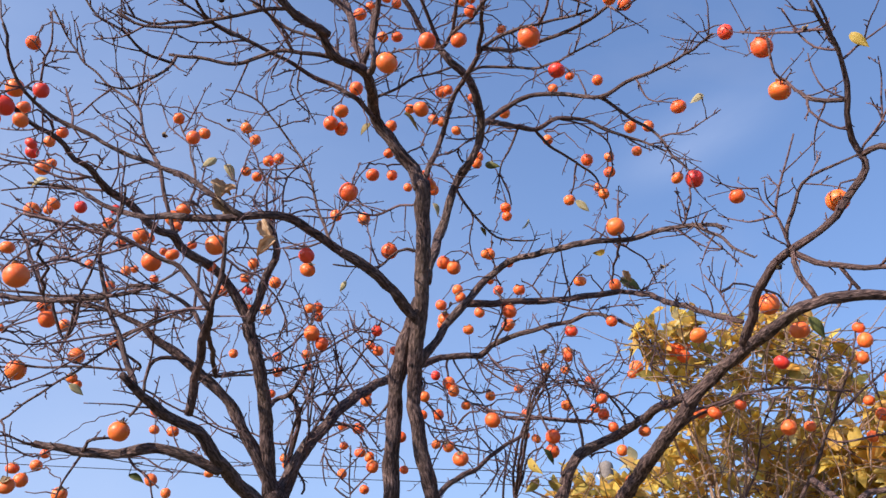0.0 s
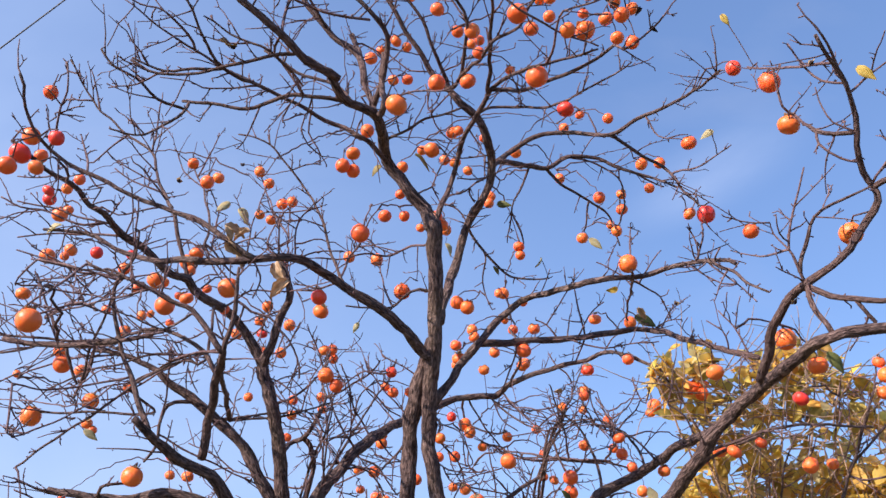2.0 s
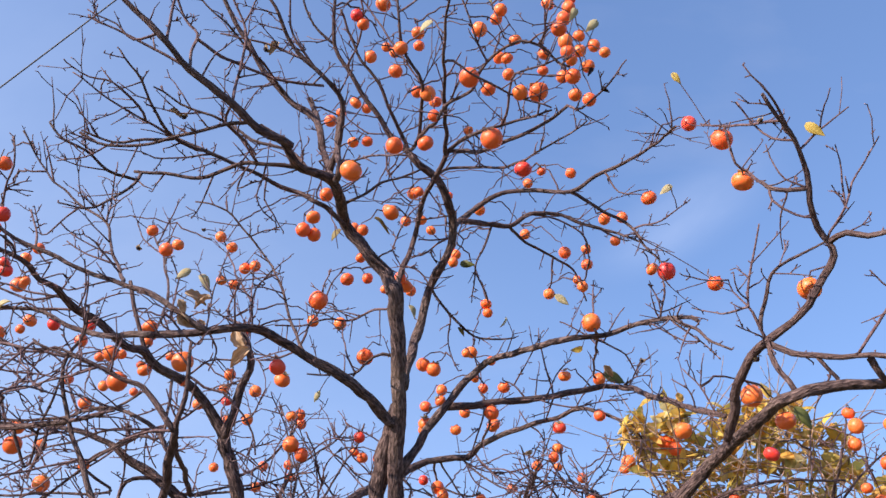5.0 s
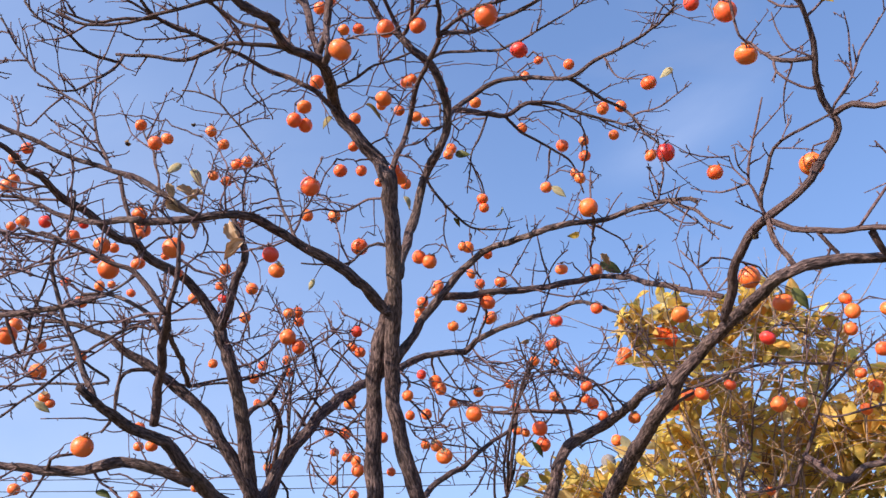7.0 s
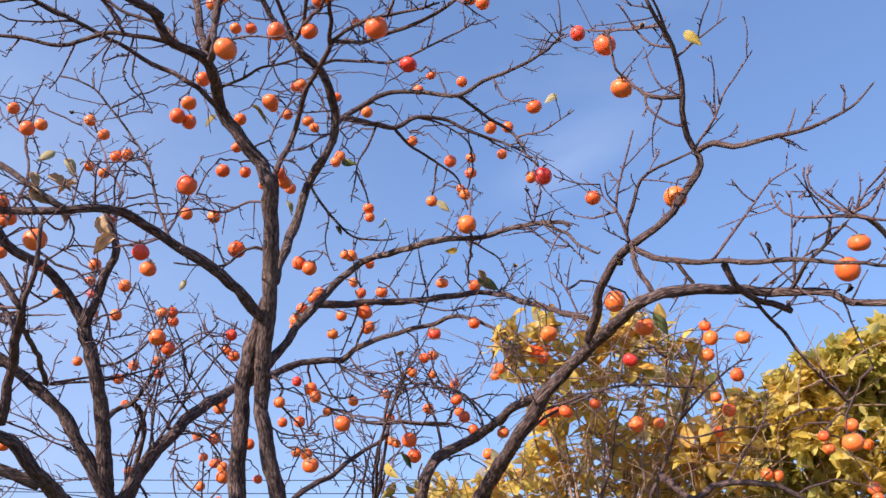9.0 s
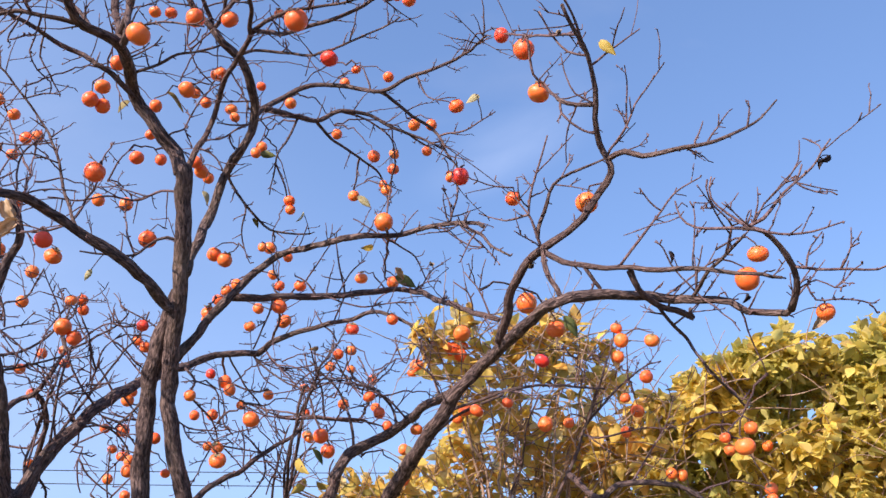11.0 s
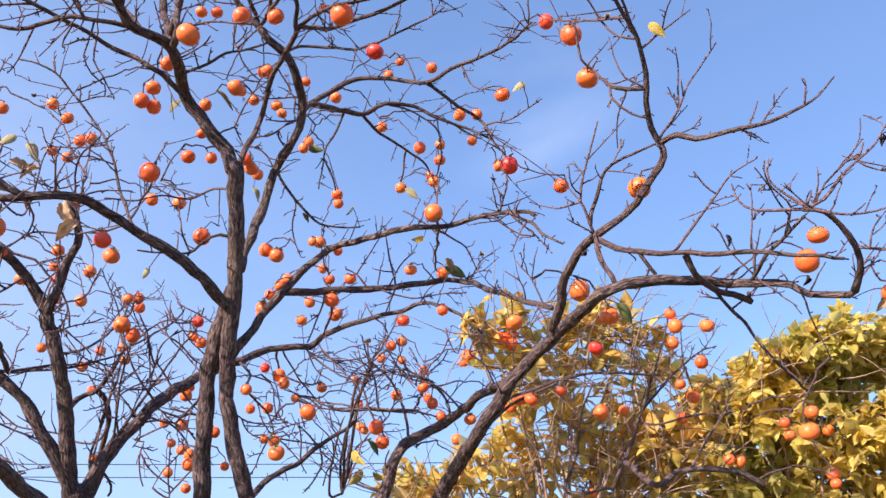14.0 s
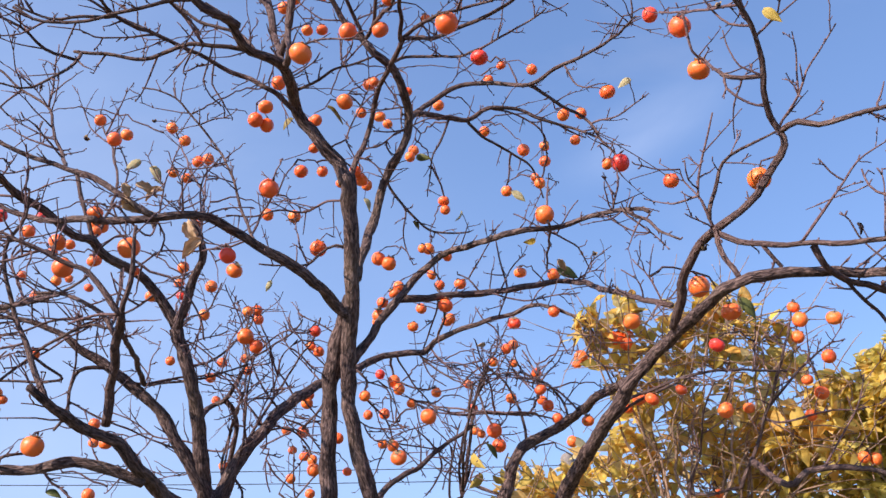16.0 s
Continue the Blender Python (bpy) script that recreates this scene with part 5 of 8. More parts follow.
branch(left, "branch", 0.0032, 0.0026, (-1.22, 3.77, 2.62), (-1.24, 3.82, 2.53), (-1.25, 3.88, 2.44))
branch(left, "branch", 0.0055, 0.0033, (-1.38, 3.28, 2.95), (-1.48, 3.26, 2.99), (-1.61, 3.26, 3.00), (-1.72, 3.27, 3.00), (-1.83, 3.27, 2.99))
branch(left, "twig", 0.0048, 0.0032, (-1.41, 3.18, 2.99), (-1.54, 3.16, 3.03), (-1.60, 3.15, 3.05), (-1.69, 3.14, 3.07), (-1.78, 3.13, 3.09))
branch(left, "twig", 0.0035, 0.0026, (-1.35, 3.24, 3.01), (-1.27, 3.24, 3.02), (-1.18, 3.23, 3.03), (-1.12, 3.23, 3.02))
branch(main, "twig", 0.0036, 0.0024, (-1.36, 2.94, 2.88), (-1.43, 2.93, 2.89), (-1.47, 2.95, 2.86), (-1.48, 2.96, 2.82), (-1.50, 2.97, 2.79))
branch(left, "branch", 0.0071, 0.0036, (-0.94, 2.70, 2.52), (-0.99, 2.70, 2.54), (-1.04, 2.70, 2.56), (-1.08, 2.71, 2.58), (-1.12, 2.71, 2.60), (-1.18, 2.71, 2.62), (-1.22, 2.72, 2.62), (-1.26, 2.71, 2.66))
branch(left, "branch", 0.0047, 0.0028, (-1.18, 2.82, 2.64), (-1.25, 2.81, 2.65), (-1.33, 2.80, 2.65), (-1.39, 2.78, 2.68), (-1.46, 2.77, 2.70), (-1.53, 2.75, 2.72))
branch(left, "twig", 0.0041, 0.0028, (-1.50, 3.44, 2.88), (-1.60, 3.45, 2.89), (-1.69, 3.46, 2.88), (-1.79, 3.48, 2.88), (-1.86, 3.49, 2.88))
branch(left, "twig", 0.0037, 0.0022, (-1.27, 2.84, 2.56), (-1.32, 2.81, 2.62), (-1.35, 2.78, 2.66), (-1.40, 2.76, 2.69), (-1.45, 2.74, 2.72), (-1.49, 2.72, 2.75))
branch(left, "twig", 0.0041, 0.0027, (-1.15, 2.80, 2.67), (-1.13, 2.79, 2.73), (-1.13, 2.78, 2.80), (-1.13, 2.77, 2.88), (-1.13, 2.76, 2.92))
branch(left, "twig", 0.0034, 0.0024, (-1.17, 2.81, 2.65), (-1.18, 2.77, 2.68), (-1.17, 2.73, 2.71))
branch(left, "branch", 0.0045, 0.0027, (-1.03, 2.69, 2.54), (-1.11, 2.70, 2.52), (-1.20, 2.71, 2.51), (-1.26, 2.72, 2.50), (-1.33, 2.73, 2.49), (-1.39, 2.75, 2.47))
branch(left, "twig", 0.0043, 0.0027, (-1.44, 2.98, 2.45), (-1.46, 2.94, 2.53), (-1.48, 2.91, 2.59), (-1.49, 2.89, 2.63), (-1.51, 2.86, 2.68))
branch(left, "twig", 0.0031, 0.0025, (-1.55, 3.16, 2.63), (-1.61, 3.14, 2.64), (-1.70, 3.11, 2.64))
branch(left, "twig", 0.0055, 0.0038, (-1.54, 3.87, 2.65), (-1.68, 3.88, 2.64), (-1.81, 3.89, 2.63), (-1.93, 3.90, 2.60), (-2.04, 3.92, 2.57), (-2.08, 3.94, 2.55))
branch(left, "branch", 0.0061, 0.0039, (-1.26, 3.75, 2.60), (-1.42, 3.75, 2.60), (-1.52, 3.77, 2.57), (-1.65, 3.77, 2.55), (-1.75, 3.79, 2.51), (-1.85, 3.80, 2.47))
branch(left, "branch", 0.0061, 0.0049, (-1.22, 3.77, 2.62), (-1.33, 3.80, 2.57), (-1.39, 3.82, 2.54), (-1.46, 3.84, 2.52), (-1.54, 3.86, 2.47))
branch(left, "branch", 0.0056, 0.0046, (-1.18, 2.88, 2.41), (-1.12, 2.86, 2.43), (-1.01, 2.84, 2.44))
branch(left, "branch", 0.0077, 0.0062, (-1.69, 3.76, 2.48), (-1.65, 3.73, 2.53), (-1.63, 3.70, 2.59), (-1.62, 3.68, 2.64))
branch(left, "twig", 0.0031, 0.0026, (-1.75, 3.39, 2.50), (-1.79, 3.41, 2.47), (-1.82, 3.42, 2.46))
branch(left, "twig", 0.0049, 0.0036, (-1.32, 3.85, 2.45), (-1.30, 3.78, 2.59), (-1.30, 3.74, 2.63))
branch(main, "twig", 0.0041, 0.0027, (-0.63, 3.08, 2.81), (-0.62, 3.06, 2.87), (-0.60, 3.04, 2.94), (-0.57, 3.03, 2.97), (-0.54, 3.02, 3.01))
branch(main, "twig", 0.0041, 0.0026, (-0.69, 3.03, 2.79), (-0.67, 2.99, 2.85), (-0.66, 2.96, 2.90), (-0.64, 2.93, 2.93))
branch(main, "twig", 0.0034, 0.0027, (-0.56, 3.38, 3.05), (-0.63, 3.36, 3.08), (-0.66, 3.34, 3.08), (-0.73, 3.33, 3.07))
branch(main, "twig", 0.0035, 0.0028, (-0.67, 3.43, 3.14), (-0.75, 3.42, 3.15), (-0.85, 3.42, 3.15))
branch(left, "twig", 0.0044, 0.0035, (-0.91, 4.59, 3.63), (-0.98, 4.60, 3.69), (-1.02, 4.60, 3.75))
branch(main, "twig", 0.0037, 0.0027, (-0.62, 3.08, 2.81), (-0.54, 3.10, 2.83), (-0.45, 3.11, 2.84))
branch(left, "twig", 0.0042, 0.0031, (-0.94, 3.90, 3.21), (-0.91, 3.90, 3.17), (-0.84, 3.89, 3.19), (-0.80, 3.88, 3.21))
branch(main, "twig", 0.0030, 0.0022, (-0.77, 2.77, 2.77), (-0.70, 2.77, 2.76), (-0.66, 2.77, 2.75))
branch(main, "twig", 0.0039, 0.0028, (-0.49, 3.26, 2.76), (-0.55, 3.28, 2.75), (-0.61, 3.28, 2.76), (-0.66, 3.29, 2.77))
branch(main, "twig", 0.0043, 0.0031, (-0.49, 3.27, 2.73), (-0.59, 3.29, 2.74), (-0.65, 3.31, 2.75))
branch(main, "twig", 0.0041, 0.0029, (-0.76, 3.02, 2.76), (-0.74, 3.04, 2.72), (-0.75, 3.06, 2.69), (-0.77, 3.08, 2.65))
branch(left, "twig", 0.0046, 0.0030, (-1.20, 3.79, 3.14), (-1.18, 3.80, 3.09), (-1.16, 3.81, 3.04), (-1.11, 3.82, 2.98))
branch(left, "branch", 0.0044, 0.0029, (-0.71, 2.66, 2.49), (-0.67, 2.68, 2.46), (-0.61, 2.69, 2.44), (-0.58, 2.71, 2.40), (-0.55, 2.73, 2.37), (-0.53, 2.76, 2.32), (-0.52, 2.79, 2.26))
branch(left, "twig", 0.0032, 0.0021, (-0.76, 2.71, 2.36), (-0.77, 2.68, 2.40), (-0.78, 2.65, 2.45))
branch(left, "twig", 0.0055, 0.0042, (-1.13, 4.69, 3.02), (-1.17, 4.69, 2.97), (-1.23, 4.68, 2.94), (-1.28, 4.66, 2.95))
branch(left, "twig", 0.0049, 0.0037, (-1.06, 3.75, 2.69), (-1.13, 3.74, 2.71), (-1.19, 3.75, 2.69), (-1.28, 3.75, 2.66))
branch(left, "branch", 0.0053, 0.0036, (-0.76, 2.72, 2.34), (-0.83, 2.73, 2.34), (-0.89, 2.74, 2.33), (-0.94, 2.76, 2.32))
branch(left, "twig", 0.0045, 0.0030, (-0.78, 3.79, 2.87), (-0.83, 3.82, 2.83), (-0.89, 3.85, 2.82), (-0.95, 3.87, 2.80))
branch(left, "twig", 0.0063, 0.0043, (0.05, 5.24, 2.69), (0.10, 5.26, 2.61), (0.17, 5.29, 2.51), (0.22, 5.31, 2.45), (0.29, 5.34, 2.37))
branch(right, "twig", 0.0046, 0.0036, (0.22, 5.23, 2.68), (0.33, 5.25, 2.63), (0.43, 5.26, 2.61))
branch(right, "twig", 0.0058, 0.0038, (0.68, 4.68, 2.24), (0.53, 4.67, 2.26), (0.41, 4.66, 2.25), (0.26, 4.66, 2.27), (0.17, 4.64, 2.31))
branch(right, "twig", 0.0057, 0.0037, (0.57, 4.62, 2.25), (0.55, 4.56, 2.39), (0.51, 4.51, 2.50), (0.48, 4.46, 2.60))
branch(left, "branch", 0.0076, 0.0038, (-0.75, 4.22, 1.79), (-0.70, 4.16, 1.95), (-0.65, 4.12, 2.06), (-0.63, 4.08, 2.17), (-0.61, 4.03, 2.30), (-0.59, 3.99, 2.40))
branch(left, "twig", 0.0046, 0.0034, (-0.57, 4.59, 2.36), (-0.56, 4.54, 2.47), (-0.53, 4.49, 2.56), (-0.44, 4.45, 2.64))
branch(main, "twig", 0.0033, 0.0025, (0.93, 3.10, 2.78), (0.92, 3.09, 2.86), (0.90, 3.09, 2.91))
branch(main, "twig", 0.0039, 0.0024, (1.06, 3.02, 2.39), (1.02, 3.02, 2.45), (1.00, 3.02, 2.50), (0.96, 3.03, 2.55))
branch(main, "twig", 0.0034, 0.0024, (1.03, 3.08, 2.45), (0.98, 3.08, 2.49), (0.93, 3.09, 2.53))
branch(right, "twig", 0.0028, 0.0022, (1.11, 2.64, 2.52), (1.07, 2.61, 2.53), (1.02, 2.58, 2.55))
branch(right, "twig", 0.0031, 0.0022, (1.09, 2.59, 2.65), (1.04, 2.55, 2.66), (1.02, 2.51, 2.70))
branch(main, "twig", 0.0037, 0.0025, (-0.67, 2.92, 3.32), (-0.62, 2.91, 3.33), (-0.58, 2.91, 3.34), (-0.59, 2.92, 3.28), (-0.56, 2.94, 3.22), (-0.52, 2.95, 3.18), (-0.52, 2.96, 3.14))
branch(main, "twig", 0.0036, 0.0029, (-0.72, 3.43, 3.37), (-0.66, 3.43, 3.39), (-0.60, 3.43, 3.39))
branch(left, "twig", 0.0050, 0.0032, (-1.41, 4.21, 3.76), (-1.36, 4.19, 3.86), (-1.33, 4.17, 3.92), (-1.31, 4.16, 3.98))
branch(left, "twig", 0.0040, 0.0027, (-1.21, 3.17, 3.18), (-1.27, 3.18, 3.20), (-1.33, 3.18, 3.24), (-1.41, 3.17, 3.29))
branch(left, "twig", 0.0032, 0.0024, (-1.52, 2.85, 3.07), (-1.59, 2.88, 3.07), (-1.66, 2.89, 3.08))
branch(left, "twig", 0.0059, 0.0040, (0.27, 5.19, 2.71), (0.31, 5.22, 2.66), (0.36, 5.23, 2.62), (0.43, 5.25, 2.57))
branch(left, "twig", 0.0046, 0.0036, (0.19, 5.23, 2.67), (0.26, 5.23, 2.66), (0.36, 5.22, 2.68))
branch(left, "twig", 0.0050, 0.0036, (0.18, 5.24, 2.65), (0.24, 5.26, 2.60), (0.29, 5.27, 2.55), (0.35, 5.28, 2.51))
branch(right, "twig", 0.0046, 0.0034, (0.51, 4.50, 2.51), (0.46, 4.51, 2.49), (0.39, 4.52, 2.48), (0.33, 4.52, 2.49))
branch(right, "twig", 0.0045, 0.0037, (0.53, 4.43, 2.47), (0.51, 4.45, 2.46), (0.46, 4.48, 2.43), (0.40, 4.52, 2.38))
branch(right, "branch", 0.0081, 0.0059, (0.41, 4.37, 2.18), (0.42, 4.33, 2.25), (0.44, 4.29, 2.33), (0.46, 4.28, 2.35))
branch(right, "twig", 0.0054, 0.0036, (0.63, 4.83, 2.36), (0.66, 4.81, 2.43), (0.68, 4.80, 2.52), (0.72, 4.79, 2.59), (0.73, 4.78, 2.65))
branch(right, "twig", 0.0045, 0.0034, (0.79, 4.53, 2.38), (0.73, 4.51, 2.40), (0.68, 4.49, 2.42), (0.63, 4.45, 2.46))
branch(right, "twig", 0.0058, 0.0044, (0.32, 4.66, 2.26), (0.41, 4.67, 2.25), (0.53, 4.69, 2.25), (0.66, 4.70, 2.24), (0.78, 4.72, 2.23))
branch(right, "twig", 0.0041, 0.0034, (0.47, 4.98, 2.46), (0.37, 4.96, 2.44), (0.27, 4.94, 2.42))
branch(left, "twig", 0.0046, 0.0037, (-0.05, 4.90, 2.53), (-0.00, 4.94, 2.45), (0.02, 4.98, 2.36), (0.03, 5.02, 2.27))
branch(right, "twig", 0.0045, 0.0036, (0.14, 4.85, 2.34), (0.17, 4.86, 2.27), (0.19, 4.87, 2.19))
branch(left, "twig", 0.0051, 0.0041, (0.01, 5.09, 2.35), (0.05, 5.09, 2.28), (0.10, 5.09, 2.22))
branch(main, "twig", 0.0037, 0.0028, (-0.10, 3.77, 2.13), (-0.05, 3.79, 2.09), (0.01, 3.80, 2.08), (0.07, 3.81, 2.08), (0.12, 3.82, 2.09))
branch(main, "twig", 0.0037, 0.0028, (-0.09, 3.78, 2.09), (-0.04, 3.79, 2.05), (0.01, 3.80, 2.02))
branch(left, "twig", 0.0050, 0.0041, (0.03, 5.10, 2.13), (0.15, 5.11, 2.14), (0.25, 5.13, 2.12), (0.31, 5.16, 2.10))
branch(right, "twig", 0.0056, 0.0041, (0.27, 4.55, 2.06), (0.28, 4.57, 1.98), (0.26, 4.58, 1.93), (0.22, 4.59, 1.87), (0.19, 4.59, 1.84))
branch(right, "twig", 0.0044, 0.0033, (0.27, 4.55, 2.04), (0.32, 4.56, 1.99), (0.36, 4.57, 1.94))
branch(right, "branch", 0.0088, 0.0059, (0.37, 4.90, 1.83), (0.38, 4.86, 1.97), (0.40, 4.82, 2.09), (0.42, 4.80, 2.18), (0.45, 4.78, 2.25))
branch(right, "branch", 0.0077, 0.0047, (0.40, 4.90, 1.84), (0.43, 4.85, 1.96), (0.45, 4.80, 2.04), (0.49, 4.78, 2.09), (0.54, 4.76, 2.11))
branch(right, "twig", 0.0056, 0.0042, (0.24, 4.54, 2.08), (0.20, 4.53, 2.12), (0.17, 4.53, 2.15))
branch(right, "twig", 0.0043, 0.0032, (0.16, 4.39, 2.00), (0.17, 4.33, 2.08), (0.16, 4.28, 2.16))
branch(right, "twig", 0.0047, 0.0037, (0.54, 4.35, 1.91), (0.57, 4.32, 1.94), (0.59, 4.28, 2.00))
branch(right, "twig", 0.0056, 0.0038, (0.92, 4.09, 2.17), (0.87, 4.07, 2.21), (0.83, 4.06, 2.25), (0.79, 4.05, 2.27), (0.71, 4.05, 2.29), (0.63, 4.04, 2.32))
branch(right, "twig", 0.0043, 0.0031, (0.75, 4.09, 2.31), (0.80, 4.09, 2.36), (0.84, 4.09, 2.40), (0.87, 4.10, 2.45))
branch(left, "twig", 0.0049, 0.0037, (1.05, 4.84, 2.58), (1.01, 4.84, 2.63), (0.99, 4.84, 2.70), (0.99, 4.84, 2.73))
branch(right, "twig", 0.0044, 0.0035, (0.91, 4.68, 2.52), (0.94, 4.65, 2.57), (0.96, 4.62, 2.62))
branch(right, "twig", 0.0045, 0.0032, (0.96, 3.61, 2.22), (0.94, 3.59, 2.27), (0.90, 3.58, 2.30), (0.87, 3.57, 2.32), (0.89, 3.55, 2.37), (0.89, 3.54, 2.41))
branch(right, "twig", 0.0039, 0.0032, (0.69, 4.16, 2.37), (0.65, 4.15, 2.43), (0.64, 4.14, 2.51))
branch(left, "twig", 0.0063, 0.0038, (-0.72, 4.50, 2.57), (-0.64, 4.51, 2.59), (-0.56, 4.50, 2.64), (-0.50, 4.50, 2.67), (-0.44, 4.49, 2.73), (-0.42, 4.49, 2.76))
branch(left, "twig", 0.0038, 0.0033, (-0.46, 4.27, 2.62), (-0.40, 4.28, 2.63), (-0.35, 4.28, 2.64))
branch(left, "twig", 0.0043, 0.0034, (-0.55, 4.82, 2.73), (-0.55, 4.79, 2.78), (-0.56, 4.76, 2.82))
branch(left, "twig", 0.0055, 0.0040, (-0.53, 4.82, 2.71), (-0.47, 4.87, 2.64), (-0.41, 4.90, 2.58), (-0.34, 4.93, 2.54))
branch(left, "twig", 0.0055, 0.0038, (-0.52, 4.34, 2.42), (-0.54, 4.30, 2.50), (-0.55, 4.26, 2.59), (-0.59, 4.22, 2.67))
branch(left, "twig", 0.0041, 0.0033, (-0.67, 4.35, 2.48), (-0.56, 4.31, 2.50), (-0.53, 4.28, 2.51))
branch(main, "twig", 0.0035, 0.0028, (-0.21, 3.66, 2.50), (-0.27, 3.64, 2.53), (-0.33, 3.63, 2.56))
branch(main, "branch", 0.0061, 0.0043, (-0.24, 3.77, 2.25), (-0.26, 3.80, 2.18), (-0.30, 3.83, 2.14), (-0.34, 3.85, 2.10))
branch(left, "twig", 0.0059, 0.0042, (-0.50, 4.77, 2.28), (-0.45, 4.80, 2.24), (-0.41, 4.84, 2.17), (-0.35, 4.89, 2.10))
branch(left, "twig", 0.0055, 0.0038, (-0.61, 4.44, 2.19), (-0.51, 4.43, 2.19), (-0.42, 4.43, 2.17), (-0.34, 4.44, 2.12))
branch(left, "twig", 0.0062, 0.0040, (-0.54, 5.15, 1.86), (-0.55, 5.12, 1.96), (-0.54, 5.09, 2.05), (-0.54, 5.06, 2.15))
branch(left, "twig", 0.0056, 0.0040, (-0.69, 5.06, 2.12), (-0.66, 5.08, 2.04), (-0.60, 5.10, 1.97), (-0.52, 5.12, 1.91))
branch(left, "twig", 0.0056, 0.0040, (-0.54, 5.14, 1.90), (-0.47, 5.11, 1.96), (-0.42, 5.08, 2.01), (-0.37, 5.05, 2.07))
branch(left, "branch", 0.0065, 0.0057, (-0.69, 4.29, 1.97), (-0.68, 4.31, 1.89), (-0.69, 4.32, 1.84))
branch(left, "twig", 0.0041, 0.0033, (-0.57, 4.48, 2.17), (-0.60, 4.48, 2.11), (-0.62, 4.48, 2.08), (-0.53, 4.47, 2.05))
branch(left, "twig", 0.0044, 0.0033, (-0.60, 4.46, 2.21), (-0.63, 4.48, 2.24), (-0.68, 4.48, 2.30))
branch(left, "twig", 0.0047, 0.0035, (-0.43, 4.67, 2.32), (-0.36, 4.72, 2.28), (-0.31, 4.76, 2.25))
branch(left, "twig", 0.0054, 0.0038, (-0.47, 4.33, 2.35), (-0.56, 4.35, 2.33), (-0.63, 4.37, 2.33))
branch(left, "twig", 0.0058, 0.0040, (-0.50, 4.64, 2.40), (-0.53, 4.59, 2.47), (-0.56, 4.56, 2.51))
branch(main, "branch", 0.0064, 0.0042, (-0.26, 3.16, 3.35), (-0.19, 3.12, 3.38), (-0.12, 3.09, 3.41), (-0.04, 3.06, 3.41), (0.04, 3.03, 3.43))
branch(main, "twig", 0.0043, 0.0035, (-0.20, 2.82, 3.34), (-0.14, 2.80, 3.37), (-0.07, 2.78, 3.35), (0.00, 2.77, 3.34))
branch(main, "twig", 0.0040, 0.0028, (-0.12, 3.38, 3.80), (-0.20, 3.38, 3.84), (-0.27, 3.37, 3.90), (-0.30, 3.36, 3.93))
branch(main, "twig", 0.0043, 0.0029, (-0.03, 3.39, 3.82), (0.01, 3.38, 3.86), (0.04, 3.37, 3.89), (0.08, 3.37, 3.91))
branch(main, "twig", 0.0042, 0.0033, (-0.11, 3.41, 3.64), (-0.12, 3.40, 3.72), (-0.13, 3.40, 3.78))
branch(main, "twig", 0.0038, 0.0028, (-0.11, 3.41, 3.63), (-0.09, 3.44, 3.60), (-0.06, 3.46, 3.56), (-0.01, 3.48, 3.52))
branch(main, "twig", 0.0037, 0.0025, (-0.25, 3.05, 3.37), (-0.20, 3.03, 3.41), (-0.17, 3.01, 3.44))
branch(main, "twig", 0.0038, 0.0028, (-0.12, 3.41, 3.65), (-0.08, 3.37, 3.67), (-0.06, 3.33, 3.69))
branch(main, "twig", 0.0044, 0.0031, (-0.18, 3.33, 3.18), (-0.14, 3.33, 3.20), (-0.10, 3.33, 3.22), (-0.08, 3.32, 3.27), (-0.04, 3.31, 3.34), (0.04, 3.28, 3.41))
branch(main, "twig", 0.0033, 0.0026, (-0.10, 3.31, 3.21), (-0.08, 3.30, 3.16), (-0.06, 3.29, 3.12))
branch(main, "twig", 0.0048, 0.0034, (0.16, 3.60, 3.39), (0.11, 3.61, 3.38), (0.07, 3.62, 3.35), (0.02, 3.63, 3.32), (-0.04, 3.63, 3.32))
branch(main, "twig", 0.0048, 0.0037, (0.07, 3.62, 3.36), (0.07, 3.66, 3.33), (0.09, 3.69, 3.31))
branch(main, "twig", 0.0047, 0.0035, (-0.06, 3.53, 3.22), (-0.01, 3.52, 3.21), (0.03, 3.52, 3.17), (0.05, 3.52, 3.13))
branch(main, "twig", 0.0044, 0.0032, (0.16, 3.60, 3.39), (0.14, 3.61, 3.40), (0.07, 3.63, 3.40), (0.01, 3.65, 3.42))
branch(main, "twig", 0.0044, 0.0029, (0.19, 3.56, 3.48), (0.09, 3.54, 3.47), (-0.01, 3.53, 3.46))
branch(main, "twig", 0.0037, 0.0028, (0.09, 3.41, 3.52), (0.11, 3.42, 3.48), (0.12, 3.43, 3.46), (0.10, 3.45, 3.42))
branch(main, "twig", 0.0036, 0.0029, (0.19, 3.59, 3.41), (0.26, 3.56, 3.42), (0.31, 3.55, 3.41))
branch(main, "twig", 0.0039, 0.0031, (0.15, 3.55, 3.48), (0.14, 3.56, 3.41), (0.14, 3.55, 3.38))
branch(main, "twig", 0.0041, 0.0031, (0.60, 4.05, 2.76), (0.62, 4.03, 2.81), (0.66, 4.01, 2.86), (0.71, 3.98, 2.90))
branch(main, "twig", 0.0050, 0.0038, (0.49, 4.01, 2.75), (0.43, 4.00, 2.79), (0.38, 4.00, 2.82))
branch(main, "twig", 0.0040, 0.0027, (0.44, 3.97, 2.81), (0.48, 3.94, 2.86), (0.51, 3.91, 2.91), (0.55, 3.88, 2.96))
branch(left, "twig", 0.0058, 0.0042, (0.61, 5.11, 2.89), (0.65, 5.13, 2.83), (0.68, 5.14, 2.77))
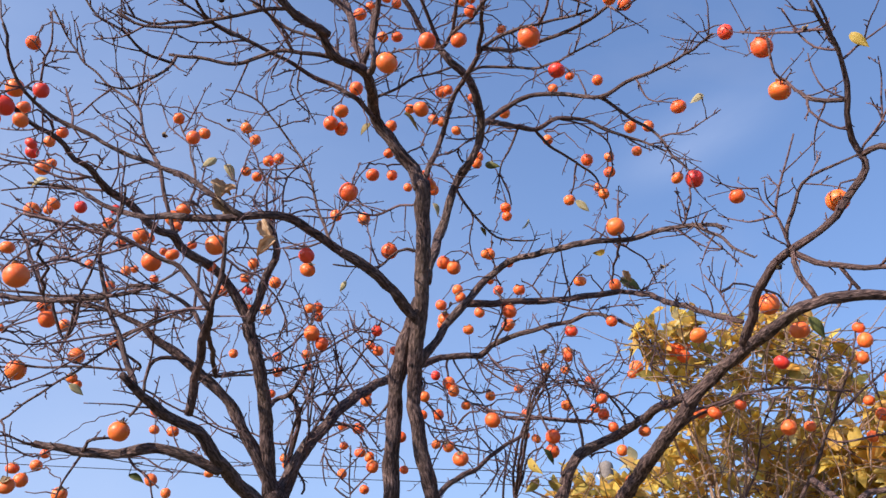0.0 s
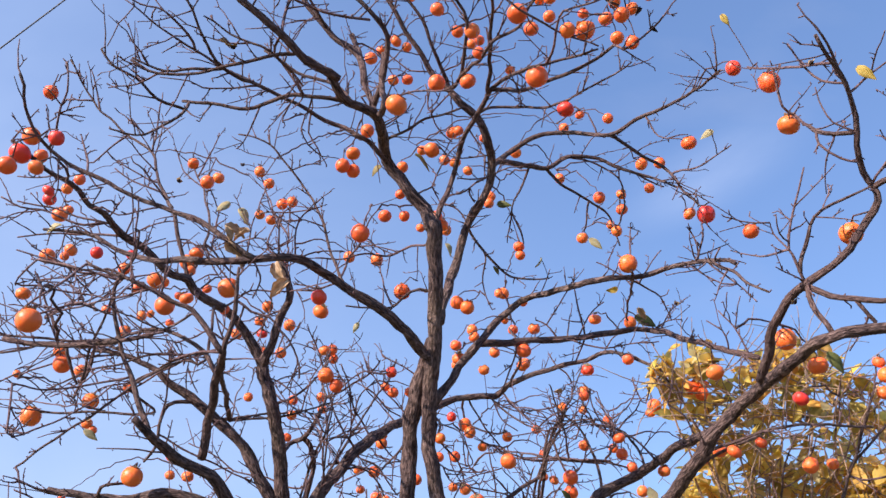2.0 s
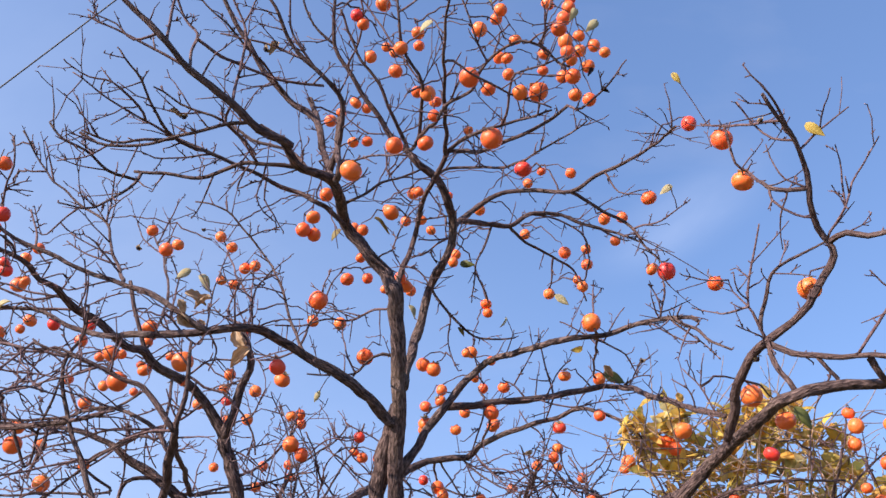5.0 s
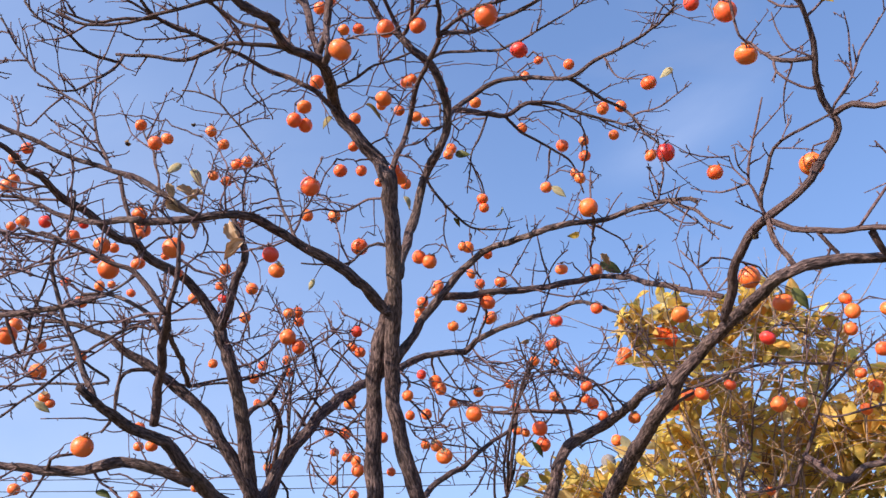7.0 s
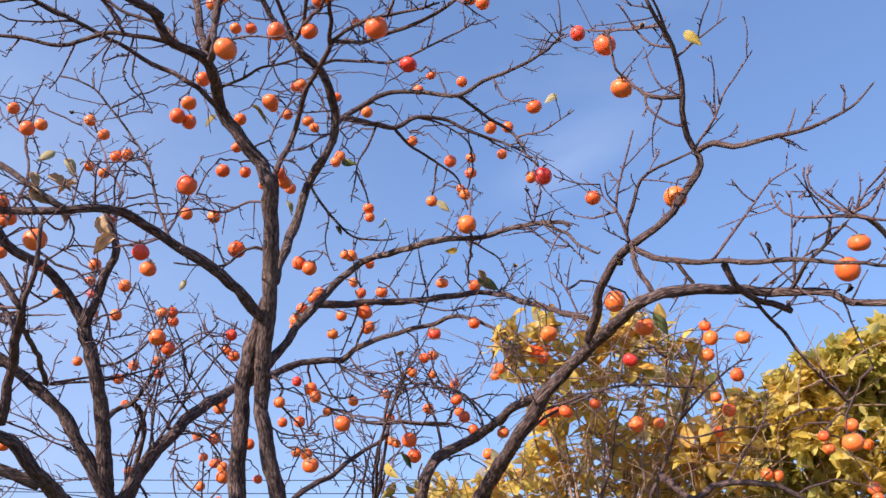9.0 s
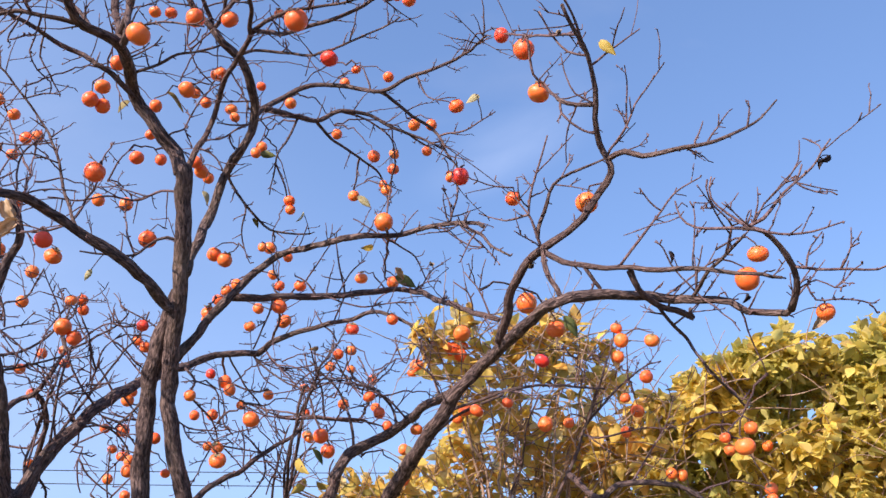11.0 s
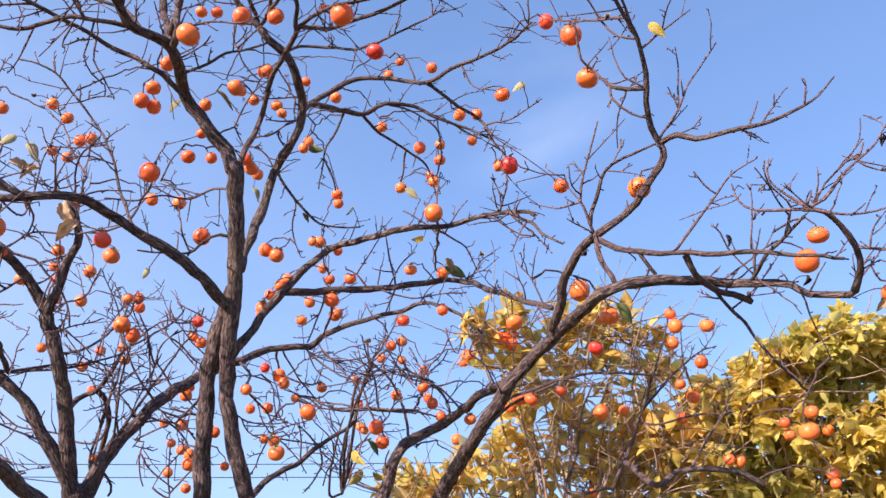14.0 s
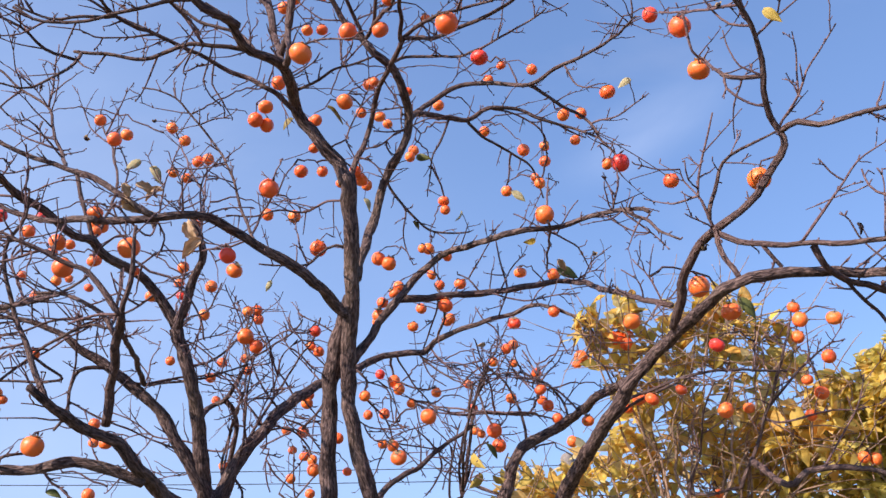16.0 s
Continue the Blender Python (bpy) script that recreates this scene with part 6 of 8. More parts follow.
branch(main, "twig", 0.0046, 0.0034, (0.61, 4.06, 2.75), (0.60, 4.11, 2.69), (0.58, 4.16, 2.65))
branch(main, "twig", 0.0046, 0.0030, (0.54, 4.03, 2.73), (0.61, 4.01, 2.70), (0.71, 3.99, 2.67), (0.81, 3.95, 2.68), (0.94, 3.91, 2.68))
branch(left, "twig", 0.0045, 0.0039, (0.59, 5.11, 2.91), (0.55, 5.15, 2.96))
branch(left, "twig", 0.0047, 0.0038, (0.86, 4.96, 2.94), (0.90, 4.90, 2.98), (0.95, 4.86, 3.00))
branch(main, "twig", 0.0041, 0.0029, (0.95, 3.99, 2.77), (1.02, 3.97, 2.84), (1.09, 3.96, 2.89))
branch(main, "twig", 0.0037, 0.0028, (0.96, 4.05, 2.81), (1.01, 4.00, 2.81), (1.07, 3.96, 2.80))
branch(left, "twig", 0.0067, 0.0056, (1.13, 4.78, 2.77), (1.18, 4.81, 2.70), (1.21, 4.84, 2.64))
branch(main, "twig", 0.0048, 0.0036, (0.28, 3.91, 2.69), (0.26, 3.93, 2.61), (0.23, 3.95, 2.52), (0.20, 3.97, 2.46))
branch(right, "twig", 0.0029, 0.0021, (1.01, 2.63, 2.71), (0.95, 2.62, 2.73), (0.89, 2.61, 2.74))
branch(main, "twig", 0.0034, 0.0026, (1.02, 2.99, 2.62), (0.98, 3.01, 2.64), (0.93, 3.02, 2.68), (0.87, 3.03, 2.73))
branch(right, "twig", 0.0033, 0.0023, (1.42, 2.36, 2.55), (1.39, 2.36, 2.58), (1.36, 2.35, 2.62))
branch(right, "twig", 0.0028, 0.0019, (1.47, 2.25, 2.35), (1.46, 2.24, 2.42), (1.47, 2.23, 2.48), (1.47, 2.23, 2.53))
branch(right, "twig", 0.0032, 0.0023, (1.55, 2.44, 2.32), (1.51, 2.43, 2.36), (1.47, 2.42, 2.40), (1.44, 2.40, 2.44), (1.41, 2.39, 2.46))
branch(right, "twig", 0.0035, 0.0028, (1.49, 2.53, 2.33), (1.54, 2.50, 2.36), (1.60, 2.47, 2.40), (1.63, 2.44, 2.42))
branch(right, "twig", 0.0030, 0.0025, (1.65, 2.36, 2.31), (1.65, 2.39, 2.28))
branch(right, "twig", 0.0031, 0.0023, (1.55, 2.18, 2.45), (1.51, 2.16, 2.47), (1.47, 2.14, 2.50), (1.45, 2.12, 2.53))
branch(right, "twig", 0.0021, 0.0016, (1.69, 2.05, 2.30), (1.72, 2.03, 2.34), (1.73, 2.03, 2.37))
branch(right, "twig", 0.0024, 0.0018, (1.68, 2.10, 2.24), (1.71, 2.07, 2.25), (1.75, 2.05, 2.22), (1.77, 2.03, 2.22))
branch(right, "twig", 0.0024, 0.0017, (1.74, 2.05, 2.22), (1.78, 2.02, 2.25), (1.80, 1.99, 2.27))
branch(right, "twig", 0.0030, 0.0022, (1.68, 2.10, 2.25), (1.72, 2.10, 2.20), (1.77, 2.09, 2.20), (1.82, 2.08, 2.20), (1.86, 2.07, 2.19), (1.89, 2.08, 2.16))
branch(left, "branch", 0.0055, 0.0035, (-1.43, 3.18, 2.98), (-1.51, 3.17, 3.00), (-1.58, 3.17, 3.02), (-1.66, 3.15, 3.05), (-1.74, 3.15, 3.07), (-1.81, 3.14, 3.09), (-1.85, 3.13, 3.11))
branch(left, "twig", 0.0035, 0.0026, (-1.69, 3.14, 3.06), (-1.75, 3.14, 3.05), (-1.79, 3.14, 3.04), (-1.85, 3.15, 3.02))
branch(main, "twig", 0.0035, 0.0027, (-1.34, 2.79, 3.02), (-1.31, 2.80, 2.99), (-1.29, 2.80, 2.98), (-1.30, 2.81, 2.96), (-1.32, 2.82, 2.93))
branch(main, "twig", 0.0035, 0.0025, (-1.05, 2.81, 2.91), (-1.10, 2.81, 2.90), (-1.16, 2.81, 2.89), (-1.22, 2.82, 2.88), (-1.27, 2.81, 2.90), (-1.31, 2.81, 2.90))
branch(left, "twig", 0.0032, 0.0026, (-1.42, 3.05, 3.06), (-1.38, 3.07, 3.06), (-1.36, 3.09, 3.06), (-1.36, 3.12, 3.04))
branch(left, "twig", 0.0040, 0.0029, (-1.36, 3.27, 2.98), (-1.34, 3.23, 3.04), (-1.33, 3.20, 3.10), (-1.33, 3.16, 3.16))
branch(left, "twig", 0.0043, 0.0029, (-1.19, 3.11, 3.10), (-1.24, 3.11, 3.13), (-1.30, 3.11, 3.16), (-1.35, 3.11, 3.19), (-1.39, 3.11, 3.22))
branch(left, "twig", 0.0046, 0.0029, (-1.12, 3.01, 3.02), (-1.15, 2.98, 3.06), (-1.18, 2.96, 3.09), (-1.20, 2.93, 3.12), (-1.23, 2.91, 3.14))
branch(main, "twig", 0.0029, 0.0024, (-1.44, 2.75, 3.07), (-1.45, 2.79, 3.03), (-1.46, 2.82, 2.99), (-1.49, 2.85, 2.96))
branch(left, "twig", 0.0037, 0.0029, (-1.25, 3.81, 2.56), (-1.21, 3.79, 2.51), (-1.17, 3.79, 2.44))
branch(left, "twig", 0.0037, 0.0030, (-0.90, 3.91, 2.51), (-0.82, 3.92, 2.53), (-0.74, 3.92, 2.55), (-0.69, 3.93, 2.57))
branch(left, "twig", 0.0045, 0.0032, (-0.88, 3.90, 2.56), (-0.83, 3.91, 2.51), (-0.77, 3.91, 2.46), (-0.72, 3.92, 2.41))

for line, radii, ob, kind, base in ANCHOR_LINES:
    if kind == "trunk":
        continue
    local = line - np.array(base)
    keep = len(ANCHORS)
    add_twigs(local, radii, 13 * (0.55 if kind == "limb" else 1.0) * (0.75 if base[0] < -0.5 else 0.75 if base[0] > 0.5 else 1.1), 0.2 if kind != "twig" else 0.12, ob)
    for k in range(keep, len(ANCHORS)):
        ANCHORS[k] = ANCHORS[k] + np.array(base)
WOOD = np.array(ANCHORS)
GROWN = [WOOD]


# ---- persimmons ----
def fruit_mesh(name, squash, lobes):
    verts, faces = [], []
    rings, seg = 14, 24
    for j in range(1, rings):
        th = math.pi * j / rings
        for i in range(seg):
            ph = 2 * math.pi * i / seg
            r = math.sin(th) ** 0.9 * (1 + lobes * math.cos(4 * ph) * math.sin(th))
            z = math.cos(th) * squash
            dip = 0.1 * math.exp(-((th / 0.35) ** 2)) + 0.03 * math.exp(-(((math.pi - th) / 0.25) ** 2)) * -1
            verts.append((0.5 * r * math.cos(ph), 0.5 * r * math.sin(ph), 0.5 * (z - dip)))
    verts += [(0, 0, 0.5 * squash - 0.05), (0, 0, -0.5 * squash + 0.02)]
    top, low = len(verts) - 2, len(verts) - 1
    for j in range(rings - 2):
        for i in range(seg):
            i2 = (i + 1) % seg
            faces.append((j * seg + i, (j + 1) * seg + i, (j + 1) * seg + i2, j * seg + i2))
    for i in range(seg):
        i2 = (i + 1) % seg
        faces.append((top, i, i2))
        faces.append((low, (rings - 2) * seg + i2, (rings - 2) * seg + i))
    me = bpy.data.meshes.new(name)
    me.from_pydata(verts, [], faces)
    me.polygons.foreach_set("use_smooth", [True] * len(me.polygons))
    return me


def calyx_mesh(curl):
    """Four dry sepals, each a curled lobe with thickness."""
    verts, faces = [], []
    for q in range(4):
        a0 = q * math.pi / 2
        for s in (0, 1):
            for j in range(5):
                t = j / 4
                half = 0.15 * math.sin(math.pi * min(1, 0.22 + t * 0.78)) + 0.012
                for k in (-1, 0, 1):
                    x, y = 0.04 + 0.27 * t, half * k
                    z = 0.012 - 0.1 * t * t + curl * t**2 + 0.02 * abs(k) - 0.014 * s
                    verts.append((x * math.cos(a0) - y * math.sin(a0), x * math.sin(a0) + y * math.cos(a0), z))
        o = q * 30
        for j in range(4):
            for k in range(2):
                p = o + j * 3 + k
                faces.append((p, p + 3, p + 4, p + 1))
                faces.append((p + 15, p + 16, p + 19, p + 18))
        ring = [o, o + 1, o + 2, o + 5, o + 8, o + 11, o + 14, o + 13, o + 12, o + 9, o + 6, o + 3]
        for u, v in zip(ring, ring[1:] + ring[:1]):
            faces.append((u, u + 15, v + 15, v))
    me = bpy.data.meshes.new("calyx")
    me.from_pydata(verts, [], faces)
    me.materials.append(M_CALYX)
    return me


def with_material(me, mat):
    me = me.copy()
    me.materials.append(mat)
    return me


SHAPES = [fruit_mesh("persimmon", s, q) for s, q in ((0.86, 0.012), (0.94, 0.008), (0.78, 0.025), (1.02, 0.0))]
FRUITS = {False: [with_material(me, M_FRUIT) for me in SHAPES], True: [with_material(me, M_RIPE) for me in SHAPES]}
CALYXES = [calyx_mesh(c) for c in (0.03, 0.12, 0.2)]
fruit_rng = random.Random(5)


def persimmon(x, y, z, size, ripe=False):
    """One fruit at its centre, hanging by its stalk from the wood next to it."""
    r = fruit_rng
    shape = r.choice(FRUITS[ripe])
    tilt = Euler((r.gauss(0, 0.35), r.gauss(0, 0.35), r.uniform(0, 6.28)))
    ob = new("persimmon", shape)
    ob.matrix_world = Matrix.LocRotScale((x, y, z), tilt, (size,) * 3)
    tagged(ob, "red overripe persimmon hanging from a bare branch" if ripe else "ripe orange persimmon with a dry calyx on a bare branch", "persimmon", "persimmons on the bare trees")
    cal = new("calyx", r.choice(CALYXES))
    cal.parent = ob
    cal.location = (0, 0, 0.385 if shape.name.startswith("persimmon") else 0.4)
    top = np.array(ob.matrix_world @ Vector((0, 0, 0.39)))
    wood = np.concatenate(GROWN)
    gaps = np.linalg.norm((wood - top) * (1, 1, 1.7), axis=1) + np.where(wood[:, 2] < top[2] - 0.01, 0.05, 0.0)
    goal = wood[gaps.argmin()]
    far = np.linalg.norm(goal - top)
    neck = top + np.array([r.gauss(0, 0.004), r.gauss(0, 0.004), 0.012])
    steps = max(2, int(far / 0.035))
    knots = [top, neck]
    for k in range(1, steps):
        t = k / steps
        sway = 0.16 * far * math.sin(math.pi * t)
        knots.append(neck + (goal - neck) * t + np.array([r.gauss(0, 0.007), r.gauss(0, 0.007), r.gauss(0, 0.006) + sway]))
    line = np.array(knots + [goal])
    GROWN.append(line[2:])
    inv = ob.matrix_world.inverted()
    verts, faces = [], []
    tube(np.array([inv @ Vector(p) for p in line]), np.linspace(0.0021, min(0.0055, 0.0024 + far * 0.012), len(line)) / size, 5, verts, faces)
    tagged(mesh_object("stalk", verts, faces, M_TWIG, ob))
    return ob


def husk_mesh(seed):
    """The lower shell of a pecked fruit: torn lobes standing round a hollow, with thickness."""
    r = random.Random(seed)
    seg, rings = 32, 7
    tear = [0.16 * r.random() + 0.14 * abs(math.sin(2.5 * 2 * math.pi * i / seg + seed)) for i in range(seg)]
    verts, faces = [], []
    for wall in (1.0, 0.8):
        for j in range(rings):
            for i in range(seg):
                top = math.pi * (0.52 - tear[i])
                th = math.pi - (math.pi - top) * (j + 0.35) / (rings - 0.65)
                ph = 2 * math.pi * i / seg
                rad = 0.5 * wall * math.sin(th) * (1 + 0.06 * (j == rings - 1))
                verts.append((rad * math.cos(ph), rad * math.sin(ph), 0.42 * wall * math.cos(th)))
    m = seg * rings
    for j in range(rings - 1):
        for i in range(seg):
            p, q = j * seg + i, j * seg + (i + 1) % seg
            faces.append((p, q, q + seg, p + seg))
            faces.append((m + p, m + p + seg, m + q + seg, m + q))
    for i in range(seg):
        p, q = (rings - 1) * seg + i, (rings - 1) * seg + (i + 1) % seg
        faces.append((p, q, q + m, p + m))
    faces.append(tuple(range(seg))[::-1])
    me = bpy.data.meshes.new("pecked_persimmon")
    me.from_pydata(verts, [], faces)
    me.polygons.foreach_set("use_smooth", [True] * len(me.polygons))
    me.materials.append(M_FRUIT)
    return me


def pecked_persimmon(x, y, z, size, seed):
    """A fruit that birds have emptied, with its dry sepals spread over it."""
    r = random.Random(seed)
    ob = new("pecked_persimmon", husk_mesh(seed))
    ob.matrix_world = Matrix.LocRotScale((x, y, z), Euler((r.gauss(0.2, 0.2), r.gauss(0, 0.2), r.uniform(0, 6.28))), (size,) * 3)
    tagged(ob, "torn orange persimmon emptied by birds on a bare twig", "persimmon", "persimmons on the bare trees")
    cal = new("calyx", CALYXES[2])
    cal.parent = ob
    cal.matrix_local = Matrix.Translation((0, 0, 0.2)) @ Matrix.Diagonal((1.5, 1.5, 1.2, 1))
    top = np.array(ob.matrix_world @ Vector((0, 0, 0.22)))
    wood = np.concatenate(GROWN)
    goal = wood[np.linalg.norm(wood - top, axis=1).argmin()]
    line = spline((top - np.array((0, 0, 0.3 * size)), top, (top + goal) / 2 + np.array((0, 0, 0.01)), goal), 0.02)
    inv = ob.matrix_world.inverted()
    verts, faces = [], []
    tube(np.array([inv @ Vector(p) for p in line]), [0.0026 / size] * len(line), 5, verts, faces)
    mesh_object("stalk", verts, faces, M_TWIG, ob)


def dry_calyx(x, y, z, size, seed):
    """Sepals left on a twig after the fruit has dropped."""
    r = random.Random(seed)
    ob = new("dry_calyx", CALYXES[2])
    ob.matrix_world = Matrix.LocRotScale((x, y, z), Euler((r.gauss(0, 0.5), r.gauss(0, 0.5), r.uniform(0, 6.28))), (size * 1.5,) * 3)
    tagged(ob, "dry brown persimmon calyx on a bare twig", "calyx", "dry calyxes on the bare trees")
    core = fruit_mesh("core", 0.8, 0.05)
    core.materials.append(M_LEAF["dark"])
    hub = new("core", core)
    hub.parent = ob
    hub.scale = (0.34,) * 3
    here = np.array((x, y, z))
    wood = np.concatenate(GROWN)
    goal = wood[np.linalg.norm(wood - here, axis=1).argmin()]
    line = spline((here, (here + goal) / 2 + np.array((0, 0, 0.006)), goal), 0.015)
    inv = ob.matrix_world.inverted()
    verts, faces = [], []
    tube(np.array([inv @ Vector(p) for p in line]), [0.0024 / (size * 1.5)] * len(line), 5, verts, faces)
    mesh_object("stalk", verts, faces, M_TWIG, ob)


persimmon(-1.430, 4.145, 3.782, 0.063)
persimmon(-1.277, 3.945, 3.568, 0.071)
persimmon(-1.250, 4.038, 3.638, 0.062)
persimmon(-1.097, 4.280, 3.794, 0.062)
persimmon(-1.167, 4.795, 3.976, 0.069)
persimmon(-1.020, 4.549, 3.718, 0.065)
persimmon(-0.952, 4.507, 3.711, 0.064)
persimmon(-0.400, 3.468, 3.578, 0.065)
persimmon(-0.490, 3.665, 3.568, 0.070)
persimmon(-0.546, 3.714, 3.528, 0.071)
persimmon(-0.500, 3.758, 3.521, 0.066)
persimmon(-0.205, 2.704, 3.246, 0.082)
persimmon(-0.311, 3.767, 4.043, 0.057)
persimmon(-0.238, 3.769, 4.045, 0.060)
persimmon(-0.071, 3.190, 3.649, 0.076)
persimmon(-0.100, 3.341, 3.403, 0.071)
persimmon(-0.234, 5.249, 4.435, 0.069)
persimmon(-0.427, 4.943, 4.153, 0.057)
persimmon(0.064, 3.196, 3.659, 0.073)
persimmon(0.121, 5.063, 5.171, 0.072)
persimmon(0.315, 2.744, 3.381, 0.085)
persimmon(0.457, 3.048, 3.421, 0.070, ripe=True)
persimmon(0.707, 4.923, 4.405, 0.065)
persimmon(0.687, 4.119, 4.025, 0.053)
persimmon(0.951, 4.689, 4.333, 0.068)
persimmon(0.357, 4.527, 4.017, 0.067)
persimmon(-0.010, 3.805, 3.752, 0.069)
persimmon(0.186, 5.046, 4.407, 0.063)
persimmon(-0.008, 5.362, 4.396, 0.086)
persimmon(-0.051, 3.739, 3.562, 0.052)
persimmon(1.239, 3.261, 3.741, 0.067, ripe=True)
persimmon(1.092, 3.561, 3.535, 0.073)
persimmon(1.000, 4.141, 3.728, 0.070)
persimmon(1.076, 4.063, 3.692, 0.061)
persimmon(0.655, 4.900, 4.027, 0.066)
persimmon(0.852, 4.661, 3.777, 0.073)
persimmon(0.925, 4.378, 3.661, 0.059)
persimmon(1.268, 5.125, 4.057, 0.068)
persimmon(0.204, 4.649, 3.791, 0.061)
persimmon(0.177, 4.221, 3.550, 0.055)
persimmon(1.096, 2.568, 3.225, 0.073)
persimmon(1.142, 2.583, 3.064, 0.076)
persimmon(-0.370, 3.080, 2.902, 0.073)
persimmon(-0.348, 3.842, 3.314, 0.066)
persimmon(-0.265, 4.029, 3.395, 0.058)
persimmon(-0.056, 4.249, 3.407, 0.058)
persimmon(-1.094, 4.342, 3.558, 0.057)
persimmon(-1.093, 4.607, 3.643, 0.063)
persimmon(-0.578, 4.285, 3.275, 0.062)
persimmon(-0.396, 3.973, 3.136, 0.062)
persimmon(-0.534, 3.164, 2.669, 0.063, ripe=True)
persimmon(-0.606, 3.638, 2.763, 0.070)
persimmon(-1.055, 5.133, 3.156, 0.075)
persimmon(-0.825, 2.931, 2.631, 0.078)
persimmon(-0.243, 3.616, 2.842, 0.075)
persimmon(-0.998, 4.278, 3.001, 0.059)
persimmon(-1.197, 4.940, 3.125, 0.061)
persimmon(-1.184, 4.968, 3.055, 0.067, ripe=True)
persimmon(-1.153, 5.382, 3.047, 0.072)
persimmon(-1.129, 4.787, 2.894, 0.064)
persimmon(-1.115, 4.153, 2.816, 0.056)
persimmon(-0.883, 4.013, 3.119, 0.067)
persimmon(-1.706, 4.943, 3.295, 0.055)
persimmon(-0.828, 5.124, 2.988, 0.070)
persimmon(-0.816, 5.360, 3.056, 0.069)
persimmon(-0.825, 5.466, 3.024, 0.067)
persimmon(0.371, 4.791, 3.523, 0.069)
persimmon(0.378, 4.805, 3.473, 0.060)
persimmon(0.727, 4.616, 3.500, 0.067)
persimmon(0.910, 4.322, 3.544, 0.065)
persimmon(0.897, 4.616, 3.580, 0.051)
persimmon(0.872, 4.327, 3.418, 0.061)
persimmon(0.694, 3.253, 2.822, 0.076)
persimmon(1.045, 3.526, 3.158, 0.058)
persimmon(0.951, 2.992, 2.919, 0.068, ripe=True)
persimmon(0.049, 4.145, 2.936, 0.074)
persimmon(-0.002, 4.148, 2.964, 0.068)
persimmon(0.266, 4.794, 3.229, 0.073)
persimmon(0.293, 5.288, 3.223, 0.066)
persimmon(0.334, 5.078, 3.090, 0.064)
persimmon(0.084, 5.095, 3.098, 0.067)
persimmon(0.215, 5.047, 2.941, 0.066)
persimmon(0.309, 3.927, 2.648, 0.071)
persimmon(0.353, 4.584, 2.747, 0.080)
persimmon(0.778, 4.702, 3.034, 0.074)
persimmon(0.890, 4.282, 2.886, 0.064)
persimmon(0.972, 4.838, 2.835, 0.068)
persimmon(-0.018, 5.146, 3.015, 0.071)
persimmon(0.759, 5.003, 2.815, 0.079, ripe=True)
persimmon(1.289, 2.604, 2.670, 0.076)
persimmon(1.722, 2.334, 2.411, 0.064)
persimmon(1.767, 2.482, 2.378, 0.077)
persimmon(1.216, 3.103, 2.457, 0.079)
persimmon(1.368, 3.222, 2.386, 0.075)
persimmon(1.894, 3.826, 2.546, 0.057)
persimmon(1.901, 3.799, 2.481, 0.068)
persimmon(2.009, 3.702, 2.460, 0.070)
persimmon(-1.283, 5.149, 2.710, 0.057)
persimmon(-0.378, 4.715, 2.746, 0.063, ripe=True)
persimmon(-0.441, 5.048, 2.739, 0.061)
persimmon(-0.389, 4.991, 2.692, 0.064)
persimmon(-0.666, 4.228, 2.614, 0.081)
persimmon(-0.616, 4.244, 2.566, 0.068)
persimmon(-1.329, 6.745, 3.027, 0.080)
persimmon(-1.312, 6.513, 2.695, 0.068)
persimmon(-0.460, 5.136, 2.467, 0.057)
persimmon(-0.434, 4.800, 2.367, 0.066)
persimmon(-0.634, 5.435, 2.308, 0.059)
persimmon(-0.538, 5.460, 2.299, 0.077)
persimmon(-0.741, 6.479, 2.303, 0.068)
persimmon(-0.506, 5.298, 2.134, 0.071)
persimmon(-0.415, 4.892, 2.070, 0.060)
persimmon(-0.364, 4.489, 1.984, 0.064)
persimmon(-0.721, 6.254, 2.086, 0.069)
persimmon(-0.103, 4.521, 2.345, 0.060)
persimmon(0.030, 5.459, 2.586, 0.082)
persimmon(0.061, 5.415, 2.528, 0.073)
persimmon(-0.053, 5.400, 2.623, 0.060, ripe=True)
persimmon(0.291, 5.388, 2.492, 0.065)
persimmon(0.135, 5.331, 2.423, 0.061)
persimmon(0.203, 3.611, 2.097, 0.067)
persimmon(-0.035, 5.468, 2.387, 0.068)
persimmon(-0.048, 5.365, 2.190, 0.060)
persimmon(0.026, 4.887, 2.126, 0.067)
persimmon(0.073, 3.828, 1.961, 0.071)
persimmon(0.566, 6.480, 2.726, 0.075)
persimmon(0.715, 6.004, 2.791, 0.074)
persimmon(0.819, 5.639, 2.827, 0.074)
persimmon(0.701, 4.937, 2.363, 0.066)
persimmon(0.953, 5.594, 2.624, 0.066)
persimmon(0.706, 3.846, 2.224, 0.054)
persimmon(0.952, 5.446, 2.424, 0.062)
persimmon(0.878, 4.761, 2.288, 0.064)
persimmon(0.907, 4.659, 2.203, 0.059)
persimmon(0.519, 4.150, 2.094, 0.072)
persimmon(0.578, 6.248, 2.355, 0.076)
persimmon(0.624, 5.045, 2.119, 0.080)
persimmon(1.021, 4.431, 2.155, 0.064)
persimmon(1.216, 5.986, 2.220, 0.076)
persimmon(1.165, 5.147, 2.625, 0.087)
persimmon(1.131, 5.119, 2.580, 0.063)
persimmon(1.368, 5.536, 2.656, 0.073)
persimmon(1.026, 3.384, 2.403, 0.069)
persimmon(1.333, 4.856, 2.661, 0.104)
persimmon(1.378, 4.803, 2.672, 0.057)
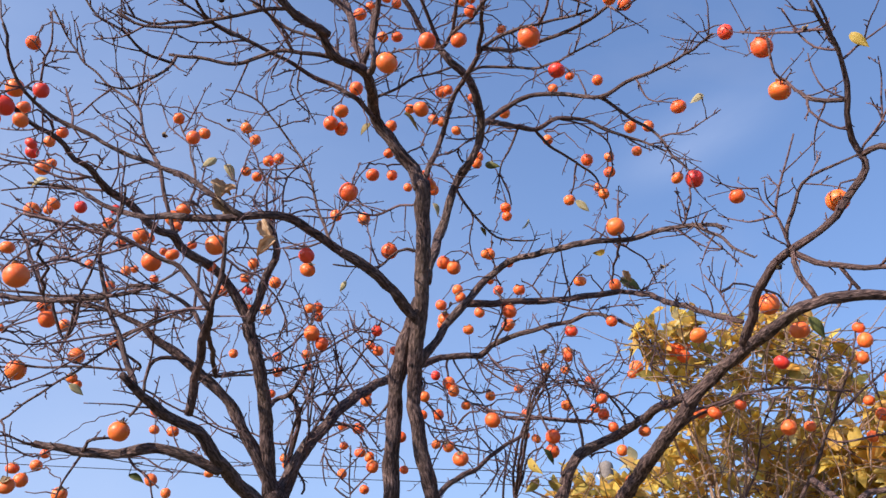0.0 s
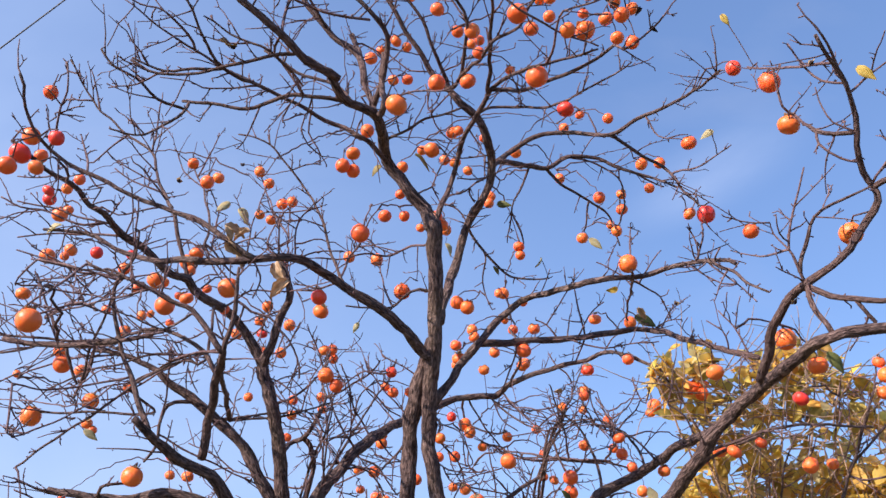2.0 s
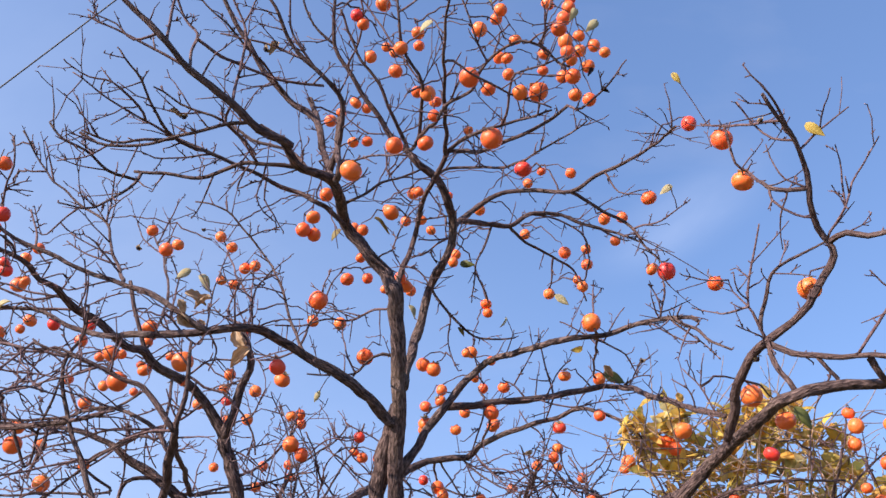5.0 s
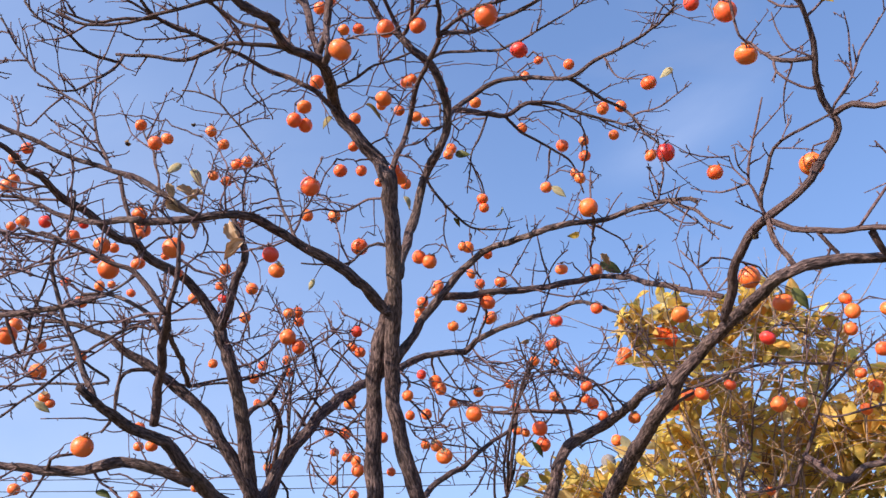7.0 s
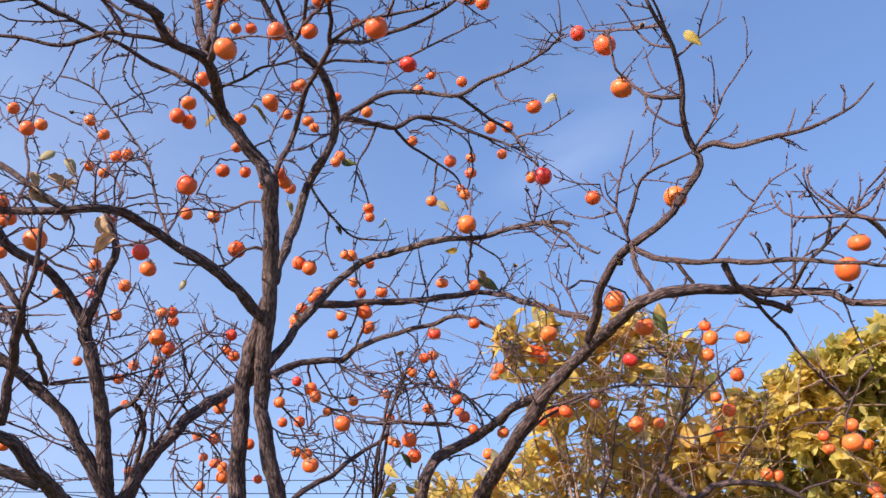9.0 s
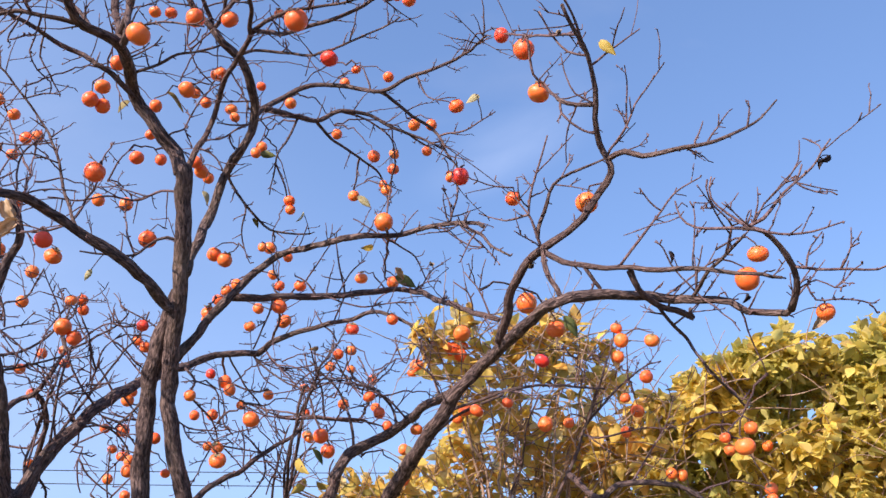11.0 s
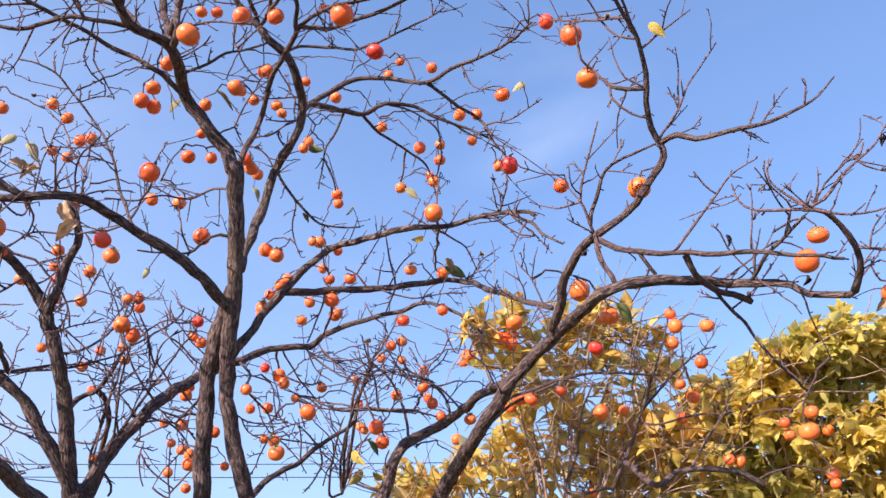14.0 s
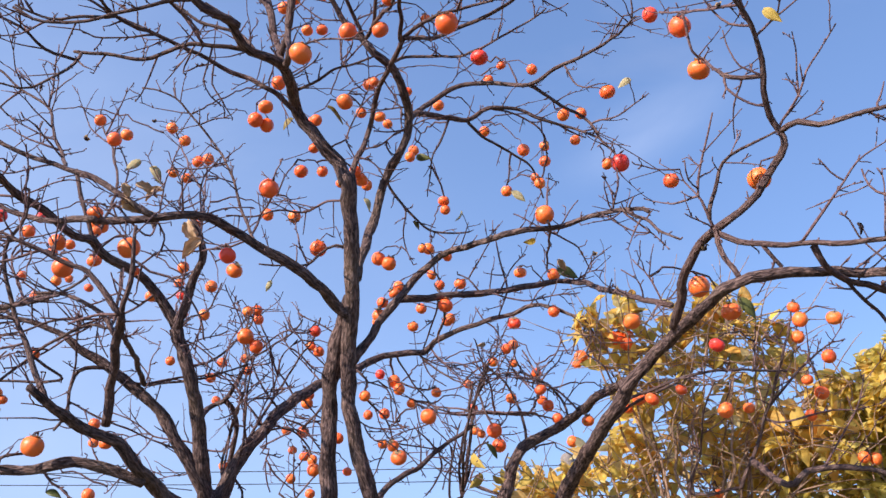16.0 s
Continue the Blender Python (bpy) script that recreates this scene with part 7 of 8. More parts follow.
persimmon(1.348, 4.760, 2.611, 0.076)
persimmon(1.261, 4.700, 2.644, 0.053)
persimmon(1.346, 4.903, 2.271, 0.064)
persimmon(1.123, 3.783, 2.152, 0.061)
persimmon(1.126, 3.594, 2.124, 0.060)
persimmon(1.423, 3.576, 2.334, 0.066, ripe=True)
persimmon(1.411, 3.557, 2.061, 0.064)
persimmon(1.641, 3.895, 2.110, 0.052)
persimmon(2.172, 4.142, 2.373, 0.069)
persimmon(2.044, 4.140, 2.264, 0.055)
persimmon(2.136, 4.210, 2.209, 0.069)
persimmon(1.987, 4.046, 2.084, 0.056)
persimmon(2.324, 4.892, 2.451, 0.051)
persimmon(2.426, 3.662, 2.049, 0.062)
persimmon(1.691, 2.514, 1.849, 0.062)
persimmon(2.437, 3.916, 2.035, 0.054)
persimmon(2.466, 3.938, 1.980, 0.055)
persimmon(2.945, 4.368, 2.039, 0.061)
persimmon(2.389, 4.422, 1.910, 0.060)
persimmon(2.450, 4.427, 1.901, 0.066)
persimmon(2.655, 3.938, 1.793, 0.065)
persimmon(1.429, 4.153, 2.246, 0.056)
persimmon(-1.995, 3.611, 3.912, 0.073)
persimmon(-1.556, 2.751, 3.172, 0.065)
persimmon(-1.363, 2.569, 3.059, 0.053, ripe=True)
persimmon(-1.594, 2.764, 3.108, 0.081, ripe=True)
persimmon(-1.338, 2.430, 2.873, 0.050)
persimmon(-2.043, 3.717, 3.613, 0.071)
persimmon(-2.474, 5.010, 4.136, 0.073)
persimmon(-2.559, 5.030, 4.081, 0.073)
persimmon(-2.248, 4.225, 3.673, 0.067, ripe=True)
persimmon(-2.337, 4.419, 3.715, 0.076, ripe=True)
persimmon(-2.226, 4.438, 3.650, 0.063)
persimmon(-2.605, 5.084, 3.917, 0.102)
persimmon(-1.648, 3.191, 2.871, 0.063)
persimmon(-2.591, 5.282, 3.748, 0.089)
persimmon(-1.979, 4.341, 3.346, 0.067, ripe=True)
persimmon(-1.801, 3.342, 2.765, 0.060)
persimmon(-1.001, 1.921, 2.200, 0.060)
persimmon(-2.265, 4.701, 2.890, 0.082)
persimmon(-1.616, 3.397, 2.477, 0.073)
persimmon(-2.462, 5.418, 2.954, 0.080)
persimmon(-1.845, 3.664, 2.318, 0.087)
persimmon(-1.417, 3.263, 2.293, 0.064)
persimmon(-1.934, 4.431, 2.427, 0.058)
persimmon(-1.908, 4.443, 2.394, 0.052)
persimmon(-1.149, 3.079, 1.984, 0.075)
persimmon(-1.962, 5.883, 2.470, 0.076)
persimmon(-1.973, 5.922, 2.350, 0.069)
persimmon(-1.414, 4.540, 2.166, 0.064)
persimmon(-1.523, 5.730, 2.047, 0.065)
persimmon(-1.736, 5.248, 1.971, 0.073)
persimmon(-1.996, 6.382, 1.961, 0.072)
persimmon(-1.757, 3.561, 1.829, 0.072)
persimmon(-2.218, 4.640, 1.927, 0.076)
persimmon(-2.222, 4.802, 2.016, 0.067)
persimmon(-2.350, 4.804, 2.001, 0.073)
persimmon(-2.587, 5.691, 2.168, 0.065)
persimmon(-1.937, 4.487, 1.848, 0.079)
persimmon(-1.689, 4.047, 3.138, 0.062)
persimmon(-1.327, 3.530, 2.883, 0.073)
persimmon(-2.315, 5.792, 3.650, 0.072)
persimmon(-1.086, 3.027, 2.599, 0.074)
persimmon(-1.280, 3.831, 2.899, 0.067)
persimmon(-1.634, 5.250, 3.447, 0.065)
persimmon(-0.980, 3.007, 2.797, 0.055)
persimmon(-1.449, 4.300, 3.260, 0.102)
persimmon(-2.681, 6.171, 3.617, 0.076)
persimmon(-1.982, 4.868, 3.054, 0.073)
persimmon(-2.062, 5.301, 3.286, 0.065)
persimmon(-2.079, 5.884, 3.412, 0.064)
persimmon(-2.341, 6.180, 3.579, 0.059)
persimmon(-1.941, 4.720, 3.480, 0.060, ripe=True)
persimmon(-0.096, 3.019, 4.283, 0.070)
persimmon(-0.218, 3.053, 4.256, 0.056, ripe=True)
persimmon(-0.191, 3.071, 4.220, 0.056)
persimmon(0.044, 3.852, 4.796, 0.076)
persimmon(0.041, 4.242, 5.017, 0.069)
persimmon(-0.170, 4.453, 5.187, 0.065)
persimmon(-0.018, 2.889, 3.932, 0.061)
persimmon(-0.128, 4.686, 5.325, 0.076)
persimmon(-0.275, 4.482, 5.138, 0.080)
persimmon(-0.081, 3.708, 4.433, 0.077)
persimmon(0.024, 4.002, 4.506, 0.070)
persimmon(0.084, 3.030, 3.800, 0.067)
persimmon(-0.319, 3.972, 4.429, 0.069)
persimmon(-0.259, 3.990, 4.401, 0.056)
persimmon(-0.389, 3.890, 4.311, 0.055)
persimmon(-0.441, 3.870, 4.250, 0.069)
persimmon(0.234, 2.515, 3.494, 0.073)
persimmon(0.346, 3.324, 4.370, 0.074)
persimmon(0.508, 3.794, 4.884, 0.076)
persimmon(0.499, 3.979, 4.977, 0.073)
persimmon(0.742, 3.619, 4.762, 0.073)
persimmon(0.605, 4.034, 4.865, 0.073)
persimmon(0.526, 4.273, 4.925, 0.076)
persimmon(0.499, 3.611, 4.409, 0.064)
persimmon(0.579, 4.312, 4.826, 0.076)
persimmon(0.374, 3.421, 4.088, 0.071)
persimmon(0.412, 2.548, 3.443, 0.057)
persimmon(0.497, 2.674, 3.531, 0.078)
persimmon(0.850, 4.678, 5.116, 0.075)
persimmon(0.689, 3.601, 4.417, 0.064)
persimmon(1.060, 4.518, 5.565, 0.069, ripe=True)
persimmon(0.885, 3.779, 4.868, 0.076)
persimmon(0.798, 3.515, 4.575, 0.076)
persimmon(0.774, 3.438, 4.366, 0.073)
persimmon(0.974, 4.023, 4.863, 0.073)
persimmon(0.783, 3.457, 4.317, 0.073)
persimmon(0.903, 3.733, 4.532, 0.073)
persimmon(0.889, 3.907, 4.609, 0.070)
persimmon(1.057, 4.042, 4.805, 0.073)
persimmon(1.076, 3.892, 4.638, 0.063)
persimmon(0.934, 3.721, 4.421, 0.071)
persimmon(0.600, 2.512, 3.477, 0.057)
persimmon(0.811, 3.799, 4.419, 0.079)
persimmon(0.871, 3.842, 4.328, 0.073)
persimmon(0.880, 3.560, 4.099, 0.068)
persimmon(1.769, 2.132, 2.175, 0.051)
persimmon(-0.240, 3.519, 3.414, 0.052)
persimmon(0.020, 3.583, 3.635, 0.048)
persimmon(0.066, 4.130, 3.700, 0.054)
persimmon(-0.246, 3.487, 3.260, 0.048)
persimmon(-2.102, 4.236, 3.287, 0.048)
persimmon(-1.202, 3.609, 2.955, 0.050)
persimmon(-1.388, 3.810, 2.974, 0.048)
persimmon(-1.061, 3.726, 2.804, 0.051)
persimmon(-2.694, 5.073, 2.854, 0.048)
persimmon(-0.191, 4.199, 3.401, 0.048)
persimmon(0.225, 4.468, 3.119, 0.047)
persimmon(0.364, 4.564, 3.099, 0.051)
persimmon(0.077, 3.824, 2.687, 0.052)
persimmon(0.006, 3.849, 2.594, 0.067)
persimmon(-0.007, 3.945, 2.589, 0.048)
persimmon(-1.461, 3.729, 2.450, 0.050)
persimmon(-0.827, 4.227, 2.417, 0.050)
persimmon(-0.848, 4.669, 2.043, 0.048)
persimmon(-0.838, 4.689, 2.013, 0.048)
persimmon(-0.263, 4.483, 2.582, 0.048)
persimmon(-0.471, 5.258, 1.918, 0.059)
persimmon(-0.212, 4.690, 1.984, 0.048)
persimmon(-0.193, 3.942, 2.067, 0.048)
persimmon(0.585, 3.996, 2.446, 0.048)
persimmon(0.516, 5.428, 2.390, 0.061)
persimmon(0.502, 4.757, 2.154, 0.055)
persimmon(1.878, 3.804, 2.402, 0.060)
persimmon(0.995, 4.712, 1.929, 0.067)
persimmon(2.415, 3.557, 1.734, 0.049)
persimmon(1.692, 4.605, 1.779, 0.048)
persimmon(0.544, 2.371, 3.574, 0.055)
persimmon(0.124, 3.348, 3.978, 0.048)
persimmon(0.105, 2.889, 3.592, 0.049)
persimmon(0.264, 3.406, 3.851, 0.048)
persimmon(-0.098, 3.966, 3.363, 0.059)
persimmon(-0.073, 4.023, 3.338, 0.070)
persimmon(-0.831, 5.087, 2.691, 0.056)
persimmon(-0.821, 5.109, 2.621, 0.062)
persimmon(-0.131, 5.347, 2.367, 0.059)
persimmon(-1.534, 2.596, 2.971, 0.066)
pecked_persimmon(1.491, 4.040, 3.283, 0.081, 3)
pecked_persimmon(0.448, 4.914, 3.044, 0.072, 4)
pecked_persimmon(0.164, 5.634, 2.977, 0.074, 5)
pecked_persimmon(0.874, 6.146, 2.802, 0.065, 6)

dry_calyx(1.118, 2.287, 3.116, 0.028, 1)
dry_calyx(0.931, 3.491, 2.728, 0.03, 2)
dry_calyx(1.114, 2.709, 2.473, 0.03, 3)
dry_calyx(-1.227, 4.385, 3.894, 0.034, 4)
dry_calyx(-1.533, 4.235, 3.726, 0.045, 5)
dry_calyx(-0.561, 2.811, 3.894, 0.045, 6)
dry_calyx(-0.781, 2.564, 3.414, 0.04, 7)
dry_calyx(0.084, 2.21, 3.696, 0.03, 8)


# ---- leaves still on the trees ----
def leaf_mesh(fold, curl, seed):
    """A folded, curled blade, one long and with thickness, along x from its stalk."""
    r = random.Random(seed)
    verts, faces = [], []
    n = 7
    ph = r.random() * 6
    for s in (0, 1):
        for j in range(n):
            t = j / (n - 1)
            half = 0.2 * math.sin(math.pi * (0.06 + 0.94 * t) ** 0.85) + 0.006
            for k in (-1, 0, 1):
                z = -curl * t * t * 0.5 + abs(k) * half * fold + 0.025 * math.sin(5 * t + ph + k) - 0.006 * s
                verts.append((t, half * k, z))
    m = n * 3
    for j in range(n - 1):
        for k in range(2):
            p = j * 3 + k
            faces.append((p, p + 1, p + 4, p + 3))
            faces.append((p + m, p + m + 3, p + m + 4, p + m + 1))
    for j in range(n - 1):
        for k in (0, 2):
            p = j * 3 + k
            faces.append((p, p + 3, p + 3 + m, p + m) if k == 0 else (p, p + m, p + m + 3, p + 3))
    return verts, faces


def crumpled_leaf_mesh(seed):
    """A dead leaf rolled and creased along its veins, with a ragged rim and thickness."""
    r = random.Random(seed)
    ph, roll = r.random() * 40, r.uniform(1.2, 2.4)
    n, m = 13, 9
    verts, faces = [], []
    for s in (0, 1):
        for j in range(n):
            t = j / (n - 1)
            half = (0.23 * math.sin(math.pi * (0.05 + 0.93 * t) ** 0.8) + 0.01) * (1 + 0.3 * noise.noise((t * 7 + ph, 0, 0)))
            for k in range(m):
                v = 2 * k / (m - 1) - 1
                bend = v * roll
                ridge = 0.03 * math.cos(v * 9 + 4 * t) + 0.07 * noise.noise((t * 4 + ph, v * 2.5, 3.0))
                verts.append((t + 0.05 * noise.noise((v * 3 + ph, t * 5, 1.0)), half * math.sin(bend) / 1.1, half * (1 - math.cos(bend)) * 0.8 + ridge - 0.25 * t * t - 0.008 * s))
    o = n * m
    for j in range(n - 1):
        for k in range(m - 1):
            p = j * m + k
            faces.append((p, p + 1, p + m + 1, p + m))
            faces.append((p + o, p + o + m, p + o + m + 1, p + o + 1))
    rim = [*range(0, m), *range(2 * m - 1, n * m, m), *range(n * m - 2, (n - 1) * m - 1, -1), *range((n - 2) * m, 0, -m)]
    for u, v in zip(rim, rim[1:] + rim[:1]):
        faces.append((u, u + o, v + o, v))
    return verts, faces


leaf_rng = random.Random(21)
LEAF_LABELS = {"pale": "pale yellow persimmon leaf clinging to a twig", "yellow": "yellow autumn persimmon leaf on a twig", "olive": "olive-brown persimmon leaf hanging on a twig",
               "green": "dark green persimmon leaf on a twig", "brown": "curled dry brown leaf caught in branches", "dark": "withered black leaf on a twig tip"}


def tree_leaf(kind, x, y, z, length):
    r = leaf_rng
    curl = {"brown": 0.7, "dark": 1.1}.get(kind, 0.25)
    fold, bend, seed = r.uniform(0.25, 0.9), curl * r.uniform(0.6, 1.3), r.random()
    verts, faces = crumpled_leaf_mesh(seed) if kind in ("brown", "dark") else leaf_mesh(fold, bend, seed)
    ob = mesh_object("leaf", verts, faces, M_LEAF[kind])
    length *= {"brown": 0.85, "dark": 0.75}.get(kind, 1.0)
    fall = r.uniform(0.3, 1.2)
    ob.matrix_world = Matrix.LocRotScale((x, y, z), Euler((1.57 + r.gauss(0, 0.45), fall if r.random() < 0.5 else math.pi - fall, r.gauss(0, 0.35))), (length * 1.25, length * 1.4, length * 1.4))
    ob.matrix_world = Matrix.Translation(Vector((x, y, z)) - ob.matrix_world @ Vector((0.5, 0, -0.05))) @ ob.matrix_world
    tagged(ob, LEAF_LABELS[kind], "leaf", "last leaves on the bare trees")
    base = np.array(ob.matrix_world @ Vector((0, 0, 0)))
    goal = WOOD[np.linalg.norm(WOOD - base, axis=1).argmin()]
    inv = ob.matrix_world.inverted()
    sv, sf = [], []
    tube(np.array([inv @ Vector(p) for p in spline((base, (base + goal) / 2 + np.array([0, 0, 0.01]), goal), 0.02)]), [0.0016 / (length * 1.25)] * len(spline((base, (base + goal) / 2 + np.array([0, 0, 0.01]), goal), 0.02)), 4, sv, sf)
    mesh_object("leaf_stalk", sv, sf, M_TWIG, ob)


tree_leaf("pale", -1.24, 4.13, 3.51, 0.078)
tree_leaf("brown", -1.18, 4.19, 3.40, 0.112)
tree_leaf("brown", -1.15, 4.20, 3.38, 0.095)
tree_leaf("brown", -0.78, 2.79, 2.73, 0.070)
tree_leaf("brown", -1.09, 4.01, 3.16, 0.083)
tree_leaf("brown", -0.79, 2.76, 2.77, 0.054)
tree_leaf("pale", -1.16, 4.26, 3.51, 0.091)
tree_leaf("brown", -0.83, 3.81, 3.01, 0.126)
tree_leaf("brown", -0.83, 3.77, 2.92, 0.109)
tree_leaf("olive", -0.34, 3.35, 3.31, 0.051)
tree_leaf("olive", -0.14, 3.34, 3.34, 0.080)
tree_leaf("green", 0.24, 3.83, 3.36, 0.065)
tree_leaf("pale", 0.39, 3.85, 3.06, 0.053)
tree_leaf("olive", 0.19, 3.88, 3.03, 0.045)
tree_leaf("pale", 0.75, 4.31, 3.34, 0.073)
tree_leaf("yellow", 0.64, 3.36, 2.75, 0.051)
tree_leaf("pale", -0.04, 3.87, 3.14, 0.058)
tree_leaf("pale", -0.41, 3.35, 2.60, 0.039)
tree_leaf("pale", 1.13, 3.41, 3.49, 0.056)
tree_leaf("yellow", 1.27, 2.27, 3.06, 0.056)
tree_leaf("green", 0.92, 4.05, 2.82, 0.094)
tree_leaf("brown", 0.84, 3.76, 2.77, 0.062)
tree_leaf("brown", 0.48, 4.12, 2.50, 0.043)
tree_leaf("green", 1.41, 3.16, 2.38, 0.078)
tree_leaf("dark", 1.41, 2.30, 2.38, 0.039)
tree_leaf("dark", 1.66, 2.34, 2.27, 0.037)
tree_leaf("yellow", 0.45, 4.31, 1.97, 0.086)
tree_leaf("yellow", 0.55, 4.36, 1.89, 0.076)
tree_leaf("yellow", 0.66, 4.35, 1.86, 0.082)
tree_leaf("green", 0.52, 4.36, 2.02, 0.071)
tree_leaf("yellow", 0.43, 4.35, 1.88, 0.081)
tree_leaf("dark", 1.68, 1.90, 2.53, 0.039)
tree_leaf("dark", 1.67, 1.91, 2.52, 0.030)
tree_leaf("brown", 1.93, 2.37, 2.22, 0.078)
tree_leaf("pale", -0.09, 2.77, 4.15, 0.043)
tree_leaf("pale", 0.09, 2.60, 3.80, 0.057)
tree_leaf("pale", 0.33, 2.55, 3.88, 0.043)
tree_leaf("pale", 0.64, 2.57, 3.80, 0.052)
tree_leaf("pale", 0.71, 2.59, 3.76, 0.061)
tree_leaf("dark", 0.01, 2.74, 4.19, 0.043)
tree_leaf("dark", 0.71, 2.52, 3.42, 0.032)
tree_leaf("dark", 0.70, 2.67, 3.61, 0.039)
tree_leaf("brown", -0.53, 2.81, 3.90, 0.060)
tree_leaf("brown", -0.81, 2.56, 3.43, 0.040)
tree_leaf("yellow", 1.02, 2.68, 3.57, 0.043)
tree_leaf("pale", -1.51, 2.94, 2.88, 0.051)
tree_leaf("pale", -1.54, 3.59, 2.22, 0.057)
tree_leaf("green", -1.11, 3.20, 1.83, 0.049)


# ---- leafy trees behind ----
def leafy_tree(name, x, y, label, mat, clumps, count, size, seed, depth, bare, tangle=0, thick=9.0):
    r = random.Random(seed)
    root = tree(name, x, y, label)
    base = np.array((x, y, 0.0))
    tv, tf = [], []
    trunk = spline(((0, 0, -0.05), (0.04, 0.02, 0.6), (-0.02, 0.05, 1.2)), 0.08)
    grain = []
    tube(trunk, np.linspace(0.09, 0.06, len(trunk)), 12, tv, tf, 0.2, r, grain)
    mesh_object("trunk", tv, tf, M_BARK, root, grain=grain)
    bv, bf, sv_, sf_, lv, lf = [], [], [], [], [], []
    shapes = [leaf_mesh(f, c, s) for f, c, s in ((0.35, 0.2, 1), (0.7, 0.35, 2), (0.15, 0.5, 3), (0.5, 0.05, 4))]
    simple = []
    for sv, sf in shapes:
        half = len(sv) // 2
        simple.append((np.array(sv[:half]), [q for q in sf if max(q) < half]))
    meshes = []
    for sv, sf in shapes:
        me = bpy.data.meshes.new("leaf")
        me.from_pydata(sv, [], sf)
        me.materials.append(mat)
        me.polygons.foreach_set("use_smooth", [True] * len(me.polygons))
        meshes.append(me)
    weights = [c[3] ** 2 for c in clumps]
    near = 0
    shoots = []
    deep = [(cx + r.uniform(-0.1, 0.1), cy + depth, cz - r.uniform(0.02, 0.12), cr) for cx, cy, cz, cr in clumps if cz < thick] if depth else []
    for c in [*clumps, *deep]:
        centre = np.array(c[:3]) - base
        mid = (trunk[-1] + centre) / 2 + np.array([r.uniform(-0.1, 0.1), r.uniform(-0.1, 0.1), -0.1])
        line = spline((trunk[-1] if r.random() < 0.6 else trunk[len(trunk) * 2 // 3], mid, centre), 0.07)
        line = line + np.array([[0.05 * noise.noise((p_[0] * 5 + c[0] * 9, p_[1] * 5 + k_ * 7, p_[2] * 5)) for k_ in range(3)] for p_ in line]) * np.sin(np.linspace(0, math.pi, len(line)))[:, None]
        tube(line, np.linspace(0.013, 0.004, len(line)), 6, bv, bf, 0.2, r)
        for _ in range(int(bare * c[3] / 0.15)):
            way = np.array([r.gauss(0, 1), r.gauss(0, 1), r.gauss(0.4, 0.9)])
            way /= np.linalg.norm(way)
            line = twig_line(centre + way * c[3] * 0.15, way, c[3] * r.uniform(0.7, 1.25), 0.0, r)
            tube(line, np.linspace(0.004, 0.0015, len(line)), 4, sv_, sf_)
            shoots.append((line, c[3]))
    for _ in range(tangle):
        c = r.choice(clumps)
        start = np.array(c[:3]) - base + np.array([r.uniform(-0.2, 0.2), r.uniform(-0.28, -0.1), r.uniform(-0.3, 0.0)])
        way = np.array([r.gauss(0, 1), r.gauss(-0.1, 0.35), r.gauss(0.45, 0.55)])
        line = twig_line(start, way, r.uniform(0.25, 0.6), 0.05, r, 0.12)
        tube(line, np.linspace(r.uniform(0.003, 0.0055), 0.0016, len(line)), 4, sv_, sf_)
    made = 0
    while made < count:
        line, rad = r.choice(shoots)
        k = r.randrange(1, len(line))
        d = line[k] - line[k - 1]
        d = d / np.linalg.norm(d)
        way = d * r.uniform(0.2, 0.9) + np.array([r.gauss(0, 0.6), r.gauss(0, 0.6), r.gauss(-0.05, 0.5)])
        q = Vector(way).to_track_quat("X", "Z").to_matrix().to_4x4() @ Matrix.Rotation(r.gauss(0, 0.7), 4, "X")
        s = size * r.uniform(0.6, 1.25)
        m = Matrix.Translation(Vector(line[k])) @ q @ Matrix.Diagonal((s, s * 1.4, s * 1.2, 1))
        made += 1
        if near < 150 and k == len(line) - 1 and line[k][1] + base[1] < clumps[0][1] + 0.1:
            ob = new("leaf", r.choice(meshes))
            ob.parent = root
            ob.matrix_local = m
            near += 1
            continue
        sv, sf = r.choice(simple)
        o = len(lv)
        mm = np.array(m)
        lv.extend(map(tuple, sv @ mm[:3, :3].T + mm[:3, 3]))
        lf.extend([tuple(i + o for i in q_) for q_ in sf])
    mesh_object("bough_frame", bv, bf, M_SHOOT, root)
    tagged(mesh_object("shoot", sv_, sf_, M_SHOOT, root), "many dry pale brown shoots", kind="stuff")
    tagged(mesh_object("crown", lv, lf, mat, root), "dense mass of yellow-green leaves", kind="stuff")
    return root


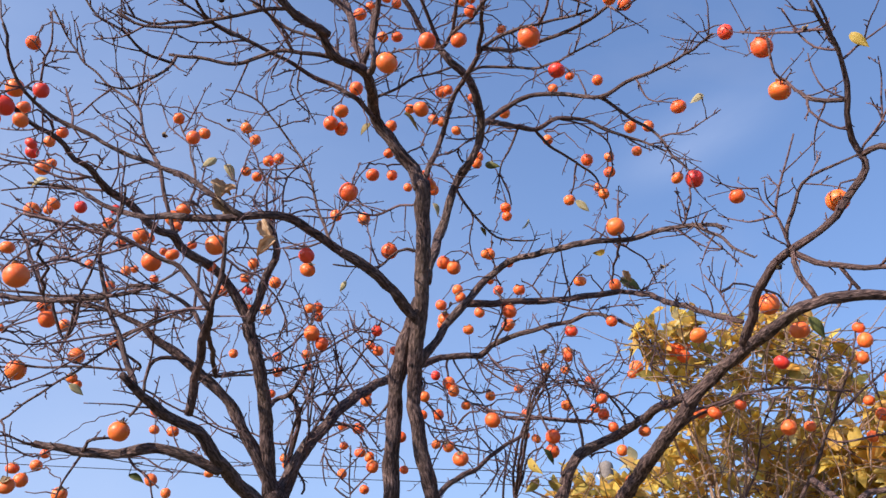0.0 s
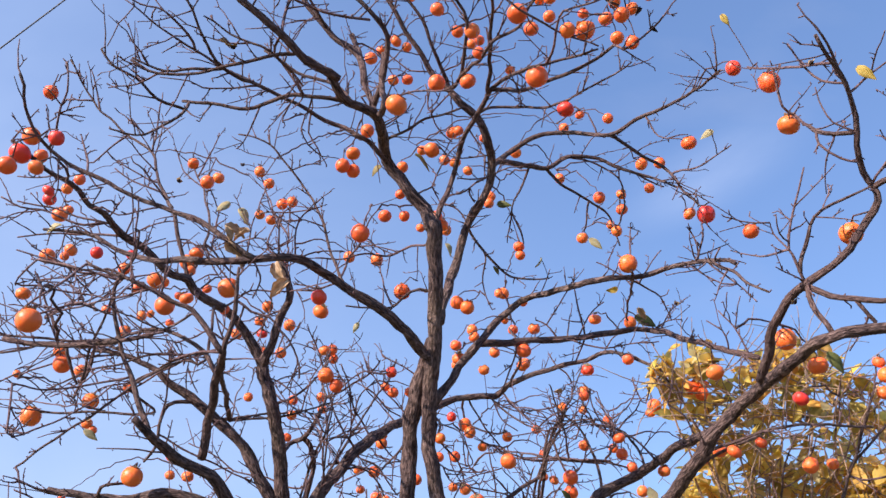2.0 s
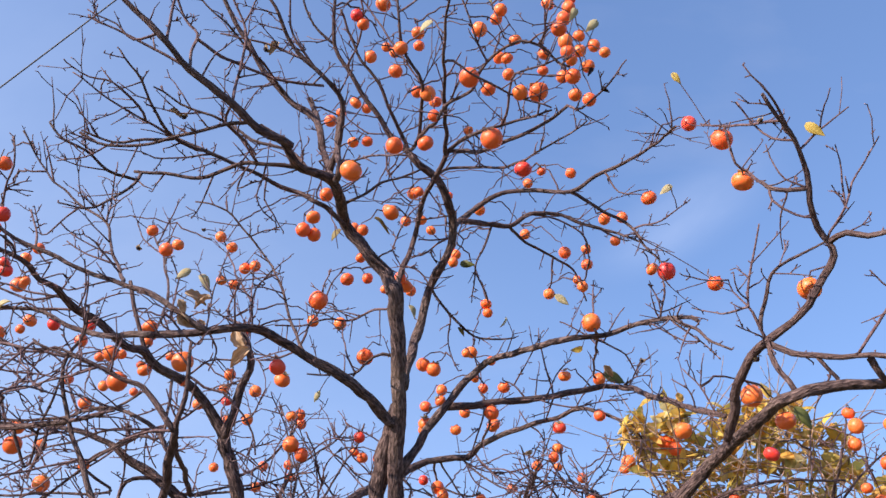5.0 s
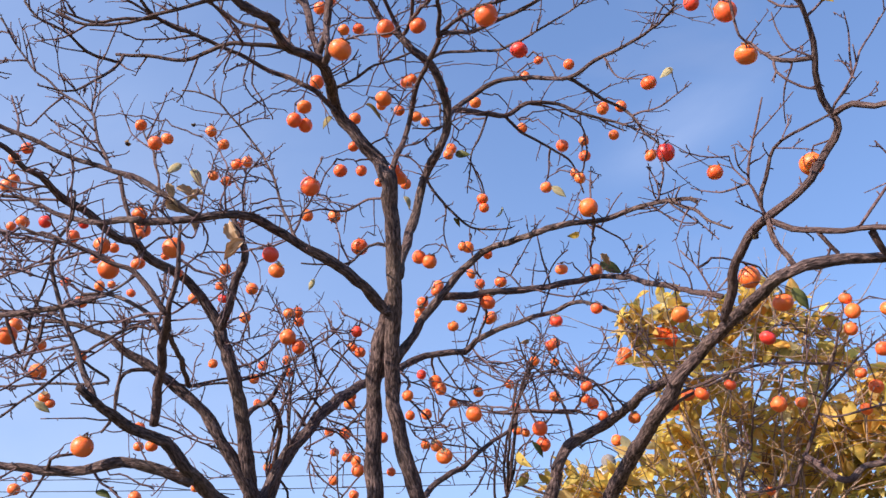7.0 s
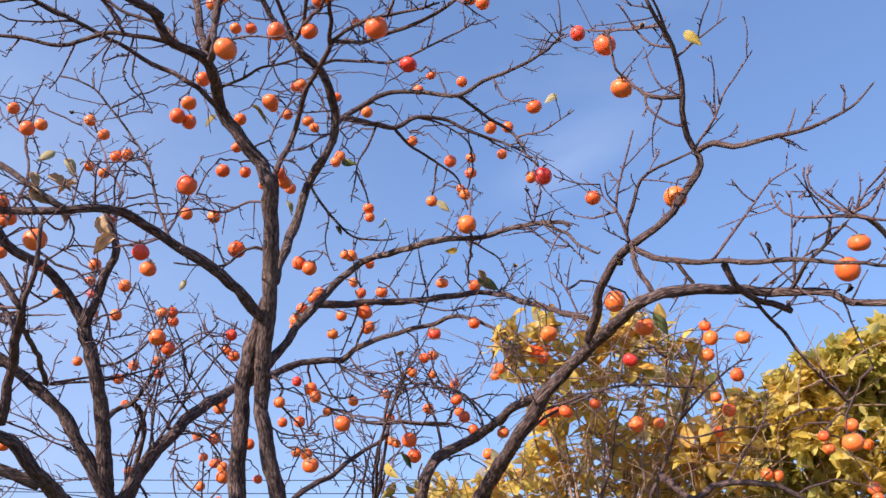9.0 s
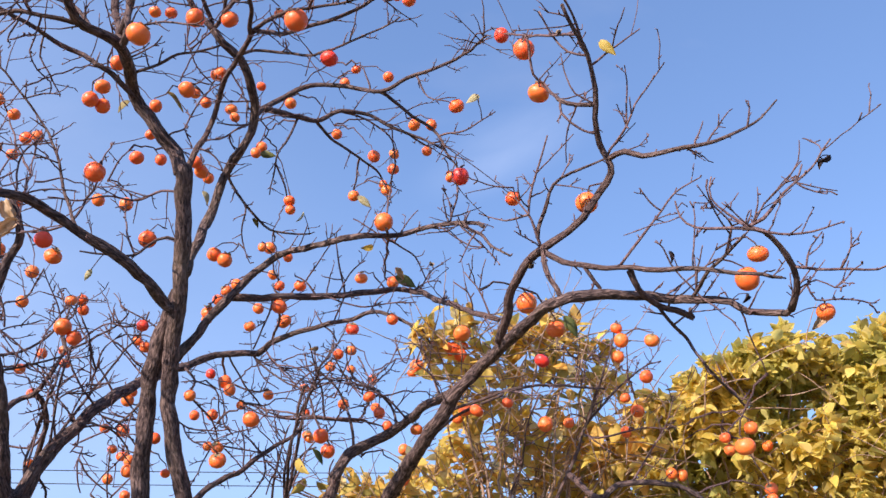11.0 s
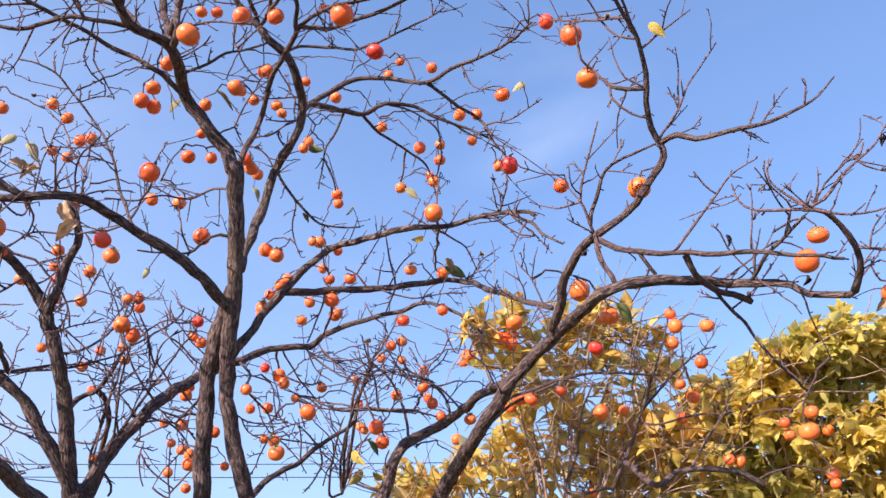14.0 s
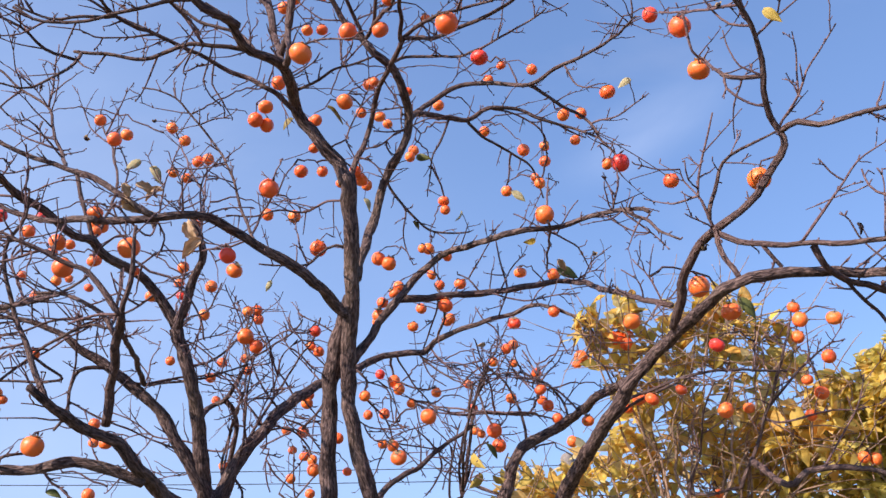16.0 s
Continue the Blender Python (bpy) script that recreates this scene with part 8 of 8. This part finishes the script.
leafy_tree("leafy_tree", 1.75, 5.05, "small broad-leaved tree with sparse yellowing autumn leaves", M_CROWN[0], [(1.13, 4.82, 2.69, 0.09), (2.28, 4.68, 2.26, 0.13), (2.38, 4.74, 2.05, 0.17), (2.18, 4.88, 2.04, 0.18), (0.86, 5.35, 1.88, 0.12), (0.72, 5.3, 1.86, 0.11), (1.08, 5.2, 1.88, 0.14), (1.21, 4.80, 2.72, 0.12), (1.35, 4.77, 2.73, 0.13), (1.51, 4.80, 2.60, 0.18), (1.74, 4.75, 2.66, 0.15), (1.83, 4.69, 2.77, 0.10), (1.96, 4.71, 2.68, 0.15), (2.09, 4.73, 2.58, 0.15), (1.38, 4.96, 2.51, 0.18), (1.67, 4.94, 2.43, 0.20), (1.97, 4.90, 2.45, 0.20), (2.20, 4.87, 2.45, 0.15), (1.51, 5.05, 2.19, 0.20), (1.78, 5.03, 2.15, 0.23), (2.07, 4.97, 2.20, 0.21), (2.30, 4.97, 2.13, 0.20), (1.25, 5.16, 1.98, 0.15), (1.52, 5.14, 1.94, 0.23), (1.88, 5.21, 1.91, 0.27), (2.21, 5.17, 1.90, 0.27), (2.48, 5.12, 1.95, 0.20)], 2000, 0.108, 4, 0.3, 14, tangle=200, thick=2.1)
leafy_tree("leafy_tree", 3.3, 4.75, "dense bushy tree with glossy yellow-green leaves", M_CROWN[1], [(2.86, 4.45, 2.41, 0.09), (2.93, 4.40, 2.49, 0.13), (3.15, 4.35, 2.47, 0.16), (3.41, 4.41, 2.44, 0.18), (3.63, 4.34, 2.50, 0.16), (3.85, 4.25, 2.59, 0.18), (4.15, 4.28, 2.60, 0.22), (2.71, 4.54, 2.32, 0.14), (2.87, 4.47, 2.38, 0.19), (3.06, 4.39, 2.50, 0.15), (3.60, 4.33, 2.26, 0.24), (3.78, 4.25, 2.36, 0.26), (4.18, 4.26, 2.37, 0.30), (2.64, 4.63, 2.11, 0.15), (2.83, 4.58, 2.11, 0.23), (3.08, 4.42, 2.06, 0.25), (3.30, 4.28, 2.01, 0.25), (3.60, 4.20, 2.01, 0.28), (3.98, 4.22, 2.01, 0.28), (2.50, 4.76, 1.84, 0.23), (2.81, 4.69, 1.80, 0.26), (3.07, 4.53, 1.76, 0.25), (3.31, 4.37, 1.72, 0.26), (3.64, 4.29, 1.71, 0.28)], 13500, 0.084, 9, 0.35, 13, tangle=30)


# ---- overhead cables ----
def cable(p, q, sag, radius, label):
    p, q = np.array(p), np.array(q)
    line = np.array([p + (q - p) * t - np.array([0, 0, sag * 4 * t * (1 - t)]) for t in np.linspace(0, 1, 40)])
    verts, faces = [], []
    tube(line, [radius] * len(line), 6, verts, faces)
    tagged(mesh_object("cable", verts, faces, M_WIRE), label, "cable", "overhead cables")


cable((-8.41, 8.74, 5.02), (-0.80, 6.22, 9.35), 0.05, 0.008, "thin dark overhead cable against the sky")
cable((-9.76, 8.71, 4.99), (-2.15, 6.19, 9.32), 0.05, 0.008, "thin dark overhead cable against the sky")
cable((-9.79, 9.86, 3.63), (-2.41, 10.33, 2.33), 0.05, 0.006, "thin dark overhead cable behind the trees")
CLAMP = ((2.585, 14.87, 2.765), (2.585, 14.9, 2.545))


def utility_pole(x, y, top):
    """A grey pole with a rounded head; clamps and insulators where the cables end."""
    ob = new("utility_pole")
    ob.location = (x, y, 0)
    tagged(ob, "weathered grey utility pole with dark cable clamps", "utility pole")
    verts, faces = [], []
    heights = [-0.1, *np.linspace(0.3, top - 0.1, 12), top - 0.05, top - 0.015, top]
    wide = [0.135, *np.linspace(0.134, 0.12, 12), 0.108, 0.07, 0.02]
    tube(np.array([(0, 0, h) for h in heights]), wide, 18, verts, faces, 0.05, random.Random(3))
    mesh_object("post", verts, faces, M_POLE, ob)
    for q in CLAMP:
        verts, faces = [], []
        p = np.array(q) - np.array((x, y, 0))
        tube(spline((p + np.array((0.2, 0.02, 0)), p + np.array((0.06, 0, 0.02)), p), 0.02), [0.022] * len(spline((p + np.array((0.2, 0.02, 0)), p + np.array((0.06, 0, 0.02)), p), 0.02)), 8, verts, faces)
        mesh_object("clamp", verts, faces, M_WIRE, ob)
        verts, faces = [], []
        line = np.array([p + np.array((-0.02 + 0.13 * t, -0.02, -0.03 - 0.2 * t)) for t in np.linspace(0, 1, 13)])
        tube(line, [0.024 if k % 2 else 0.015 for k in range(13)], 10, verts, faces)
        tagged(mesh_object("insulator", verts, faces, M_PORCELAIN, ob), "white ribbed porcelain insulator")


utility_pole(2.73, 14.9, 2.97)
cable((-10.95, 14.42, 3.25), CLAMP[0], 0.06, 0.007, "thin dark overhead cable behind the trees")
cable((-10.96, 14.48, 3.09), CLAMP[1], 0.06, 0.007, "thin dark overhead cable behind the trees")
